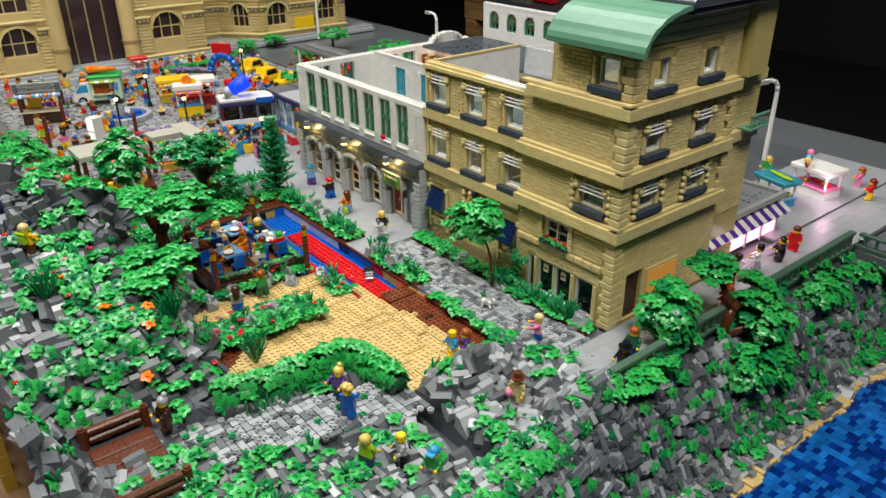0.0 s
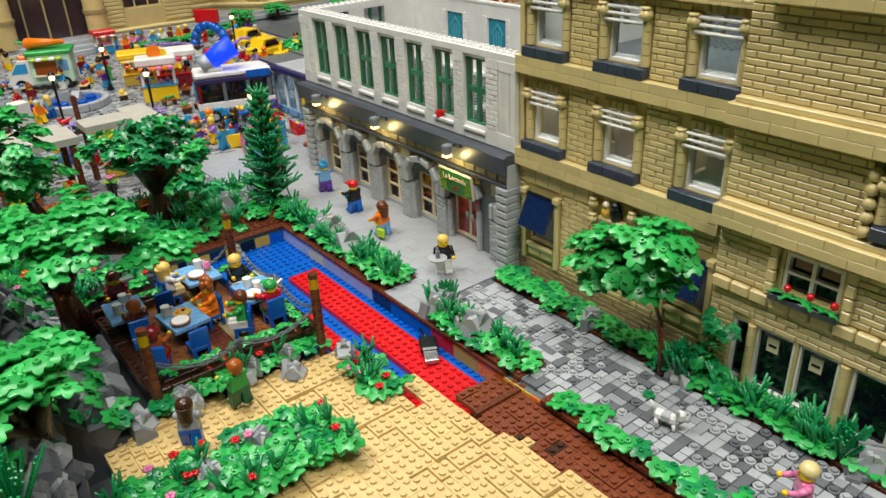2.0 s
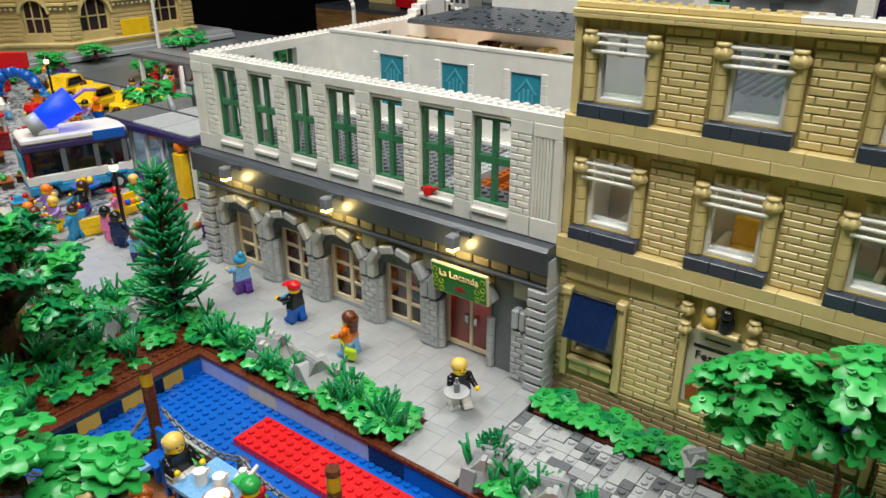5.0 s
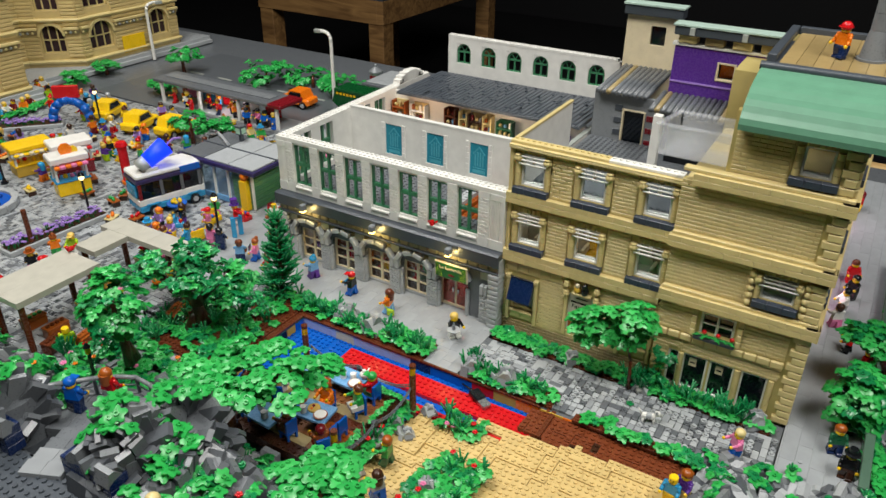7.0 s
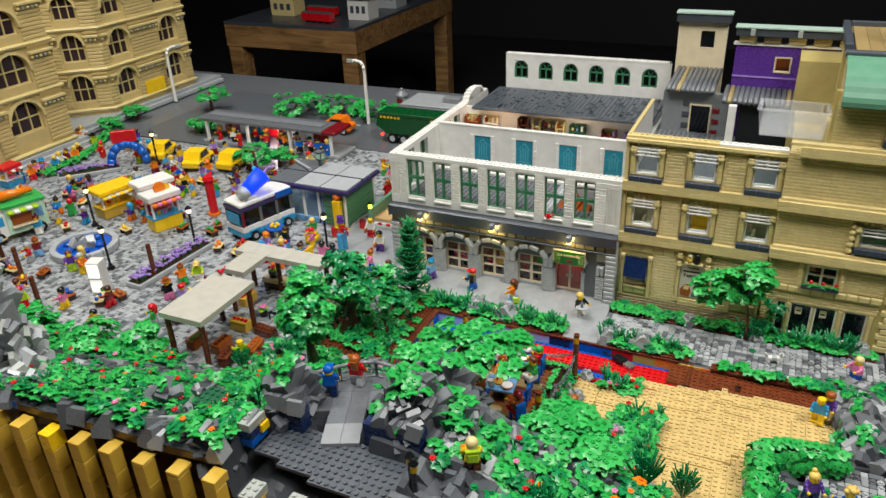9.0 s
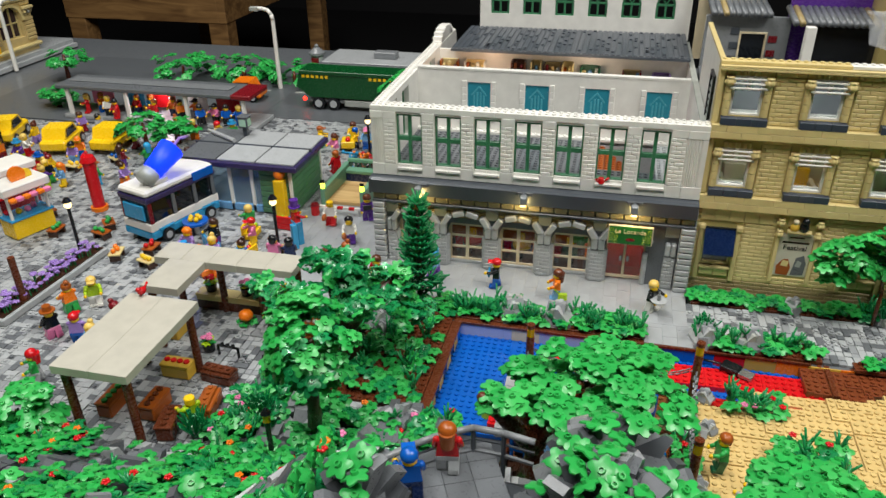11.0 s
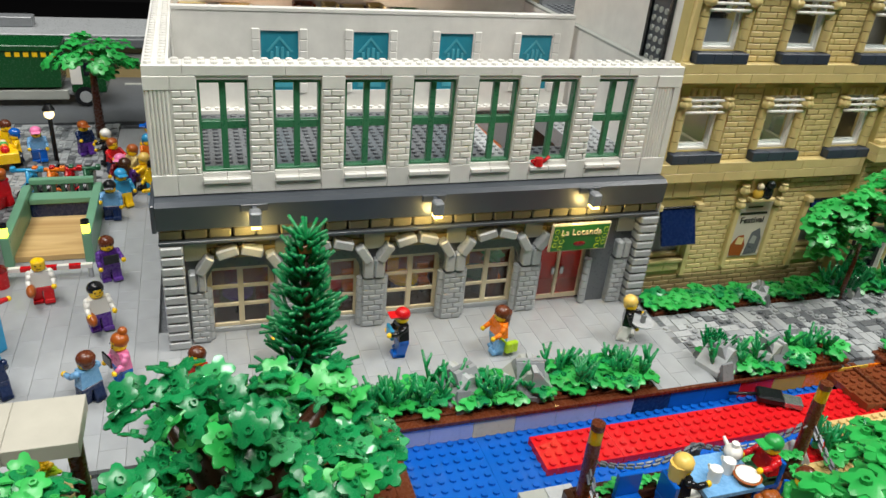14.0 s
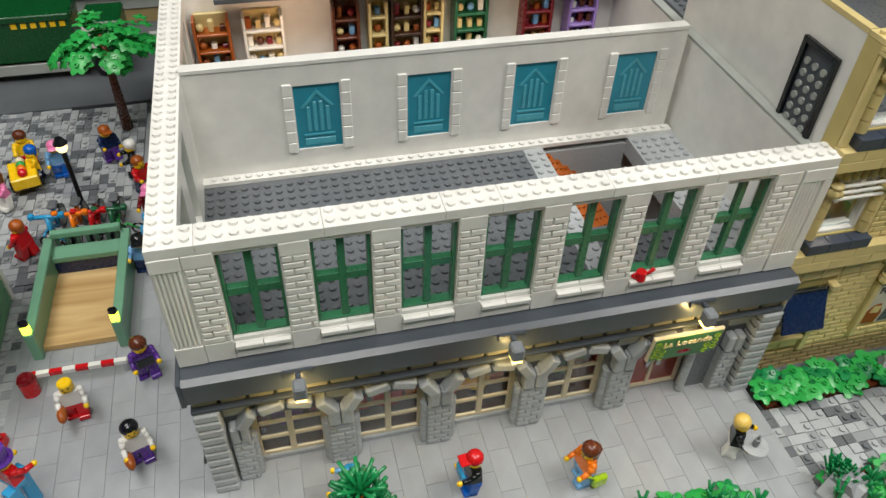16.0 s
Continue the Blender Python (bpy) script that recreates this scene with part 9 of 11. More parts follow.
def subway():
    r = thing("subway_entrance", Matrix.Translation((0.189, 0.489, 0.0)) @ Matrix.Diagonal((0.76, 1.0, 1.4, 1)), "sand green subway entrance with a wooden ramp", "entrance")
    for y in (-0.034, 0.028):
        part("side_wall", Mesh().box((-0.072, y, 0), (0.072, y + 0.006, 0.015), SGREEN, c=0.0006).box((-0.072, y - 0.0008, 0.0152), (0.072, y + 0.0068, 0.0195), SGREEN, c=0.0006), r)
    part("end_wall", Mesh().box((0.066, -0.028, 0), (0.072, 0.028, 0.008), SGREEN, c=0.0006), r)
    part("end_rail", Mesh().box((0.065, -0.028, 0.0205), (0.073, 0.028, 0.0245), SGREEN, c=0.0006), r)
    for k in range(7):
        part("baluster", Mesh().cyl((0.069, -0.024 + k * 0.008, 0.008), 0.0018, 0.0125, SGREENR, 8), r)
    # solid dark block: its colour stands for the shade inside the opening
    part("doorway", Mesh().box((0.0460, -0.0275, 0.0008), (0.0655, 0.0275, 0.0110), DBLUE, c=0.0004), r, "dark blue block for the unlit opening at the ramp's end")
    part("lintel", Mesh().box((0.0440, -0.0278, 0.0112), (0.0655, 0.0278, 0.0150), SGREEN, c=0.0005), r)
    part("ramp", Mesh().extrude([(-0.066, 0.0005), (0.066, 0.0005), (0.066, 0.0012), (-0.066, 0.0040)], -0.028, 0.028, PLY, Frame((0, 0, 0), (1, 0, 0), (0, 0, 1)), 2), r, "pale wooden ramp")
    for y in (-0.031, 0.031):
        lp = part("lamp_post", Mesh().box((-0.076, y - 0.0035, 0), (-0.069, y + 0.0035, 0.020), SGREEN, c=0.0006), r)
        part("lamp", Mesh().box((-0.0755, y - 0.003, 0.0201), (-0.0695, y + 0.003, 0.0262), YGREEN, c=0.0008), lp, "glowing yellow-green lamp")
        part("lamp_cap", Mesh().cyl((-0.0725, y, 0.0263), 0.0034, 0.0026, BLACK, 10), lp)
    bar = thing("barrier", (0.108, 0.489, 0.0), "red and white striped barrier bar", "barrier")
    for k in range(8):
        part("stripe", Mesh().box((-0.002, -0.036 + k * 0.009, 0.009), (0.002, -0.0272 + k * 0.009, 0.0125), RED if k % 2 else WHITE), bar)
    for y in (-0.034, 0.034):
        part("stand", Mesh().cyl((0, y, 0), 0.0022, 0.009, LGREY, 8), bar)
    hy = thing("waste_bin", (0.101, 0.521, 0), "red round waste bin", "bin")
    part("body", Mesh().cyl((0, 0, 0), 0.0062, 0.015, RED, 12), hy)
    part("lid", Mesh().cyl((0, 0, 0.015), 0.0066, 0.0028, DRED, 12, 0.005), hy)



def bicycle(x, y, yaw, mat, label):
    """A toy bicycle: two wheels with spokes, a bent frame, saddle and handlebar."""
    r = thing("bicycle", pose(x, y, 0.0, 0, 0, yaw) @ Matrix.Scale(1.4, 4), label, "bicycle", "bicycles by the subway")
    for u in (-0.0125, 0.0125):
        w = part("wheel", Mesh().cyl((u, -0.0010, 0.0080), 0.0080, 0.0020, BLACK, 16, axis=1), r)
        part("rim", Mesh().cyl((u, -0.0013, 0.0080), 0.0056, 0.0026, LGREYW, 12, axis=1), w)
    f = Mesh().rod((-0.0125, 0, 0.008), (-0.004, 0, 0.017), 0.0016, mat, 6).rod((-0.004, 0, 0.017), (0.009, 0, 0.017), 0.0016, mat, 6)
    f.rod((0.0125, 0, 0.008), (0.0085, 0, 0.024), 0.0015, mat, 6).rod((-0.002, 0, 0.008), (-0.005, 0, 0.021), 0.0015, mat, 6).rod((-0.002, 0, 0.008), (0.009, 0, 0.017), 0.0015, mat, 6)
    part("frame", f, r)
    part("handlebar", Mesh().rod((0.0085, -0.010, 0.0240), (0.0085, 0.010, 0.0240), 0.0015, mat, 7).box((0.0070, -0.0105, 0.0232), (0.0105, -0.0070, 0.0268), mat, c=0.0006).box((0.0070, 0.0070, 0.0232), (0.0105, 0.0105, 0.0268), mat, c=0.0006), r)
    part("saddle", Mesh().box((-0.0095, -0.0028, 0.0212), (-0.0015, 0.0028, 0.0236), DGREY, c=0.0008), r)


subway()
for y, mat, colour in ((0.527, AZURE, "azure"), (0.508, ORANGE, "orange"), (0.493, RED, "red"), (0.476, DGREEN, "dark green")):
    bicycle(0.276, y - 0.006, 176, mat, colour + " toy bicycle parked behind the subway entrance")


def kiosk():
    r = thing("kiosk", (0.147, 0.630, 0), "green clapboard kiosk under a flat grey roof", "kiosk")
    for k in range(8):
        part("clapboard", Mesh().box((-0.052, -0.080, k * 0.0088), (0.055, -0.0745, k * 0.0088 + 0.0084), SANDG, c=0.0012), r)
        part("clapboard", Mesh().box((-0.056, -0.0743, k * 0.0088), (-0.0505, -0.03, k * 0.0088 + 0.0084), SANDG, c=0.0012), r)
    part("corner_post", Mesh().box((-0.057, -0.081, 0), (-0.0525, -0.0765, 0.0712), WHITE, c=0.0005), r)
    part("corner_post", Mesh().box((0.0552, -0.081, 0), (0.0600, -0.0765, 0.0712), WHITE, c=0.0005), r)
    for y in (-0.02, 0.015, 0.05, 0.082):
        part("window_post", Mesh().box((-0.056, y, 0), (-0.0505, y + 0.005, 0.0712), WHITE, c=0.0005), r)
    g = part("glazing", Mesh().box((-0.0540, -0.03, 0.012), (-0.0525, 0.084, 0.0712), GLASSB, None), r)
    g.visible_shadow = False
    part("room_floor", Mesh().box((-0.050, -0.0743, 0), (0.055, 0.085, 0.004), DGREYL), r)
    part("back_wall", Mesh().box((0.0552, -0.0743, 0), (0.0600, 0.085, 0.0712), LGREY), r)
    part("plinth", Mesh().box((-0.056, -0.03, 0), (-0.0505, 0.085, 0.011), LBLUE, c=0.0006), r)
    part("roof_slab", Mesh().box((-0.066, -0.094, 0.0715), (0.064, 0.098, 0.0800), PURPLED, c=0.0012), r, "dark purple roof edge")
    for i in range(2):
        for j in range(3):
            part("roof_panel", Mesh().box((-0.061 + i * 0.062, -0.089 + j * 0.061, 0.0801), (-0.0015 + i * 0.062, -0.0305 + j * 0.061, 0.0832), LGREY if j < 2 else DGREY, c=0.0006), r)
    part("roof_rim", Mesh().box((-0.0025, -0.093, 0.0801), (0.0, 0.097, 0.0850), SLATE, c=0.0004), r)
    s = thing("roof_sign", (0.184, 0.661, 0.0833), "small black lantern sign on the kiosk roof", "sign")
    part("mast", Mesh().box((-0.0035, -0.0035, 0), (0.0035, 0.0035, 0.014), SLATE, c=0.0005), s)
    part("box", Mesh().box((-0.0075, -0.0075, 0.0141), (0.0075, 0.0075, 0.0300), SLATE, c=0.0008), s)
    part("face", Mesh().box((-0.0080, -0.0055, 0.0165), (-0.0076, 0.0055, 0.0278), PALEG, None), s)
    part("face", Mesh().box((-0.0055, -0.0080, 0.0165), (0.0055, -0.0076, 0.0278), PALEG, None), s)
    pp = thing("roof_pipe", pose(0.165, 0.690, 0.0833, 0, 0, 60), "light grey pipe lying on the kiosk roof", "pipe")
    part("tube", Mesh().cyl((-0.030, 0, 0.0036), 0.0034, 0.060, LGREY, 12, axis=0), pp)
    part("end_cap", Mesh().cyl((0.030, 0, 0.0036), 0.0026, 0.012, LGREYW, 12, axis=0), pp)
    part("top", Mesh().box((-0.0085, -0.0085, 0.0301), (0.0085, 0.0085, 0.0322), DGREY, c=0.0004), s)


PALEG = plastic("pale_green_pane", "A9CFB4", 0.2, 0.04)
SANDG = plastic("clapboard_green_plastic", "4F7F5A", 0.3, 0.1)
PURPLED = plastic("dark_purple_plastic", "322A55", 0.28, 0.06)
GLASSB = plastic("pale_blue_clear_plastic", "BBD8EE", 0.06, 0.0, 0.0, trans=0.85)
kiosk()


def wheel(r, x, y, z, rad, parent):
    w = part("wheel", Mesh().cyl((x, y - 0.003, z), rad, 0.006, BLACK, 16, axis=1), parent)
    part("rim", Mesh().cyl((x, y - 0.0036, z), rad * 0.55, 0.0072, LGREY, 12, axis=1), w)


def bus():
    r = thing("food_bus", pose(0.028, 0.708, 0, 0, 0, -17.5), "white and blue food bus with a glowing blue drink on top", "bus")
    L, W = 0.062, 0.029
    part("chassis", Mesh().box((-L, -W, 0.008), (L, W, 0.020), AZURE, c=0.002), r, "azure lower body")
    part("body", Mesh().box((-L, -W + 0.001, 0.0202), (L, W - 0.001, 0.032), WHITE, c=0.001), r)
    part("cabin", Mesh().box((-L + 0.002, -W + 0.003, 0.0322), (L - 0.002, W - 0.003, 0.062), DARKGLASS), r, "dark glazing")
    for x in (-0.060, -0.02, 0.018, 0.052):
        for s in (-1, 1):
            part("pillar", Mesh().box((x, s * (W - 0.0028), 0.0322), (x + 0.006, s * (W - 0.0008), 0.062), DRED if x < -0.05 else DGREY, c=0.0004), r)
    part("roof_band", Mesh().box((-L, -W, 0.0622), (L, W, 0.070), PURPLED, c=0.0012), r)
    part("roof", Mesh().box((-L + 0.001, -W + 0.001, 0.0702), (L - 0.001, W - 0.001, 0.080), WHITE, c=0.003), r)
    part("front_panel", Mesh().box((-L - 0.0015, -0.02, 0.036), (-L + 0.0018, 0.02, 0.058), AZURE, c=0.0008), r)
    part("side_sign", Mesh().box((0.02, -W - 0.0012, 0.066), (0.058, -W + 0.0012, 0.078), BLUE, c=0.0005), r, "blue sign panel")
    for x in (-0.038, 0.040):
        for s in (-1, 1):
            wheel(r, x, s * (W + 0.0005), 0.0095, 0.0095, r)
            part("wheel_arch", Mesh().box((x - 0.013, s * (W + 0.0002), 0.0200), (x + 0.013, s * (W + 0.0035), 0.0235), AZURE, c=0.0008), r)
    j = thing("drink_jug", pose(0.010, 0.700, 0.0805, 0, 0, -17.5), "large glowing blue drink cup lying tilted", "cup")
    ang = radians(28)
    dx, dz = math.cos(ang), math.sin(ang)
    part("cup", Mesh().rod((-0.016, 0, 0.016), (-0.016 + 0.044 * dx, 0, 0.016 + 0.044 * dz), 0.0135, BLUELED, 14, 0.0175), j, "glowing blue cup")
    part("base", Mesh().rod((-0.032, 0, 0.008), (-0.0165, 0, 0.0158), 0.0135, LGREYW, 12, 0.013).box((-0.024, -0.01, 0), (0.0, 0.01, 0.006), WHITE, c=0.001), j)
    part("straw", Mesh().rod((-0.016 + 0.044 * dx, 0, 0.016 + 0.044 * dz), (0.038, 0, 0.046), 0.0022, LAVENDER, 8).rod((0.038, 0, 0.046), (0.052, 0, 0.044), 0.0022, LAVENDER, 8), j)
    point_lamp("drink_glow", (-0.01, 0.69, 0.118), 0.02, (0.12, 0.25, 1.0), 0.01)


bus()


def lorry():
    r = thing("dump_lorry", (0.590, 0.606, 0), "long green dump lorry with hazard stripes", "lorry")
    part("chassis", Mesh().box((-0.020, -0.125, 0.014), (0.020, 0.110, 0.022), LGREY, c=0.001), r)
    part("dump_body", Mesh().extrude([(-0.078, 0.0260), (0.108, 0.0260), (0.136, 0.046), (0.128, 0.072), (-0.082, 0.072)], -0.026, 0.026, DGREENL, Frame((0, 0, 0), (0, 1, 0), (0, 0, 1)), 2), r, "green dump body")
    part("dump_rim", Mesh().box((-0.028, -0.082, 0.0722), (0.028, 0.128, 0.080), DGREENL, c=0.001), r)
    for y0 in (-0.076, 0.066):
        for k in range(6):
            part("hazard_stripe", Mesh().box((-0.0268, y0 + k * 0.010, 0.0655), (-0.0261, y0 + 0.006 + k * 0.010, 0.0712), YELLOW), r)
    part("cab", Mesh().box((-0.026, -0.132, 0.018), (0.026, -0.090, 0.066), DGREENL, c=0.002), r, "green cab")
    part("cab_panel", Mesh().box((-0.0268, -0.104, 0.030), (-0.0261, -0.0905, 0.066), WHITE), r)
    part("cab_window", Mesh().box((-0.0270, -0.128, 0.042), (-0.0262, -0.107, 0.060), DARKGLASS), r)
    for y in (-0.106, 0.058, 0.090):
        for s in (-1, 1):
            w = part("wheel", Mesh().cyl((s * 0.0225 - 0.005, y, 0.0135), 0.0135, 0.010, BLACK, 16, axis=0), r)
            part("rim", Mesh().cyl((s * 0.0225 - 0.0056, y, 0.0135), 0.0078, 0.0112, LGREY, 12, axis=0), w)
    part("tail_lamp", Mesh().ball((-0.020, 0.122, 0.020), 0.0045, REDLED, 8, 6), r, "glowing red tail lamp")
    part("side_box", Mesh().box((-0.025, -0.085, 0.009), (-0.018, 0.035, 0.022), LGREYW, c=0.001), r)


DGREENL = plastic("lorry_green_plastic", "0C4822", 0.25, 0.05)
lorry()


def depot():
    r = thing("depot", (0.745, 0.60, 0), "low grey depot with a flat roof behind the lorry", "building")
    part("wall", Mesh().box((-0.045, -0.22, 0), (0.06, 0.13, 0.046), DTAN), r)
    part("wall_band", Mesh().box((-0.047, -0.222, 0.020), (-0.0452, 0.132, 0.036), LGREYW), r)
    part("roof", Mesh().box((-0.058, -0.23, 0.0462), (0.07, 0.145, 0.060), DGREY, c=0.0015), r, "grey flat roof slab")
    part("roof_top", Mesh().box((-0.05, -0.222, 0.0602), (0.062, 0.137, 0.0635), LGREY, c=0.0008), r)
    part("roof_vent", Mesh().box((-0.01, -0.02, 0.0636), (0.015, 0.03, 0.078), DGREYL, c=0.0012), r)
    k = thing("advertising_column", (0.825, 0.800, 0), "round grey-capped advertising column with a red panel", "column")
    part("drum", Mesh().cyl((0, 0, 0), 0.015, 0.044, LGREY, 16), k)
    part("poster", Mesh().box((-0.0162, -0.009, 0.008), (-0.0138, 0.009, 0.038), DRED), k)
    part("cap", Mesh().cyl((0, 0, 0.044), 0.0195, 0.005, DGREYL, 16).cyl((0, 0, 0.049), 0.0185, 0.011, DGREYL, 16, 0.006), k)
    part("finial", Mesh().ball((0, 0, 0.063), 0.005, DGREYL, 10, 6), k)


depot()


def shelter():
    r = thing("bus_shelter", (0.455, 0.975, 0), "long grey-roofed shelter with a lit white platform", "shelter")
    part("platform", Mesh().box((-0.040, -0.21, 0), (0.040, 0.21, 0.008), LGREY, c=0.001), r)
    part("roof", Mesh().box((-0.042, -0.165, 0.060), (0.036, 0.215, 0.068), DGREY, c=0.0015), r, "grey roof slab")
    part("roof_glass", Mesh().box((-0.015, -0.15, 0.0682), (0.012, 0.20, 0.0705), DGREYL, c=0.0006), r)
    part("roof_end", Mesh().box((-0.043, -0.205, 0.059), (0.037, -0.1652, 0.069), DRED, c=0.002), r, "dark red roof end")
    for y in (-0.19, -0.07, 0.06, 0.19):
        part("post", Mesh().box((-0.038, y, 0.008), (-0.031, y + 0.007, 0.0598), WHITE, c=0.0006), r)
    for k in range(5):
        part("sign_panel", Mesh().box((0.018, -0.15 + k * 0.07, 0.014), (0.020, -0.10 + k * 0.07, 0.046), (RED, WHITE, RED, AZURE, PINK)[k], c=0.0004), r)
    point_lamp("shelter_light", (0.45, 0.98, 0.05), 0.09, (1, 0.9, 0.95), 0.01)


shelter()


def car(x, y, yaw, mat, label, name="taxi"):
    r = thing(name, pose(x, y, 0, 0, 0, yaw) @ Matrix.Scale(1.3, 4), label, "car", "parked cars")
    part("body", Mesh().box((-0.034, -0.018, 0.006), (0.034, 0.018, 0.020), mat, c=0.003), r)
    part("cabin", Mesh().extrude([(-0.024, 0.0202), (0.018, 0.0202), (0.010, 0.0335), (-0.018, 0.0335)], -0.016, 0.016, mat, Frame((0, 0, 0), (1, 0, 0), (0, 0, 1)), 2), r)
    part("side_glass", Mesh().extrude([(-0.019, 0.0215), (0.013, 0.0215), (0.007, 0.0315), (-0.015, 0.0315)], -0.0166, 0.0166, DARKGLASS, Frame((0, 0, 0), (1, 0, 0), (0, 0, 1)), 2), r)
    for dx in (-0.021, 0.021):
        for s in (-1, 1):
            wheel(r, dx, s * 0.0165, 0.0075, 0.0075, r)
    for s in (-1, 1):
        part("headlight", Mesh().cyl((0.0335, s * 0.012, 0.0135), 0.0024, 0.0016, WHITE, 8, axis=0), r)


car(0.285, 1.205, 20, YELLOW, "yellow brick-built taxi on the plaza")
car(0.268, 1.075, 15, YELLOW, "yellow brick-built taxi on the plaza")
car(0.290, 0.985, 5, YELLOW, "yellow brick-built taxi beside a tree")
car(0.600, 0.880, 95, ORANGE, "orange brick-built truck on the road", "truck")


def stall(x, y, yaw, w, d, h, cols, roofm, label, extra=None):
    r = thing("market_stall", pose(x, y, 0, 0, 0, yaw), label, "stall", "market stalls")
    part("counter", Mesh().box((-w / 2, -d / 2, 0), (w / 2, d / 2, h * 0.34), cols[0], c=0.001), r)
    part("counter_top", Mesh().box((-w / 2 - 0.002, -d / 2 - 0.002, h * 0.34 + 0.0001), (w / 2 + 0.002, d / 2 + 0.002, h * 0.38), cols[1], c=0.0006), r)
    for sx in (-1, 1):
        for sy in (-1, 1):
            part("post", Mesh().cyl((sx * (w / 2 - 0.003), sy * (d / 2 - 0.003), h * 0.38), 0.0024, h * 0.45, WHITE, 8), r)
    part("roof", Mesh().box((-w / 2 - 0.005, -d / 2 - 0.005, h * 0.83), (w / 2 + 0.005, d / 2 + 0.005, h), roofm, c=0.002), r)
    n = int(w / 0.009)
    for k in range(n):
        part("awning_stripe", Mesh().box((-w / 2 + k * w / n, -d / 2 - 0.014, h * 0.74), (-w / 2 + (k + 1) * w / n - 0.0003, -d / 2 - 0.0052, h * 0.82), cols[2 + k % 2], c=0.0014), r)
    if extra == "sun":
        part("sign_disc", Mesh().cyl((0, -0.006, h + 0.008), 0.012, 0.004, ORANGE, 14, axis=1), r, "round orange sign")
        part("sign_disc", Mesh().cyl((0.014, -0.004, h + 0.004), 0.008, 0.004, YELLOW, 12, axis=1), r)
    for k in range(4):
        part("ware", Mesh().ball((-w / 2 + (k + 0.7) * w / 5, rng.uniform(-.008, .008), h * 0.38 + 0.004), 0.0045, rng.choice((RED, ORANGE, YELLOW, GREEN, PINK)), 8, 5), r)


stall(-0.030, 0.905, -20, 0.060, 0.034, 0.078, (YELLOW, AZURE, ORANGE, PINK), WHITE, "yellow ice stall with striped awning and round sign", "sun")
stall(0.030, 0.985, -20, 0.070, 0.040, 0.070, (DRED, RED, RED, WHITE), WHITE, "white-roofed red food stall on the plaza")
stall(-0.010, 1.060, -15, 0.075, 0.044, 0.062, (CYELLOW, YELLOW, YELLOW, TANL), YELLOW, "yellow-roofed snack stall on the plaza")


def ticket_stall(x, y, yaw):
    """A brown ticket stand under a lettered board and a striped awning."""
    r = thing("ticket_stall", pose(x, y, 0, 0, 0, yaw) @ Matrix.Scale(1.12, 4), "brown ticket stall with a lettered grey board over a striped awning", "stall")
    part("counter", Mesh().box((-0.040, -0.014, 0), (0.040, 0.014, 0.024), DBROWN, c=0.001), r)
    part("counter_top", Mesh().box((-0.043, -0.017, 0.0241), (0.043, 0.017, 0.0275), TANL, c=0.0006), r)
    for sx in (-1, 1):
        for sy in (-1, 1):
            part("post", Mesh().box((sx * 0.039 - 0.003, sy * 0.014 - 0.003, 0.0276), (sx * 0.039 + 0.003, sy * 0.014 + 0.003, 0.066), BROWN, c=0.0006), r)
    part("shutter", Mesh().box((-0.030, 0.010, 0.0276), (-0.002, 0.013, 0.056), YELLOW, c=0.0008), r, "yellow shutter")
    part("roof", Mesh().box((-0.043, -0.017, 0.0661), (0.043, 0.017, 0.0690), LGREY, c=0.0006), r)
    for k in range(11):
        part("awning_stripe", Mesh().box((-0.044 + k * 0.008, -0.030, 0.0590), (-0.0363 + k * 0.008, -0.0172, 0.0660), (LBLUE, WHITE, LBLUE, ORANGE)[k % 4], c=0.0016), r)
    sg = part("sign_board", Mesh().box((-0.047, -0.020, 0.0692), (0.047, -0.0165, 0.0890), LGREYW, c=0.0006), r, "pale grey sign board")
    part("lettering", text_mesh("ENTRANCE TICKETS", 0.0088, DBROWN, Matrix.Translation((0, -0.0203, 0.0765)) @ Matrix.Rotation(radians(90), 4, "X")), sg, "brown lettering")
    part("upper_line", Mesh().box((-0.030, -0.0204, 0.0828), (0.030, -0.0201, 0.0846), DGREY), sg)
    for q in (-1, 1):
        part("panel", Mesh().box((q * 0.0405 - 0.005, -0.0206, 0.0705), (q * 0.0405 + 0.005, -0.0201, 0.0880), DGREY, c=0.0002), sg)


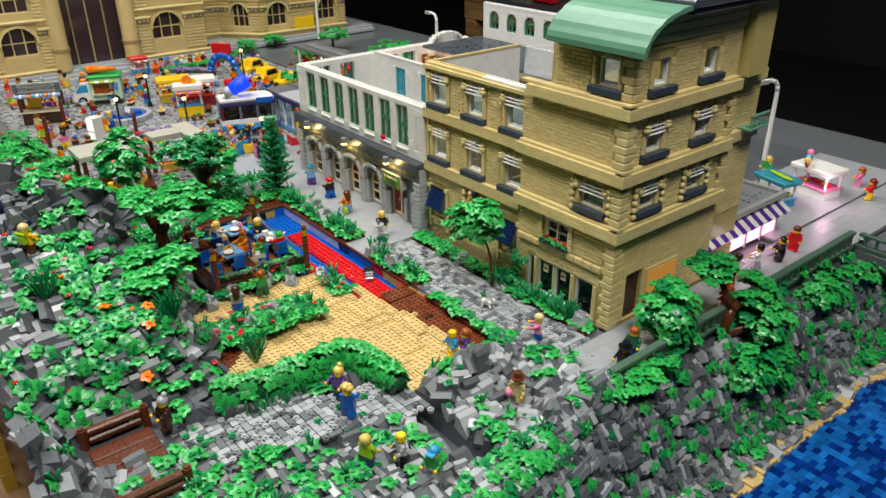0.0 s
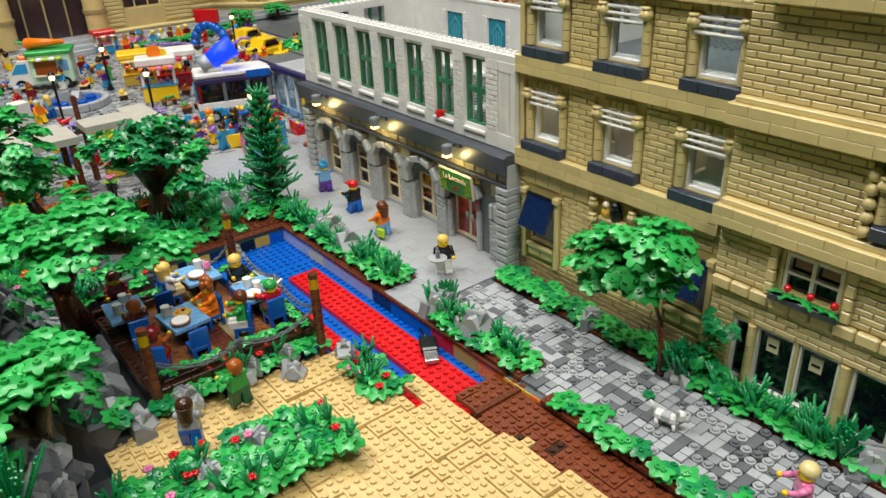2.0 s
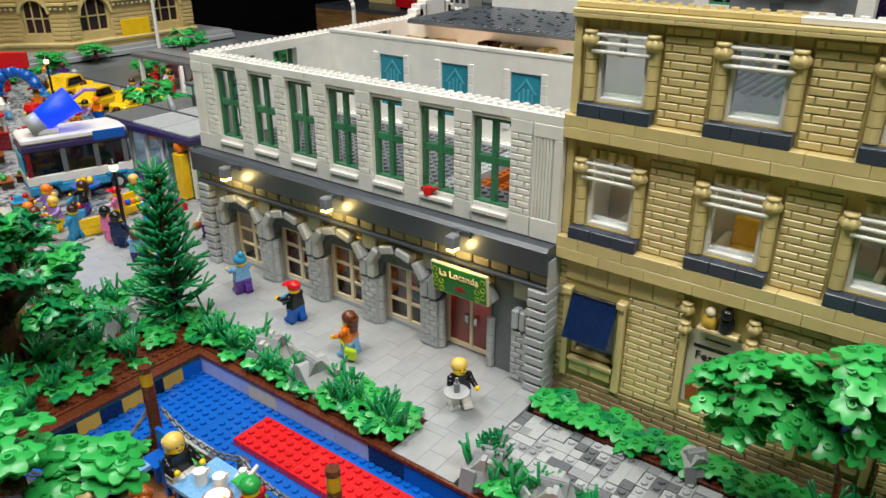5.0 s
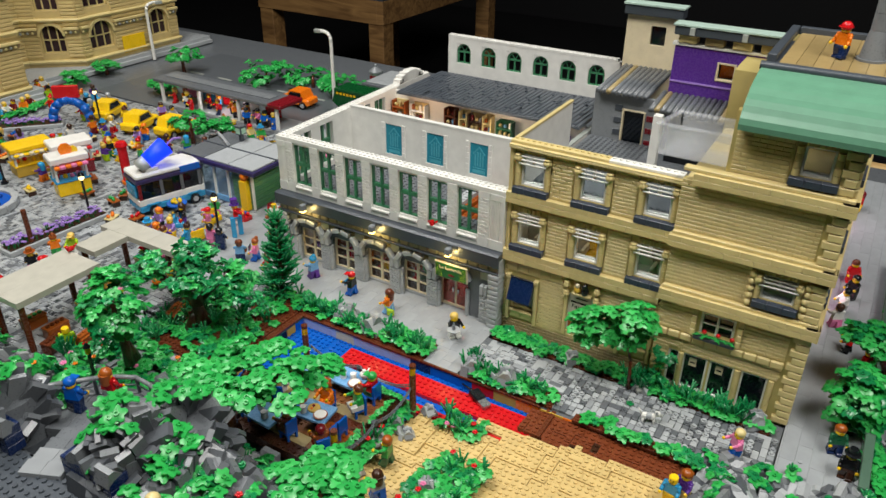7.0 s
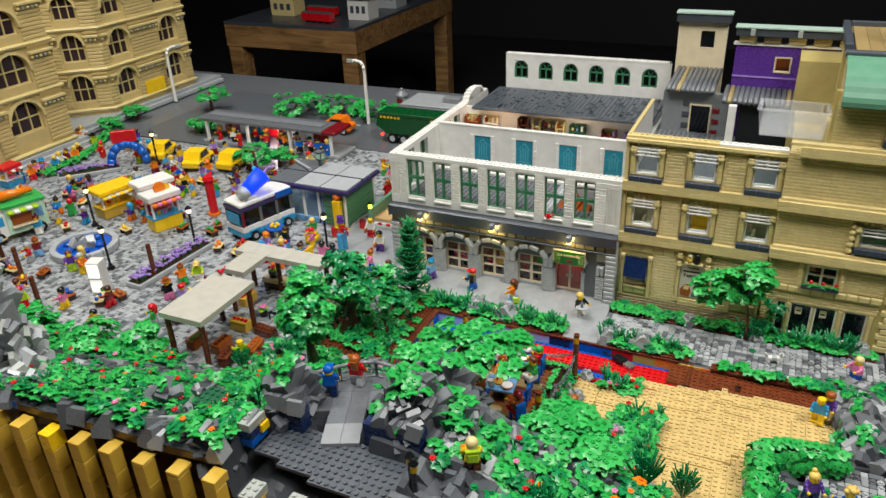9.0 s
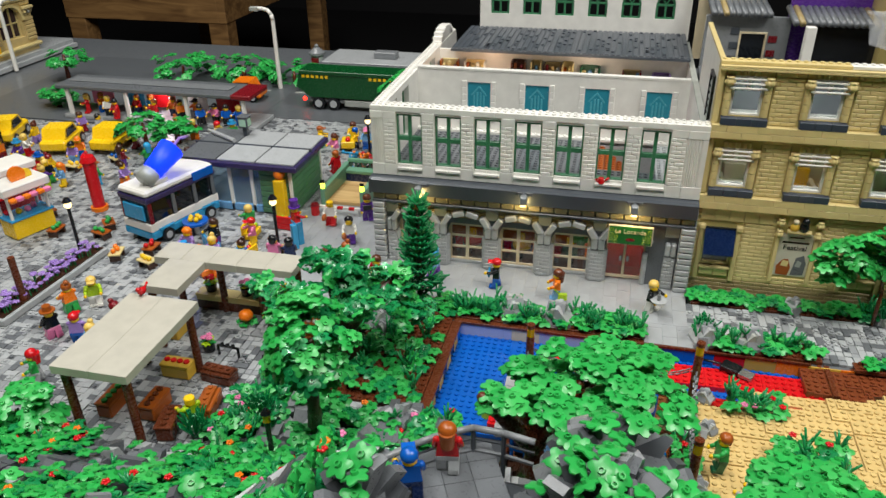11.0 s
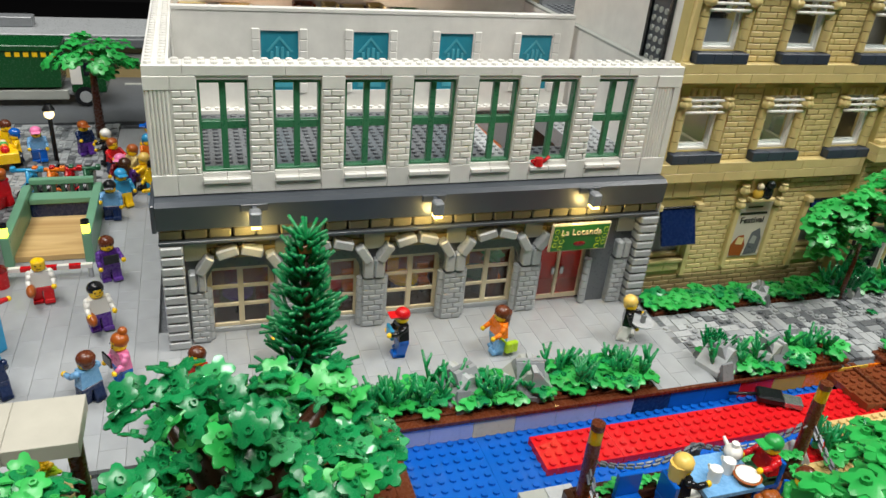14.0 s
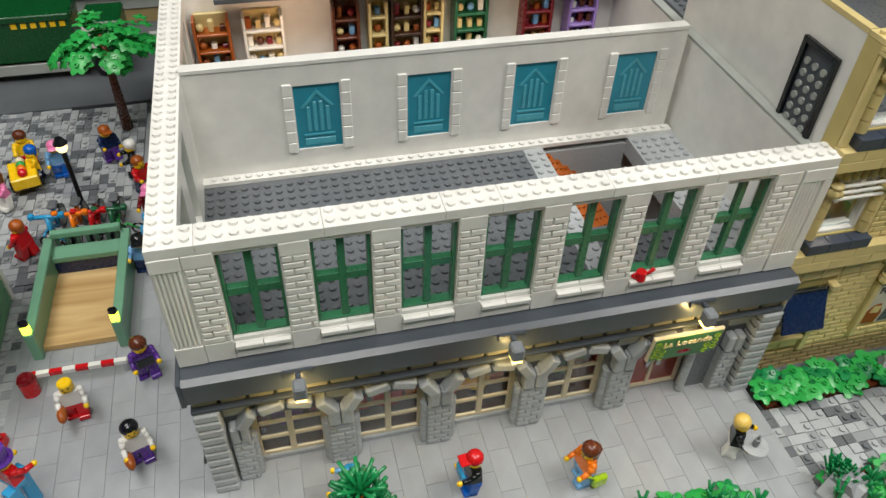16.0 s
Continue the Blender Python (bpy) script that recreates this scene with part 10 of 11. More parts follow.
def food_truck(x, y, yaw):
    """A pale green vegetable truck, its cab at the local left, with a carrot on its roof."""
    r = thing("food_truck", pose(x, y, 0, 0, 0, yaw) @ Matrix.Scale(1.15, 4), "pale green vegetable truck with a big orange carrot on its roof", "truck")
    part("box", Mesh().box((-0.016, -0.022, 0.010), (0.050, 0.022, 0.058), MINT, c=0.0015), r, "pale mint box body")
    part("roof", Mesh().box((-0.019, -0.025, 0.0581), (0.053, 0.025, 0.0645), GREEN, c=0.0015), r, "green roof")
    part("hatch", Mesh().box((-0.008, -0.0226, 0.026), (0.026, -0.0216, 0.048), DORANGE, c=0.0004), r)
    for k in range(5):
        part("awning_stripe", Mesh().box((-0.012 + k * 0.010, -0.036, 0.0500), (-0.0024 + k * 0.010, -0.0222, 0.0545), (LIME, WHITE)[k % 2], c=0.0012), r)
    part("counter", Mesh().box((-0.010, -0.031, 0.0235), (0.030, -0.0222, 0.0258), TANL, c=0.0005), r)
    part("side_window", Mesh().box((0.031, -0.0227, 0.030), (0.044, -0.0221, 0.048), LBLUE, c=0.0003), r)
    part("cab", Mesh().extrude([(-0.052, 0.010), (-0.0162, 0.010), (-0.0162, 0.050), (-0.034, 0.050), (-0.050, 0.028)], -0.021, 0.021, WHITE, Frame((0, 0, 0), (1, 0, 0), (0, 0, 1)), 2), r, "white cab")
    part("cab_window", Mesh().extrude([(-0.046, 0.030), (-0.020, 0.030), (-0.020, 0.046), (-0.035, 0.046)], -0.0216, 0.0216, AZURE, Frame((0, 0, 0), (1, 0, 0), (0, 0, 1)), 2), r)
    part("roof_lamp", Mesh().box((-0.034, -0.010, 0.0502), (-0.020, 0.010, 0.0570), ORANGE, c=0.002), r)
    for u in (-0.034, 0.034):
        for q in (-1, 1):
            wheel(r, u, q * 0.0200, 0.0100, 0.0100, r)
    part("bumper", Mesh().box((-0.056, -0.021, 0.009), (-0.0522, 0.021, 0.016), LGREY, c=0.0008), r)
    part("carrot", Mesh().rod((-0.012, 0, 0.0745), (0.040, 0, 0.0735), 0.0098, ORANGE, 14, 0.0040).ball((-0.012, 0, 0.0745), 0.0098, ORANGE, 12, 8).ball((0.040, 0, 0.0735), 0.0040, ORANGE, 10, 6), r, "big orange carrot")
    for k in range(4):
        part("carrot_leaf", Mesh().rod((-0.018, 0, 0.0755), (-0.031 + 0.002 * k, -0.008 + 0.0055 * k, 0.080 - 0.002 * (k % 2)), 0.0026, GREEN, 7, 0.0012), r)


MINT = plastic("pale_mint_plastic", "B9D8BE", 0.28, 0.05)
ticket_stall(-0.322, 1.078, -22)
food_truck(-0.166, 1.170, -22)
stall(0.020, 1.420, 0, 0.040, 0.03, 0.052, (AZURE, WHITE, RED, WHITE), RED, "small red-topped cart stall")
stall(0.545, -0.300, 75, 0.062, 0.034, 0.052, (AZURE, LBLUE, WHITE, LBLUE), TEAL, "azure food cart with a pale roof on the street")
stall(0.640, -0.325, 80, 0.070, 0.045, 0.056, (WHITE, PINK, WHITE, PINK), WHITE, "white and pink ice cream stall on the street")
sb = thing("surfboard", pose(0.545, -0.305, 0.0523, 0, 0, 70), "lime and blue surfboard lying on a cart roof", "board")
part("board", Mesh().ball((0, 0, 0.0022), 0.030, LIME, 14, 6, (1, 0.22, 0.07)), sb)
for k, (dx, mt) in enumerate(((-0.015, BLOND), (0.0, AZURE), (0.03, PINK))):
    cn = thing("ice_cone", (0.625 + dx, -0.31 + dx * 0.4, 0.0563), "large ice cream cone ornament on the stall roof", "ornament", "ice cones")
    part("cone", Mesh().cyl((0, 0, 0), 0.0025, 0.009, DORANGE, 8, 0.005), cn)
    part("scoop", Mesh().ball((0, 0, 0.013), 0.0065, mt, 10, 7), cn)
point_lamp("stall_glow", (0.60, -0.37, 0.04), 0.07, (1.0, 0.55, 0.75), 0.01)


def shop():
    r = thing("corner_shop", (0.325, -0.300, 0), "low white shop with purple striped awning and grey roof", "shop")
    part("wall", Mesh().box((-0.115, -0.060, 0), (0.115, 0.07, 0.060), WHITE), r)
    part("shop_front", Mesh().box((-0.110, -0.0625, 0.004), (0.110, -0.0602, 0.042), PINKLED), r, "lit pink shop front")
    for k in range(6):
        part("mullion", Mesh().box((-0.112 + k * 0.0440, -0.066, 0), (-0.1085 + k * 0.0440, -0.0626, 0.044), WHITE, c=0.0005), r)
    for k in range(20):
        part("awning_stripe", Mesh().extrude([(-0.0627, 0.054), (-0.083, 0.0415), (-0.083, 0.0435), (-0.0627, 0.0565)], -0.115 + k * 0.0115, -0.1037 + k * 0.0115, WHITE if k % 2 else PURPLE, Frame((0, 0, 0), (0, 1, 0), (0, 0, 1)), 2), r)
    part("parapet", Mesh().box((-0.119, -0.068, 0.0602), (0.119, -0.060, 0.070), LGREYW, c=0.0008), r)
    part("parapet", Mesh().box((0.111, -0.0598, 0.0602), (0.119, 0.074, 0.070), LGREYW, c=0.0008), r)
    part("roof", Mesh().box((-0.119, -0.0598, 0.0602), (0.1108, 0.074, 0.0640), DGREYL).studs(-0.118, 0.10, -0.05, -0.002, 0.0640, DGREYL, skip=0.8), r, "grey flat roof")
    point_lamp("shop_glow", (0.30, -0.40, 0.030), 0.02, (1.0, 0.75, 0.9), 0.01)


shop()


# ---- market canopies ----
def canopy(name, rects, posts, label):
    r = thing(name, (rects[0][0], rects[0][2], 0), label, "canopy", "market canopies")
    ox, oy = rects[0][0], rects[0][2]
    for x0, x1, y0, y1 in rects:
        n = max(1, int((y1 - y0) / 0.032))
        for k in range(n):
            a, b = y0 + (y1 - y0) * k / n, y0 + (y1 - y0) * (k + 1) / n
            part("roof_tile", Mesh().box((x0 - ox, a - oy + 0.0001, 0.0725), (x1 - ox, b - oy - 0.0001, 0.0815), TANW, c=0.0003), r)
    for x, y in posts:
        p = part("post", Mesh().cyl((x - ox, y - oy, 0), 0.0036, 0.0725, BROWN, 10), r)
        for k in range(7):
            part("log", Mesh().cyl((x - ox, y - oy, k * 0.0103), 0.0043, 0.0098, BROWN, 10), p)


TANW = plastic("cream_white_plastic", "B5B2A5", 0.38, 0.04)
canopy("market_canopy", ((-0.390, -0.266, 0.494, 0.571),), ((-0.382, 0.502), (-0.382, 0.564), (-0.274, 0.502), (-0.274, 0.564)), "cream-roofed market stand on brown posts")
canopy("market_canopy", ((-0.250, -0.1925, 0.527, 0.570), (-0.1923, -0.156, 0.424, 0.590)), ((-0.243, 0.563), (-0.164, 0.583), (-0.164, 0.528), (-0.164, 0.480), (-0.164, 0.432)), "angled cream-roofed market stand on brown posts")



def crate(x, y, yaw, mat, fill, label):
    r = thing("market_crate", pose(x, y, -0.001, 0, 0, yaw), label, "crate", "market crates")
    part("box", Mesh().box((-0.016, -0.008, 0), (0.016, 0.008, 0.014), mat, c=0.0012), r)
    part("rim", Mesh().box((-0.0165, -0.0085, 0.0142), (0.0165, 0.0085, 0.0168), mat, c=0.0006), r)
    for k in range(4):
        part("ware", Mesh().cyl((-0.011 + k * 0.0073, 0, 0.0168), 0.0030, 0.0022, fill, 10), r)


for x, y, a, m1, f in ((-0.34, 0.512, 0, DORANGE, BROWN), (-0.284, 0.520, 90, CYELLOW, RED), (-0.362, 0.484, 12, BROWN, BROWN), (-0.187, 0.410, 90, DORANGE, LGREYW), (-0.215, 0.560, 0, CYELLOW, RED), (-0.345, 0.555, 0, DORANGE, GREEN)):
    crate(x, y, a, m1, f, "brick-built market crate with wares")


def chest(x, y, yaw, mat, label):
    r = thing("chest", pose(x, y, -0.001, 0, 0, yaw), label, "chest", "market chests")
    part("box", Mesh().box((-0.0175, -0.0085, 0), (0.0175, 0.0085, 0.0095), mat, c=0.0008), r)
    lid = Mesh().box((-0.0178, -0.0088, 0.0098), (0.0178, 0.0088, 0.0130), mat, c=0.0010).box((-0.0172, -0.0052, 0.0130), (0.0172, 0.0052, 0.0160), mat, c=0.0012)
    part("lid", lid.studs(-0.016, 0.016, -0.004, 0.004, 0.0160, mat), r)
    part("clasp", Mesh().box((-0.0022, -0.0098, 0.0068), (0.0022, -0.0089, 0.0112), mat, c=0.0003), r)


chest(-0.283, 0.474, 84, BROWN, "reddish brown brick-built chest on the market cobbles")
chest(-0.327, 0.463, 10, DORANGE, "orange-brown brick-built chest by the market stand")
chest(-0.226, 0.406, 20, DORANGE, "orange-brown brick-built chest among the leaves")
mc = thing("market_counter", (-0.158, 0.500, -0.001), "long tan-topped counter on a dark brown base", "counter")
for k in range(5):
    a = -0.070 + k * 0.0270
    part("base_brick", Mesh().box((-0.006, a + 0.0001, 0), (0.006, a + 0.0268, 0.0118), (DBROWN, BROWN)[k % 2], c=0.0004), mc)
    part("front_brick", Mesh().box((-0.0065, a + 0.0001, 0.0120), (0.0065, a + 0.0268, 0.0186), TAN, c=0.0004), mc)
    part("top_tile", Mesh().box((-0.0085, a + 0.0001, 0.0188), (0.0085, a + 0.0268, 0.0214), TAN, c=0.0004), mc)
bd = thing("toy_bird", (-0.266, 0.556, 0.0815), "small red toy bird perched on the market canopy", "figurine")
bm_ = Mesh().ball((0, 0, 0.0045), 0.0042, RED, 10, 7, (1.5, 0.9, 0.9)).ball((-0.0055, 0, 0.0085), 0.0027, RED, 8, 6).rod((0.005, 0, 0.0055), (0.0105, 0, 0.0085), 0.0013, RED, 6)
part("body", bm_, bd)
pk = thing("pumpkin", (-0.181, 0.494, -0.001), "orange pumpkin on green leaves in the market yard", "pumpkin")
part("gourd", Mesh().ball((0, 0, 0.010), 0.0085, ORANGE, 12, 8, (1, 1, 0.8)), pk)
lm = Mesh()
for k in range(4):
    leaf_at(lm, 0.008 * math.cos(k * 1.57), 0.008 * math.sin(k * 1.57), 0.002, GREEN, 0.3, 0.7)
part("leaves", lm, pk)
for x, y, z, fc, w in ((-0.239, 0.510, -0.001, PINK, "pink flowers in the market yard"), (-0.156, 0.548, 0.0205, RED, "red flowers on the tan counter"), (-0.156, 0.503, 0.0205, PINK, "pink flowers on the tan counter"), (-0.156, 0.488, 0.0205, RED, "red flowers on the tan counter"), (-0.156, 0.452, 0.0205, YELLOW, "yellow flowers on the tan counter")):
    fp = thing("flower_pot", (x, y, z), "dark pot with " + w, "flower pot", "flower pots")
    part("pot", Mesh().cyl((0, 0, 0), 0.006, 0.010, BLACK, 10, 0.007), fp)
    lm = Mesh()
    for k in range(4):
        leaf_at(lm, 0.005 * math.cos(k * 1.57), 0.005 * math.sin(k * 1.57), 0.012, rng.choice((GREEN, LIME)), 0.4, 0.6)
    part("leaves", lm, fp)
    fm = Mesh()
    for k in range(3):
        flower_at(fm, 0.004 * math.cos(k * 2.1), 0.004 * math.sin(k * 2.1), 0.018, fc)
    part("flower", fm, fp)
for x, y, a in ((-0.244, 0.484, 86), (-0.250, 0.428, 92)):
    bn = thing("bike_rack", pose(x, y, -0.001, 0, 0, a), "small black bicycle rack", "rack", "bicycle racks")
    part("bar", Mesh().rod((-0.012, 0, 0.012), (0.012, 0, 0.012), 0.0015, BLACK, 8), bn)
    for k in (-1, 0, 1):
        part("knob", Mesh().cyl((k * 0.0065, 0, 0.0132), 0.0022, 0.0022, BLACK, 8), bn)
    for s in (-1, 1):
        part("leg", Mesh().rod((s * 0.012, 0, 0), (s * 0.012, 0, 0.012), 0.0015, BLACK, 8), bn)


def purple_bed(x0, y0, x1, y1):
    r = thing("purple_flower_bed", (x0, y0, 0), "long grey-edged bed of lavender flowers", "flower bed", "lavender beds")
    L = math.hypot(x1 - x0, y1 - y0)
    r.matrix_world = Matrix.Translation((x0, y0, 0)) @ Matrix.Rotation(math.atan2(y1 - y0, x1 - x0), 4, "Z")
    part("kerb", Mesh().box((-0.004, -0.018, -0.001), (L + 0.004, 0.018, 0.008), LGREY, c=0.001), r)
    part("soil", Mesh().box((0, -0.014, 0.0082), (L, 0.014, 0.0095), DBROWN), r)
    f, g = Mesh(), Mesh()
    for k in range(int(L * 650)):
        x, y = rng.uniform(0, L), rng.uniform(-0.013, 0.013)
        z = 0.014 + rng.random() * 0.007
        g.rod((x, y, 0.0095), (x, y, z), 0.0009, LEAF2, 4)
        flower_at(f, x, y, z, LAVENDER)
    part("blossom_field", f, r, kind="stuff")
    part("stem_field", g, r, kind="stuff")


purple_bed(-0.245, 0.780, -0.070, 0.770)
purple_bed(0.09, 1.345, 0.19, 1.255)


def fountain():
    r = thing("fountain", (-0.165, 0.985, 0), "grey round fountain with blue water and rocks", "fountain")
    for k in range(16):
        a = k * 2 * math.pi / 16
        m = Mesh().box((-0.011, -0.006, -0.001), (0.011, 0.006, 0.012), LGREY, c=0.001)
        o = part("rim_brick", m, r)
        o.matrix_basis = Matrix.Translation((0.056 * math.cos(a), 0.056 * math.sin(a), 0)) @ Matrix.Rotation(a + 1.5708, 4, "Z")
    part("water", Mesh().cyl((0, 0, -0.001), 0.051, 0.008, WATERGLASS, 20), r, "clear blue water")
    for k in range(9):
        m = Mesh()
        m.put(WEDGE_V, WEDGE_F, rng.choice((LGREY, DGREYL)), Matrix.Translation((rng.uniform(-.02, .02), rng.uniform(-.02, .02), 0.012 + 0.004 * (k % 4))) @ Euler((0, 0, rng.random() * 6)).to_matrix().to_4x4())
        part("rock", m, r)
    for k in range(6):
        part("water_jet", Mesh().ball((0.032 * math.cos(k), 0.032 * math.sin(k), 0.010), 0.009, WATERGLASS, 9, 6, (1, 1, 0.6)), r)


fountain()
for x0, y0, x1, y1 in ((0.08, 1.385, 0.24, 1.405), (0.24, 1.405, 0.44, 1.525)):
    hb = thing("low_hedge", (x0, y0, 0), "low green hedge strip before the station", "hedge", "low hedges")
    m = Mesh()
    n = 64
    for k in range(n):
        t = k / n
        leaf_at(m, (x1 - x0) * t, (y1 - y0) * t + rng.uniform(-.01, .01), 0.006 + rng.random() * 0.008, rng.choice(LEAFY), 0.5)
    part("leaves", m, hb)
ar = thing("entrance_arch", pose(0.205, 1.235, 0, 0, 0, -50) @ Matrix.Scale(1.3, 4), "blue balloon-like entrance arch with a red sign", "arch")
m = Mesh()
limb(m, [(0.032 * math.cos(math.pi * k / 8), 0, 0.006 + 0.040 * math.sin(math.pi * k / 8)) for k in range(9)], 0.008, 0.008, BLUE, 10)
part("hoop", m, ar)
part("sign", Mesh().box((-0.022, -0.004, 0.050), (0.022, 0.004, 0.072), RED, c=0.001), ar, "red sign board")
part("feet", Mesh().box((-0.040, -0.008, -0.001), (-0.026, 0.008, 0.003), LGREY).box((0.026, -0.008, -0.001), (0.040, 0.008, 0.003), LGREY), ar)
mb = thing("red_pillar", (0.052, 0.850, 0), "tall red pillar box on the plaza", "pillar")
part("shaft", Mesh().cyl((0, 0, -0.001), 0.009, 0.078, RED, 14), mb)
part("cap", Mesh().cyl((0, 0, 0.077), 0.012, 0.008, RED, 14, 0.009), mb)
part("base", Mesh().cyl((0, 0, -0.001), 0.0125, 0.006, ORANGE, 14), mb)
ws = thing("white_wardrobe", pose(-0.275, 0.825, 0, 0, 0, 20), "tall white lit cabinet standing on the plaza", "cabinet")
part("body", Mesh().box((-0.012, -0.012, -0.001), (0.012, 0.012, 0.060), WHITE, c=0.001), ws)
part("lit_face", Mesh().box((-0.0128, -0.010, 0.004), (-0.0122, 0.010, 0.057), COOLW), ws, "glowing white face")
part("shelf", Mesh().box((-0.016, -0.011, 0.030), (-0.0129, 0.011, 0.032), LGREY), ws)
for x, y in ((-0.364, 0.868), (-0.206, 0.770), (-0.30, 0.99)):
    ps = thing("plaza_post", (x, y, -0.001), "brown log post on the plaza", "post", "plaza posts")
    for k in range(7):
        part("log", Mesh().cyl((0, 0, k * 0.0097), 0.0042, 0.0094, BROWN, 10), ps)
mast = thing("yellow_mast", (0.088, 0.566, 0), "tall yellow figure-topped vending pillar", "pillar")
part("pillar", Mesh().box((-0.008, -0.008, 0), (0.008, 0.008, 0.058), YELLOW, c=0.001), mast)
part("head", Mesh().ball((0, 0, 0.066), 0.0085, ORANGE, 10, 7), mast)
part("cap", Mesh().cyl((0, 0, 0.0735), 0.006, 0.003, RED, 10), mast)
tb = thing("picnic_table", (0.012, 0.665, 0), "blue round plaza table with yellow fruit", "table")
part("tabletop", Mesh().cyl((0, 0, 0.016), 0.018, 0.003, BLUE, 16), tb)
part("leg", Mesh().cyl((0, 0, -0.001), 0.004, 0.017, WHITE, 8), tb)
for k in range(5):
    part("fruit", Mesh().ball((0.007 * math.cos(k * 1.3), 0.007 * math.sin(k * 1.3), 0.0225), 0.0038, YELLOW, 8, 5), tb)
cart = thing("hand_cart", pose(0.36, 0.56, 0, 0, 0, 15), "yellow cart loaded with fruit", "cart")
part("box", Mesh().box((-0.016, -0.012, 0.008), (0.016, 0.012, 0.020), YELLOW, c=0.001), cart)
for s in (-1, 1):
    part("wheel", Mesh().cyl((0, s * 0.0135 - 0.001, 0.0075), 0.0085, 0.002, BLACK, 14, axis=1), cart)
for k in range(4):
    part("fruit", Mesh().ball((-0.010 + k * 0.0068, 0, 0.0225), 0.0045, (RED, ORANGE, GREEN, TANL)[k], 8, 5), cart)
for i, (x, y, mt) in enumerate(((0.262, 0.520, AZURE), (0.266, 0.498, ORANGE), (0.270, 0.478, RED), (0.268, 0.461, GREEN))):
    bk = thing("bicycle", pose(x, y, 0, 0, 0, 80), "small coloured bicycle parked at the subway", "bicycle", "parked bicycles")
    m = Mesh()
    m.rod((-0.009, 0, 0.0065), (0.0, 0, 0.0125), 0.0011, mt, 6).rod((0.0, 0, 0.0125), (0.009, 0, 0.0065), 0.0011, mt, 6).rod((0.006, 0, 0.0085), (0.007, 0, 0.0180), 0.0011, mt, 6).rod((0.007, -0.006, 0.0180), (0.007, 0.006, 0.0180), 0.0011, mt, 6)
    part("frame", m, bk)
    for s in (-1, 1):
        m = Mesh()
        for k in range(10):
            a, b = k * 0.6283, (k + 1) * 0.6283
            m.rod((s * 0.009 + 0.006 * math.cos(a), 0, 0.0065 + 0.006 * math.sin(a)), (s * 0.009 + 0.006 * math.cos(b), 0, 0.0065 + 0.006 * math.sin(b)), 0.0009, BLACK, 5)
        part("wheel", m, bk)
usb = thing("usb_plug", pose(-0.1430, -0.046, -0.0128, 0, 0, 60), "grey and black cable plug lying on the red carpet", "plug")
part("metal_end", Mesh().box((-0.020, -0.006, 0.0018), (-0.006, 0.006, 0.0062), CHROME, c=0.0004), usb)
part("grip", Mesh().box((-0.006, -0.0075, 0.0018), (0.014, 0.0075, 0.0085), BLACK, c=0.0015), usb)
part("cable", Mesh().rod((0.014, 0, 0.005), (0.034, 0.004, 0.0030), 0.0014, BLACK, 6), usb)

# ---- toy figures: one plain mesh each ----
COL = {"r": RED, "b": BLUE, "k": BLACK, "w": WHITE, "y": YELLOW, "g": GREEN, "o": ORANGE, "p": PURPLE, "z": AZURE, "l": LBLUE, "n": BROWN, "d": DORANGE, "s": PINK, "e": LGREY, "t": TAN, "u": DBLUE, "m": LIME, "v": LAVENDER, "q": DRED, "f": BLOND, "h": DBROWN, "c": TEAL, "j": DGREEN}
NAME = {"r": "red", "b": "blue", "k": "black", "w": "white", "y": "yellow", "g": "green", "o": "orange", "p": "purple", "z": "azure", "l": "light blue", "n": "brown", "d": "orange-brown", "s": "pink", "e": "grey", "t": "tan", "u": "dark blue", "m": "lime", "v": "lavender", "q": "dark red", "f": "blond", "h": "dark brown", "c": "teal", "j": "dark green"}

HEAD = {"cap": "cap", "hat": "hat", "tophat": "top hat", "helmet": "helmet"}


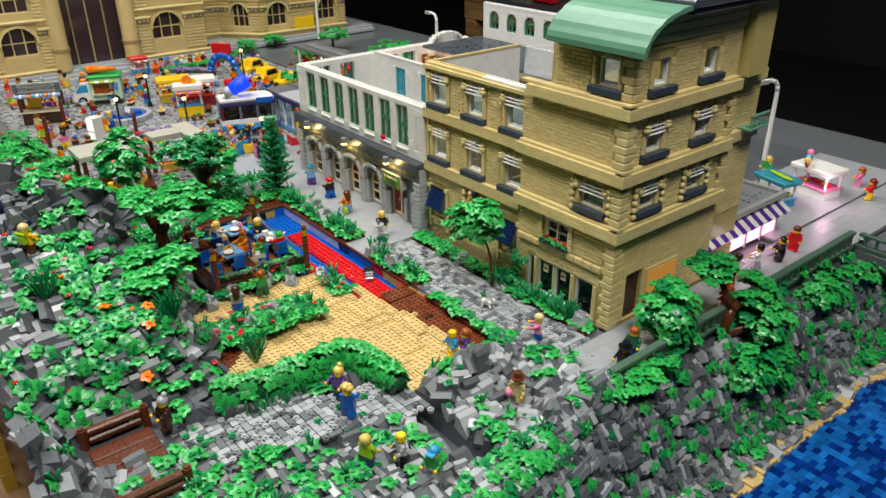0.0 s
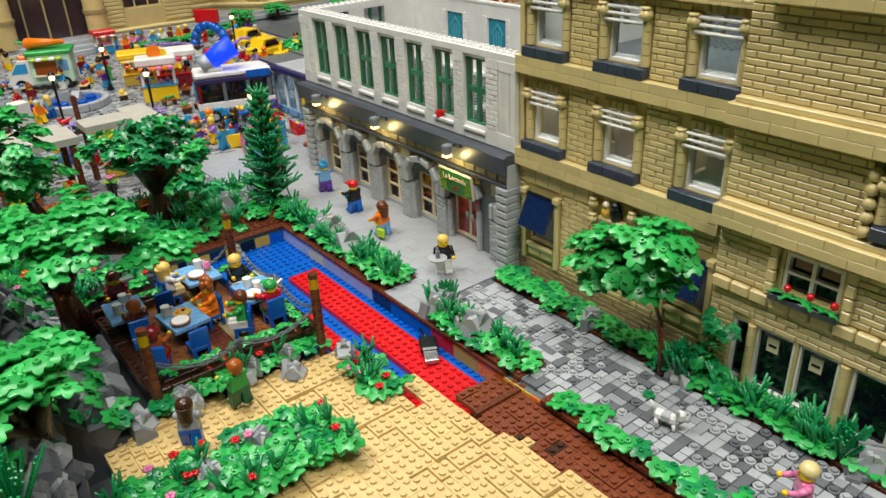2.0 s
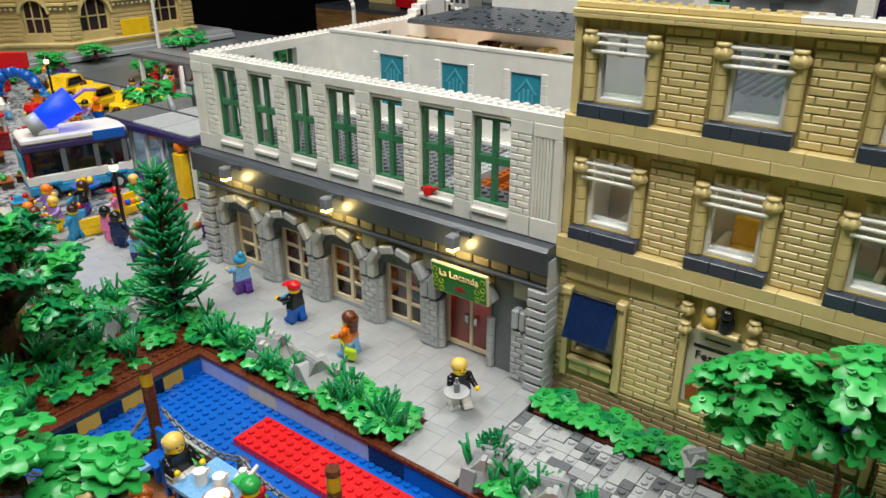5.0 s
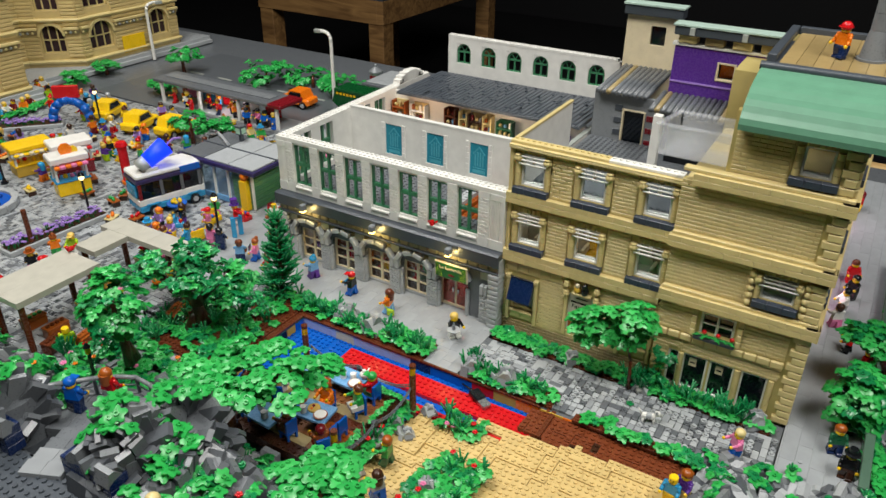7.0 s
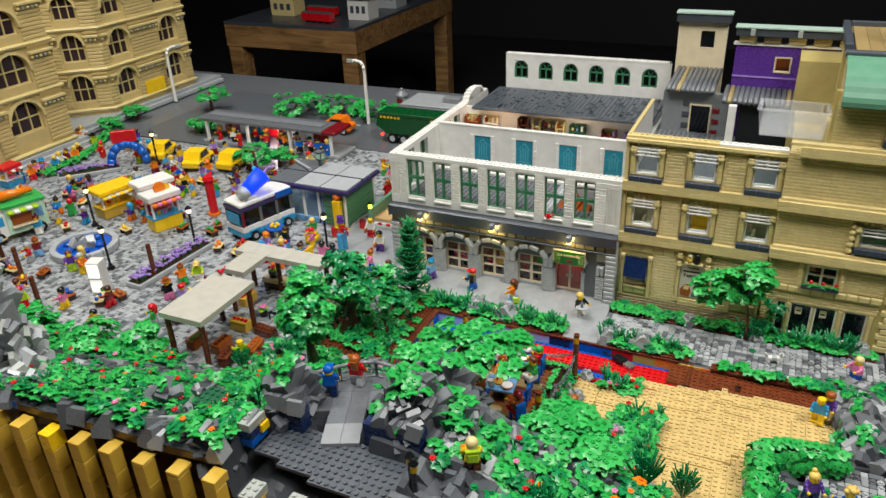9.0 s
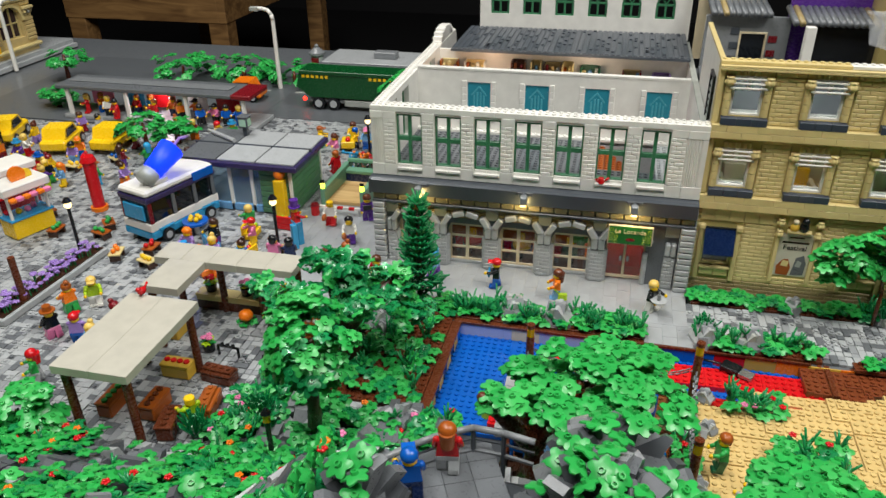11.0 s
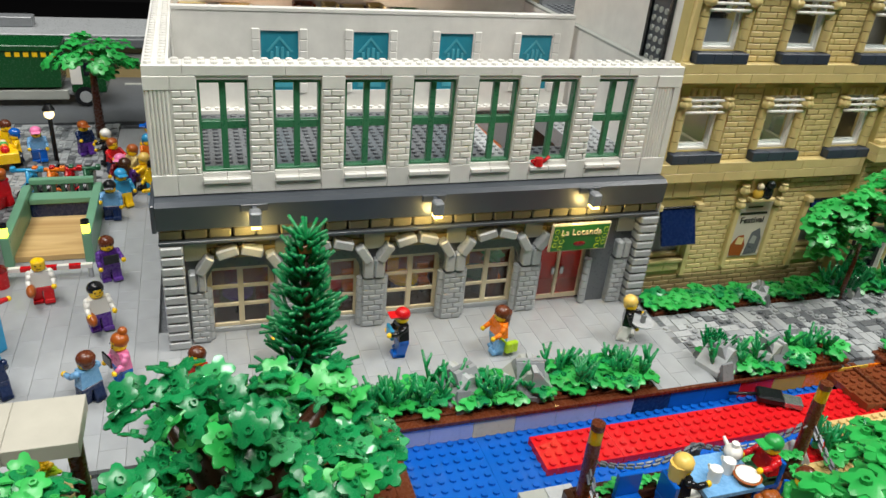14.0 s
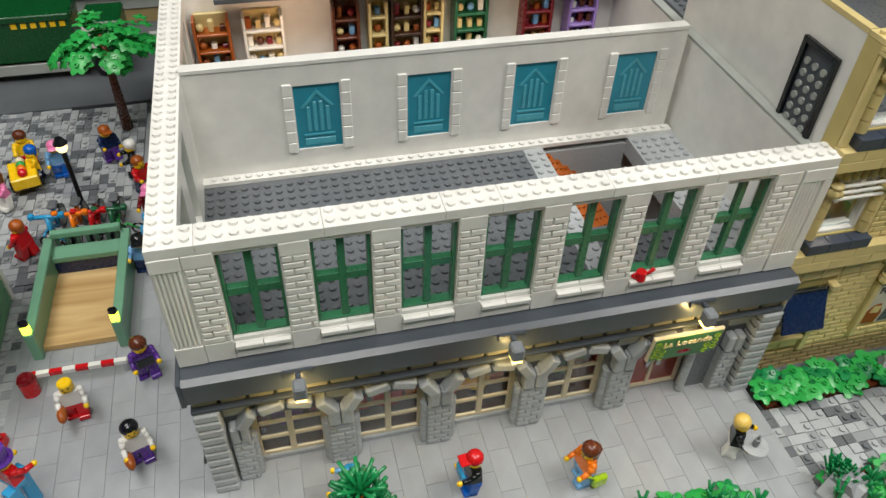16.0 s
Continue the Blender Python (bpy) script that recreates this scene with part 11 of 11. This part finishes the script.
def figure(x, y, z, yaw, code, style="short", seated=False, hold="", lift=0.0, where="on the pavement"):
    """code: torso, legs, hair. The figure faces along yaw."""
    to, le, ha = (COL[c] for c in code[:3])
    m = Mesh()
    hip = 0.0150 + lift
    if lift:
        for s in (-1, 1):
            m.box((-0.004 + 0.006 * s, s * 0.0042 - 0.0034, 0), (0.004 + 0.006 * s, s * 0.0042 + 0.0034, hip - 0.002), le, c=0.0006)
        m.box((-0.0040, -0.0076, hip - 0.0040), (0.0040, 0.0076, hip), le, c=0.0005)
    elif seated:
        hip = 0.0165
        for s in (-1, 1):
            m.box((-0.004, s * 0.0040 - 0.0037, hip - 0.0075), (0.0120, s * 0.0040 + 0.0037, hip - 0.0005), le, c=0.0008)
        m.box((-0.0040, -0.0077, hip - 0.0040), (0.0040, 0.0077, hip), le, c=0.0005)
    else:
        step = 0.22 if style != "still" else 0.0
        for s in (-1, 1):
            c, sn = math.cos(step * s), math.sin(step * s)
            fr = Frame((0, s * 0.0040, hip - 0.0035), (c, 0, sn), (-sn, 0, c))
            m.box((-0.0038, -0.0115, -0.0037), (0.0038, 0.0020, 0.0037), le, fr, 0.0007)
            m.box((-0.0038, -0.0115, -0.0037), (0.0062, -0.0080, 0.0037), le, fr, 0.0005)
        m.box((-0.0040, -0.0077, hip - 0.0040), (0.0040, 0.0077, hip), le, c=0.0005)
    # torso: a tapered block
    v = np.array([(sx * d, sy * w, hip + zz) for zz, w, d in ((0.0002, 0.0076, 0.0039), (0.0130, 0.0058, 0.0034)) for sx, sy in ((-1, -1), (1, -1), (1, 1), (-1, 1))])
    m.add(v, [(3, 2, 1, 0), (4, 5, 6, 7), (0, 1, 5, 4), (1, 2, 6, 5), (2, 3, 7, 6), (3, 0, 4, 7)], to)
    sleeve = COL[code[3]] if len(code) > 3 else to
    for s in (-1, 1):
        a = rng.uniform(0.25, 1.1) if not seated else rng.uniform(0.7, 1.2)
        sh = Vector((0.0, s * 0.0072, hip + 0.0108))
        el = sh + Vector((math.sin(a) * 0.006, s * 0.0014, -math.cos(a) * 0.006))
        ha_ = el + Vector((math.sin(a + 0.5) * 0.0058, 0, -math.cos(a + 0.5) * 0.0058))
        m.ball(sh, 0.0027, sleeve, 8, 5).rod(sh, el, 0.0024, sleeve, 7, 0.0021).ball(el, 0.0021, sleeve, 7, 5).rod(el, ha_, 0.0021, sleeve, 7, 0.0018)
        m.ball(ha_ + Vector((math.sin(a + 0.5), 0, -math.cos(a + 0.5))) * 0.0014, 0.0021, YELLOW, 7, 5)
        hand = ha_
    hz = hip + 0.0132
    m.cyl((0, 0, hz), 0.0028, 0.0012, YELLOW, 10).cyl((0, 0, hz + 0.0008), 0.0044, 0.0012, YELLOW, 12, 0.0051).cyl((0, 0, hz + 0.0020), 0.0051, 0.0058, YELLOW, 12).cyl((0, 0, hz + 0.0078), 0.0051, 0.0010, YELLOW, 12, 0.0042)
    for s in (-1, 1):
        m.ball((0.0049, s * 0.0018, hz + 0.0058), 0.0006, BLACK, 6, 4)
    m.box((0.0047, -0.0014, hz + 0.0030), (0.0052, 0.0014, hz + 0.0034), BLACK)
    top = hz + 0.0060
    if style == "cap":
        m.ball((-0.0003, 0, top + 0.0008), 0.0060, ha, 12, 7, (1, 1, 0.85)).box((0.0030, -0.0045, top + 0.0002), (0.0105, 0.0045, top + 0.0016), ha, c=0.0005)
    elif style == "hat":
        m.cyl((0, 0, top + 0.0010), 0.0085, 0.0012, ha, 14).cyl((0, 0, top + 0.0020), 0.0052, 0.0060, ha, 12, 0.0046)
    elif style == "tophat":
        m.cyl((0, 0, top + 0.0010), 0.0080, 0.0012, ha, 14).cyl((0, 0, top + 0.0020), 0.0054, 0.0100, ha, 12, 0.0060)
    elif style == "helmet":
        m.ball((0, 0, top + 0.0008), 0.0064, ha, 12, 7, (1, 1, 0.9)).cyl((0.001, 0, top + 0.0002), 0.0078, 0.0008, ha, 14)
    elif style == "long":
        m.ball((-0.0008, 0, top + 0.0010), 0.0062, ha, 12, 7, (1, 1.04, 0.9)).cyl((-0.0030, 0, hz - 0.0050), 0.0046, 0.0120, ha, 10, 0.0058)
    elif style == "afro":
        for k in range(16):
            a, b = rng.random() * 6.28, rng.random() * 1.5
            m.ball((-0.0008 + 0.0048 * math.cos(a) * math.cos(b), 0.0052 * math.sin(a) * math.cos(b), top + 0.0012 + 0.0052 * math.sin(b)), 0.0034, ha, 7, 5)
    elif style == "bun":
        m.ball((-0.0008, 0, top + 0.0010), 0.0060, ha, 12, 7, (1, 1.03, 0.9)).ball((-0.0035, 0, top + 0.0068), 0.0032, ha, 9, 6)
    elif style != "bald":
        m.ball((-0.0009, 0, top + 0.0010), 0.0060, ha, 12, 7, (1, 1.04, 0.88)).ball((-0.0032, 0, top - 0.0020), 0.0044, ha, 9, 6, (0.7, 1.1, 1))
    if hold == "book":
        m.box((0.0075, -0.006, hip + 0.001), (0.0100, 0.006, hip + 0.0095), AZURE, c=0.0004)
    elif hold == "case":
        m.box((-0.0120, 0.0075, 0.003), (-0.0010, 0.0120, 0.0130), LIME, c=0.0012).rod((-0.002, 0.0097, 0.012), (0.004, 0.0085, 0.018), 0.0009, LIME, 6)
    elif hold == "tray":
        m.cyl((0.0110, -0.0070, hip + 0.0055), 0.0085, 0.0014, LGREY, 16, 0.0092).cyl((0.0110, -0.0070, hip + 0.0070), 0.0022, 0.0070, DGREYL, 10).cyl((0.0110, -0.0070, hip + 0.0140), 0.0010, 0.0040, DGREYL, 8)
    elif hold == "bag":
        m.ball((0.010, -0.0075, hip + 0.001), 0.0060, DORANGE, 9, 6, (1.3, 0.6, 0.8))
    elif hold == "tablet":
        m.box((0.0085, -0.0060, hip + 0.0045), (0.0098, 0.0060, hip + 0.0125), BLACK, c=0.0003)
    elif hold == "pack":
        m.box((-0.0085, -0.0055, hip + 0.0010), (-0.0036, 0.0055, hip + 0.0115), LIME, c=0.0012).cyl((-0.0062, -0.0070, hip + 0.0135), 0.0022, 0.0140, LIME, 8, axis=1)
    elif hold == "ball":
        m.ball((0.010, -0.005, hip + 0.004), 0.0045, PINK, 9, 6)
    ob = obj("toy_figure", m, None, f"toy figure, {NAME[code[2]]} {HEAD.get(style, 'hair')}, {NAME[code[0]]} torso, {where}", "figure", "toy figures")
    ob.matrix_world = pose(x, y, z, 0, 0, yaw)
    return ob


# by the arcade and the subway
figure(-0.044, 0.226, 0.0, 95, "kbr", "cap", hold="book")
figure(-0.055, 0.151, 0.0, 100, "oln", "long", hold="case")
figure(-0.058, 0.040, 0.0, -120, "kwf", "short", hold="tray")
figure(-0.037, 0.306, 0.0, 75, "lpz", "bun")
figure(0.100, 0.439, 0.0, 200, "ppn", "long", hold="tablet")
figure(0.074, 0.486, 0.0, 190, "wrd", "bald", hold="bag")
figure(0.027, 0.441, 0.0, 200, "wpk", "short", hold="bag")
figure(-0.043, 0.421, 0.0, 120, "sbd", "bun", hold="tablet")
figure(0.003, 0.507, 0.0, -40, "rzp", "tophat", lift=0.024)
figure(-0.044, 0.520, 0.0, 10, "ssk", "short")
figure(-0.046, 0.497, 0.0, 30, "uuk", "short")
figure(-0.059, 0.440, 0.0, 40, "lun", "short", hold="bag")
figure(-0.068, 0.372, 0.0, 150, "rkn", "short")
figure(0.217, 0.445, 0.0, 180, "luk", "cap")
figure(0.285, 0.440, 0.0, 170, "qks", "cap")
figure(0.245, 0.437, 0.0, 200, "zyz", "cap")
figure(0.310, 0.430, 0.0, 120, "tnd", "short")
figure(0.330, 0.450, 0.0, 220, "rud", "short")
figure(0.285, 0.418, 0.0, 90, "ykf", "short")
figure(0.340, 0.415, 0.0, 200, "ouz", "long")
figure(0.373, 0.530, 0.0, 190, "lbs", "cap")
figure(0.256, 0.545, 0.0, 60, "rrd", "short")
figure(0.33, 0.575, 0.0, 150, "swn", "long")
figure(0.36, 0.46, 0.0, 100, "kkw", "short")
# lane, sand and garden path
figure(-0.088, -0.344, -0.001, 130, "sbt", "short", where="on the cobbled lane")
figure(-0.178, -0.310, -0.003, 160, "ptd", "long", hold="bag", where="on the sand")
figure(-0.190, -0.300, -0.003, 170, "zyy", "bald", where="on the sand")
figure(-0.197, -0.420, 0.002, 200, "ttn", "hat", hold="ball", where="on the quay")
figure(-0.355, -0.326, 0.007, 40, "bbf", "afro", where="on the garden path")
figure(-0.345, -0.292, 0.007, 200, "puf", "bun", where="on the garden path")
figure(-0.382, -0.402, 0.006, 20, "muf", "short", where="by the path")
figure(-0.352, -0.418, 0.004, 160, "ekd", "bald", where="by the path")
figure(-0.340, -0.455, 0.004, 200, "gez", "cap", where="by the path")
figure(-0.515, -0.228, 0.012, 190, "hhe", "bun", where="beside the footbridge")
figure(-0.301, -0.016, -0.002, 100, "gjd", "short", where="behind the flower bed")
figure(-0.347, -0.036, -0.002, 60, "ebh", "long", where="behind the flower bed")
figure(-0.563, 0.012, 0.136, 30, "ynt", "short", hold="pack", where="on the hill")
figure(-0.499, 0.207, 0.1204, 20, "bub", "cap", where="on the lookout")
figure(-0.472, 0.189, 0.1204, 10, "red", "long", where="on the lookout")
figure(-0.355, 0.462, 0.0, 60, "mmd", "bald", where="by the market stand")
figure(-0.181, 0.459, 0.0, 190, "hht", "bald", where="under the canopy")
# quay
figure(-0.023, -0.440, 0.0, 200, "jud", "long", where="on the quay")
figure(-0.058, -0.455, 0.0, 180, "khk", "hat", where="on the quay")
figure(0.195, -0.432, 0.0, 90, "rkk", "short", where="on the quay")
figure(0.155, -0.455, 0.0, 60, "ryd", "short", where="on the quay")
figure(0.347, -0.422, 0.0, 150, "kkk", "short", where="on the quay")
figure(0.398, -0.417, 0.0, 200, "rrn", "long", where="on the quay")
figure(0.299, -0.414, 0.0, 120, "wek", "short", where="on the quay")
figure(0.250, -0.410, 0.0, 30, "wsh", "short", where="on the quay")
figure(0.690, -0.40, 0.0, 120, "ryq", "long", where="beyond the stalls")
figure(0.735, -0.36, 0.0, 120, "ssd", "long", where="beyond the stalls")
figure(0.66, -0.22, 0.0, 160, "gyf", "long", where="by the stalls")
figure(0.150, -0.330, 0.3963, 150, "our", "helmet", where="on the roof")
# guests at the terrace tables
GUESTS = (("rjg", "cap", 0), ("kwf", "long", 1), ("wtf", "long", 3), ("gwn", "short", 4), ("ood", "afro", 5), ("nhd", "short", 6), ("qun", "long", 7), ("drq", "short", 8))
for code, st, k in GUESTS:
    x, y, a = SEATS[k]
    figure(x, y, 0.0128, a, code, st, seated=True, where="seated on the terrace")
dogm = Mesh().box((-0.009, -0.0034, 0.0055), (0.008, 0.0034, 0.0125), WHITE, c=0.0016).box((-0.004, -0.0037, 0.0068), (0.004, 0.0037, 0.0127), LGREY, c=0.0012)
dogm.box((0.0065, -0.0030, 0.0105), (0.0125, 0.0030, 0.0175), WHITE, c=0.0014).box((0.0122, -0.0020, 0.0110), (0.0160, 0.0020, 0.0142), LGREYW, c=0.0008)
for q in (-1, 1):
    dogm.box((0.0070, q * 0.0030 - 0.0008, 0.0150), (0.0095, q * 0.0030 + 0.0008, 0.0195), LGREY, c=0.0004)
    for u in (-0.0068, 0.0058):
        dogm.rod((u, q * 0.0022, 0.0062), (u + 0.0008, q * 0.0024, 0), 0.0016, WHITE, 7, 0.0013)
dogm.rod((-0.0085, 0, 0.0115), (-0.0130, 0, 0.0180), 0.0014, WHITE, 6, 0.0009)
obj("toy_dog", dogm, None, "small grey and white toy dog figurine on the lane", "figurine").matrix_world = pose(-0.082, -0.243, -0.0018, 0, 0, -75)
# the market crowd
CROWD = random.Random(21)
taken = [(0.028, 0.708, 0.075), (0.147, 0.63, 0.11), (-0.03, 0.905, 0.04), (0.03, 0.985, 0.045), (-0.01, 1.06, 0.04), (-0.085, 1.285, 0.045), (-0.235, 1.33, 0.045), (0.02, 1.42, 0.03), (-0.165, 0.985, 0.07), (0.285, 1.205, 0.04), (0.268, 1.075, 0.04), (0.29, 0.985, 0.04), (0.271, 0.905, 0.02), (-0.325, 0.533, 0.09), (-0.2, 0.55, 0.08), (-0.17, 0.775, 0.075), (0.14, 1.3, 0.06), (0.18, 1.225, 0.045), (0.052, 0.85, 0.02), (-0.275, 0.825, 0.02), (0.012, 0.665, 0.025), (0.455, 0.975, 0.05), (0.495, 0.56, 0.1), (0.088, 0.566, 0.02), (-0.067, 0.8, 0.012), (-0.024, 0.523, 0.012), (-0.058, 1.08, 0.012), (0.18, 0.487, 0.09)]
spots = 0
while spots < 95:
    x, y = CROWD.uniform(-0.38, 0.38), CROWD.uniform(0.60, 1.44)
    if any(math.hypot(x - a, y - b) < c for a, b, c in taken) or CROWD.random() > (1.0 if y < 1.1 else 0.8):
        continue
    taken.append((x, y, 0.017))
    code = "".join(CROWD.choice("rbkwyogpzlsetumvqo") for _ in range(2)) + CROWD.choice("ndkfrbhzoeq")
    figure(x, y, -0.001, CROWD.uniform(0, 360), code, CROWD.choice(("short", "long", "cap", "short", "hat", "bun")), where="on the market plaza")
    spots += 1
for k in range(14):
    x, y = 0.405 + CROWD.random() * 0.05, 0.80 + k * 0.026
    figure(x, y, 0.0078, CROWD.uniform(120, 240), CROWD.choice("rbwsoz") + CROWD.choice("kubr") + CROWD.choice("ndkf"), CROWD.choice(("short", "long", "cap")), where="in the bus shelter")
for k in range(16):
    x, y = 0.02 + k * 0.022, 1.44 + (0.0 if k < 10 else 0.11) + CROWD.uniform(-.012, .012)
    if k < 15:
        figure(x, y - 0.03, -0.001, CROWD.uniform(180, 300), CROWD.choice("rqswoz") + CROWD.choice("kubr") + CROWD.choice("ndkf"), CROWD.choice(("short", "long", "cap")), where="before the station")
# shoppers round the subway and the kiosk corner
for (xa, xb, ya, yb, n, where) in ((0.24, 0.40, 0.40, 0.62, 9, "by the subway"), (-0.13, 0.07, 0.545, 0.640, 7, "near the kiosk")):
    tries = 0
    while n and tries < 600:
        tries += 1
        x, y = CROWD.uniform(xa, xb), CROWD.uniform(ya, yb)
        if any(math.hypot(x - a, y - b) < min(c, 0.05) for a, b, c in taken) or (0.12 < x < 0.31 and 0.44 < y < 0.54):
            continue
        taken.append((x, y, 0.018))
        n -= 1
        code = "".join(CROWD.choice("rbkwyogpzlsuv") for _ in range(2)) + CROWD.choice("ndkfrbhzo")
        figure(x, y, -0.001, CROWD.uniform(0, 360), code, CROWD.choice(("short", "long", "cap", "bun")), where=where)
for x, y, mt, a in ((-0.045, 0.560, YELLOW, "yellow"), (-0.085, 0.600, ORANGE, "orange"), (0.020, 0.585, YELLOW, "yellow"), (-0.020, 0.625, AZURE, "blue"), (0.055, 0.545, RED, "red")):
    g = thing("goods_bench", pose(x, y, -0.001, 0, 0, CROWD.uniform(0, 180)), f"{a} brick-built bench heaped with toys", "bench", "goods benches")
    part("seat", Mesh().box((-0.014, -0.009, 0), (0.014, 0.009, 0.009), mt, c=0.0006), g)
    part("back", Mesh().box((-0.014, 0.006, 0.0091), (0.014, 0.009, 0.020), mt, c=0.0006), g)
    for k in range(4):
        part("toy", Mesh().ball((-0.010 + k * 0.0066, -0.003, 0.0125), 0.0038, (RED, BLUE, ORANGE, LIME)[k], 8, 5), g)
    taken.append((x, y, 0.02))
# loose market goods on the plaza
for k in range(46):
    while True:
        x, y = CROWD.uniform(-0.36, 0.36), CROWD.uniform(0.62, 1.40)
        if not any(math.hypot(x - a, y - b) < c + 0.004 for a, b, c in taken):
            break
    taken.append((x, y, 0.016))
    a, mt = CROWD.choice((("orange", ORANGE), ("yellow", YELLOW), ("red", RED), ("blue", BLUE), ("brown", DORANGE), ("green", GREEN)))
    g = thing("market_table", pose(x, y, -0.001, 0, 0, CROWD.uniform(0, 90)), f"small brown market table with {a} goods", "table", "market tables")
    part("top", Mesh().box((-0.012, -0.008, 0.009), (0.012, 0.008, 0.0115), DORANGE if k % 2 else TAN, c=0.0005), g)
    for s in (-1, 1):
        part("trestle", Mesh().box((s * 0.009 - 0.0015, -0.007, 0), (s * 0.009 + 0.0015, 0.007, 0.009), DBROWN, c=0.0004), g)
    for i in range(3):
        part("item", Mesh().ball((-0.007 + i * 0.007, CROWD.uniform(-.003, .003), 0.0145), 0.0034, mt, 8, 5), g)
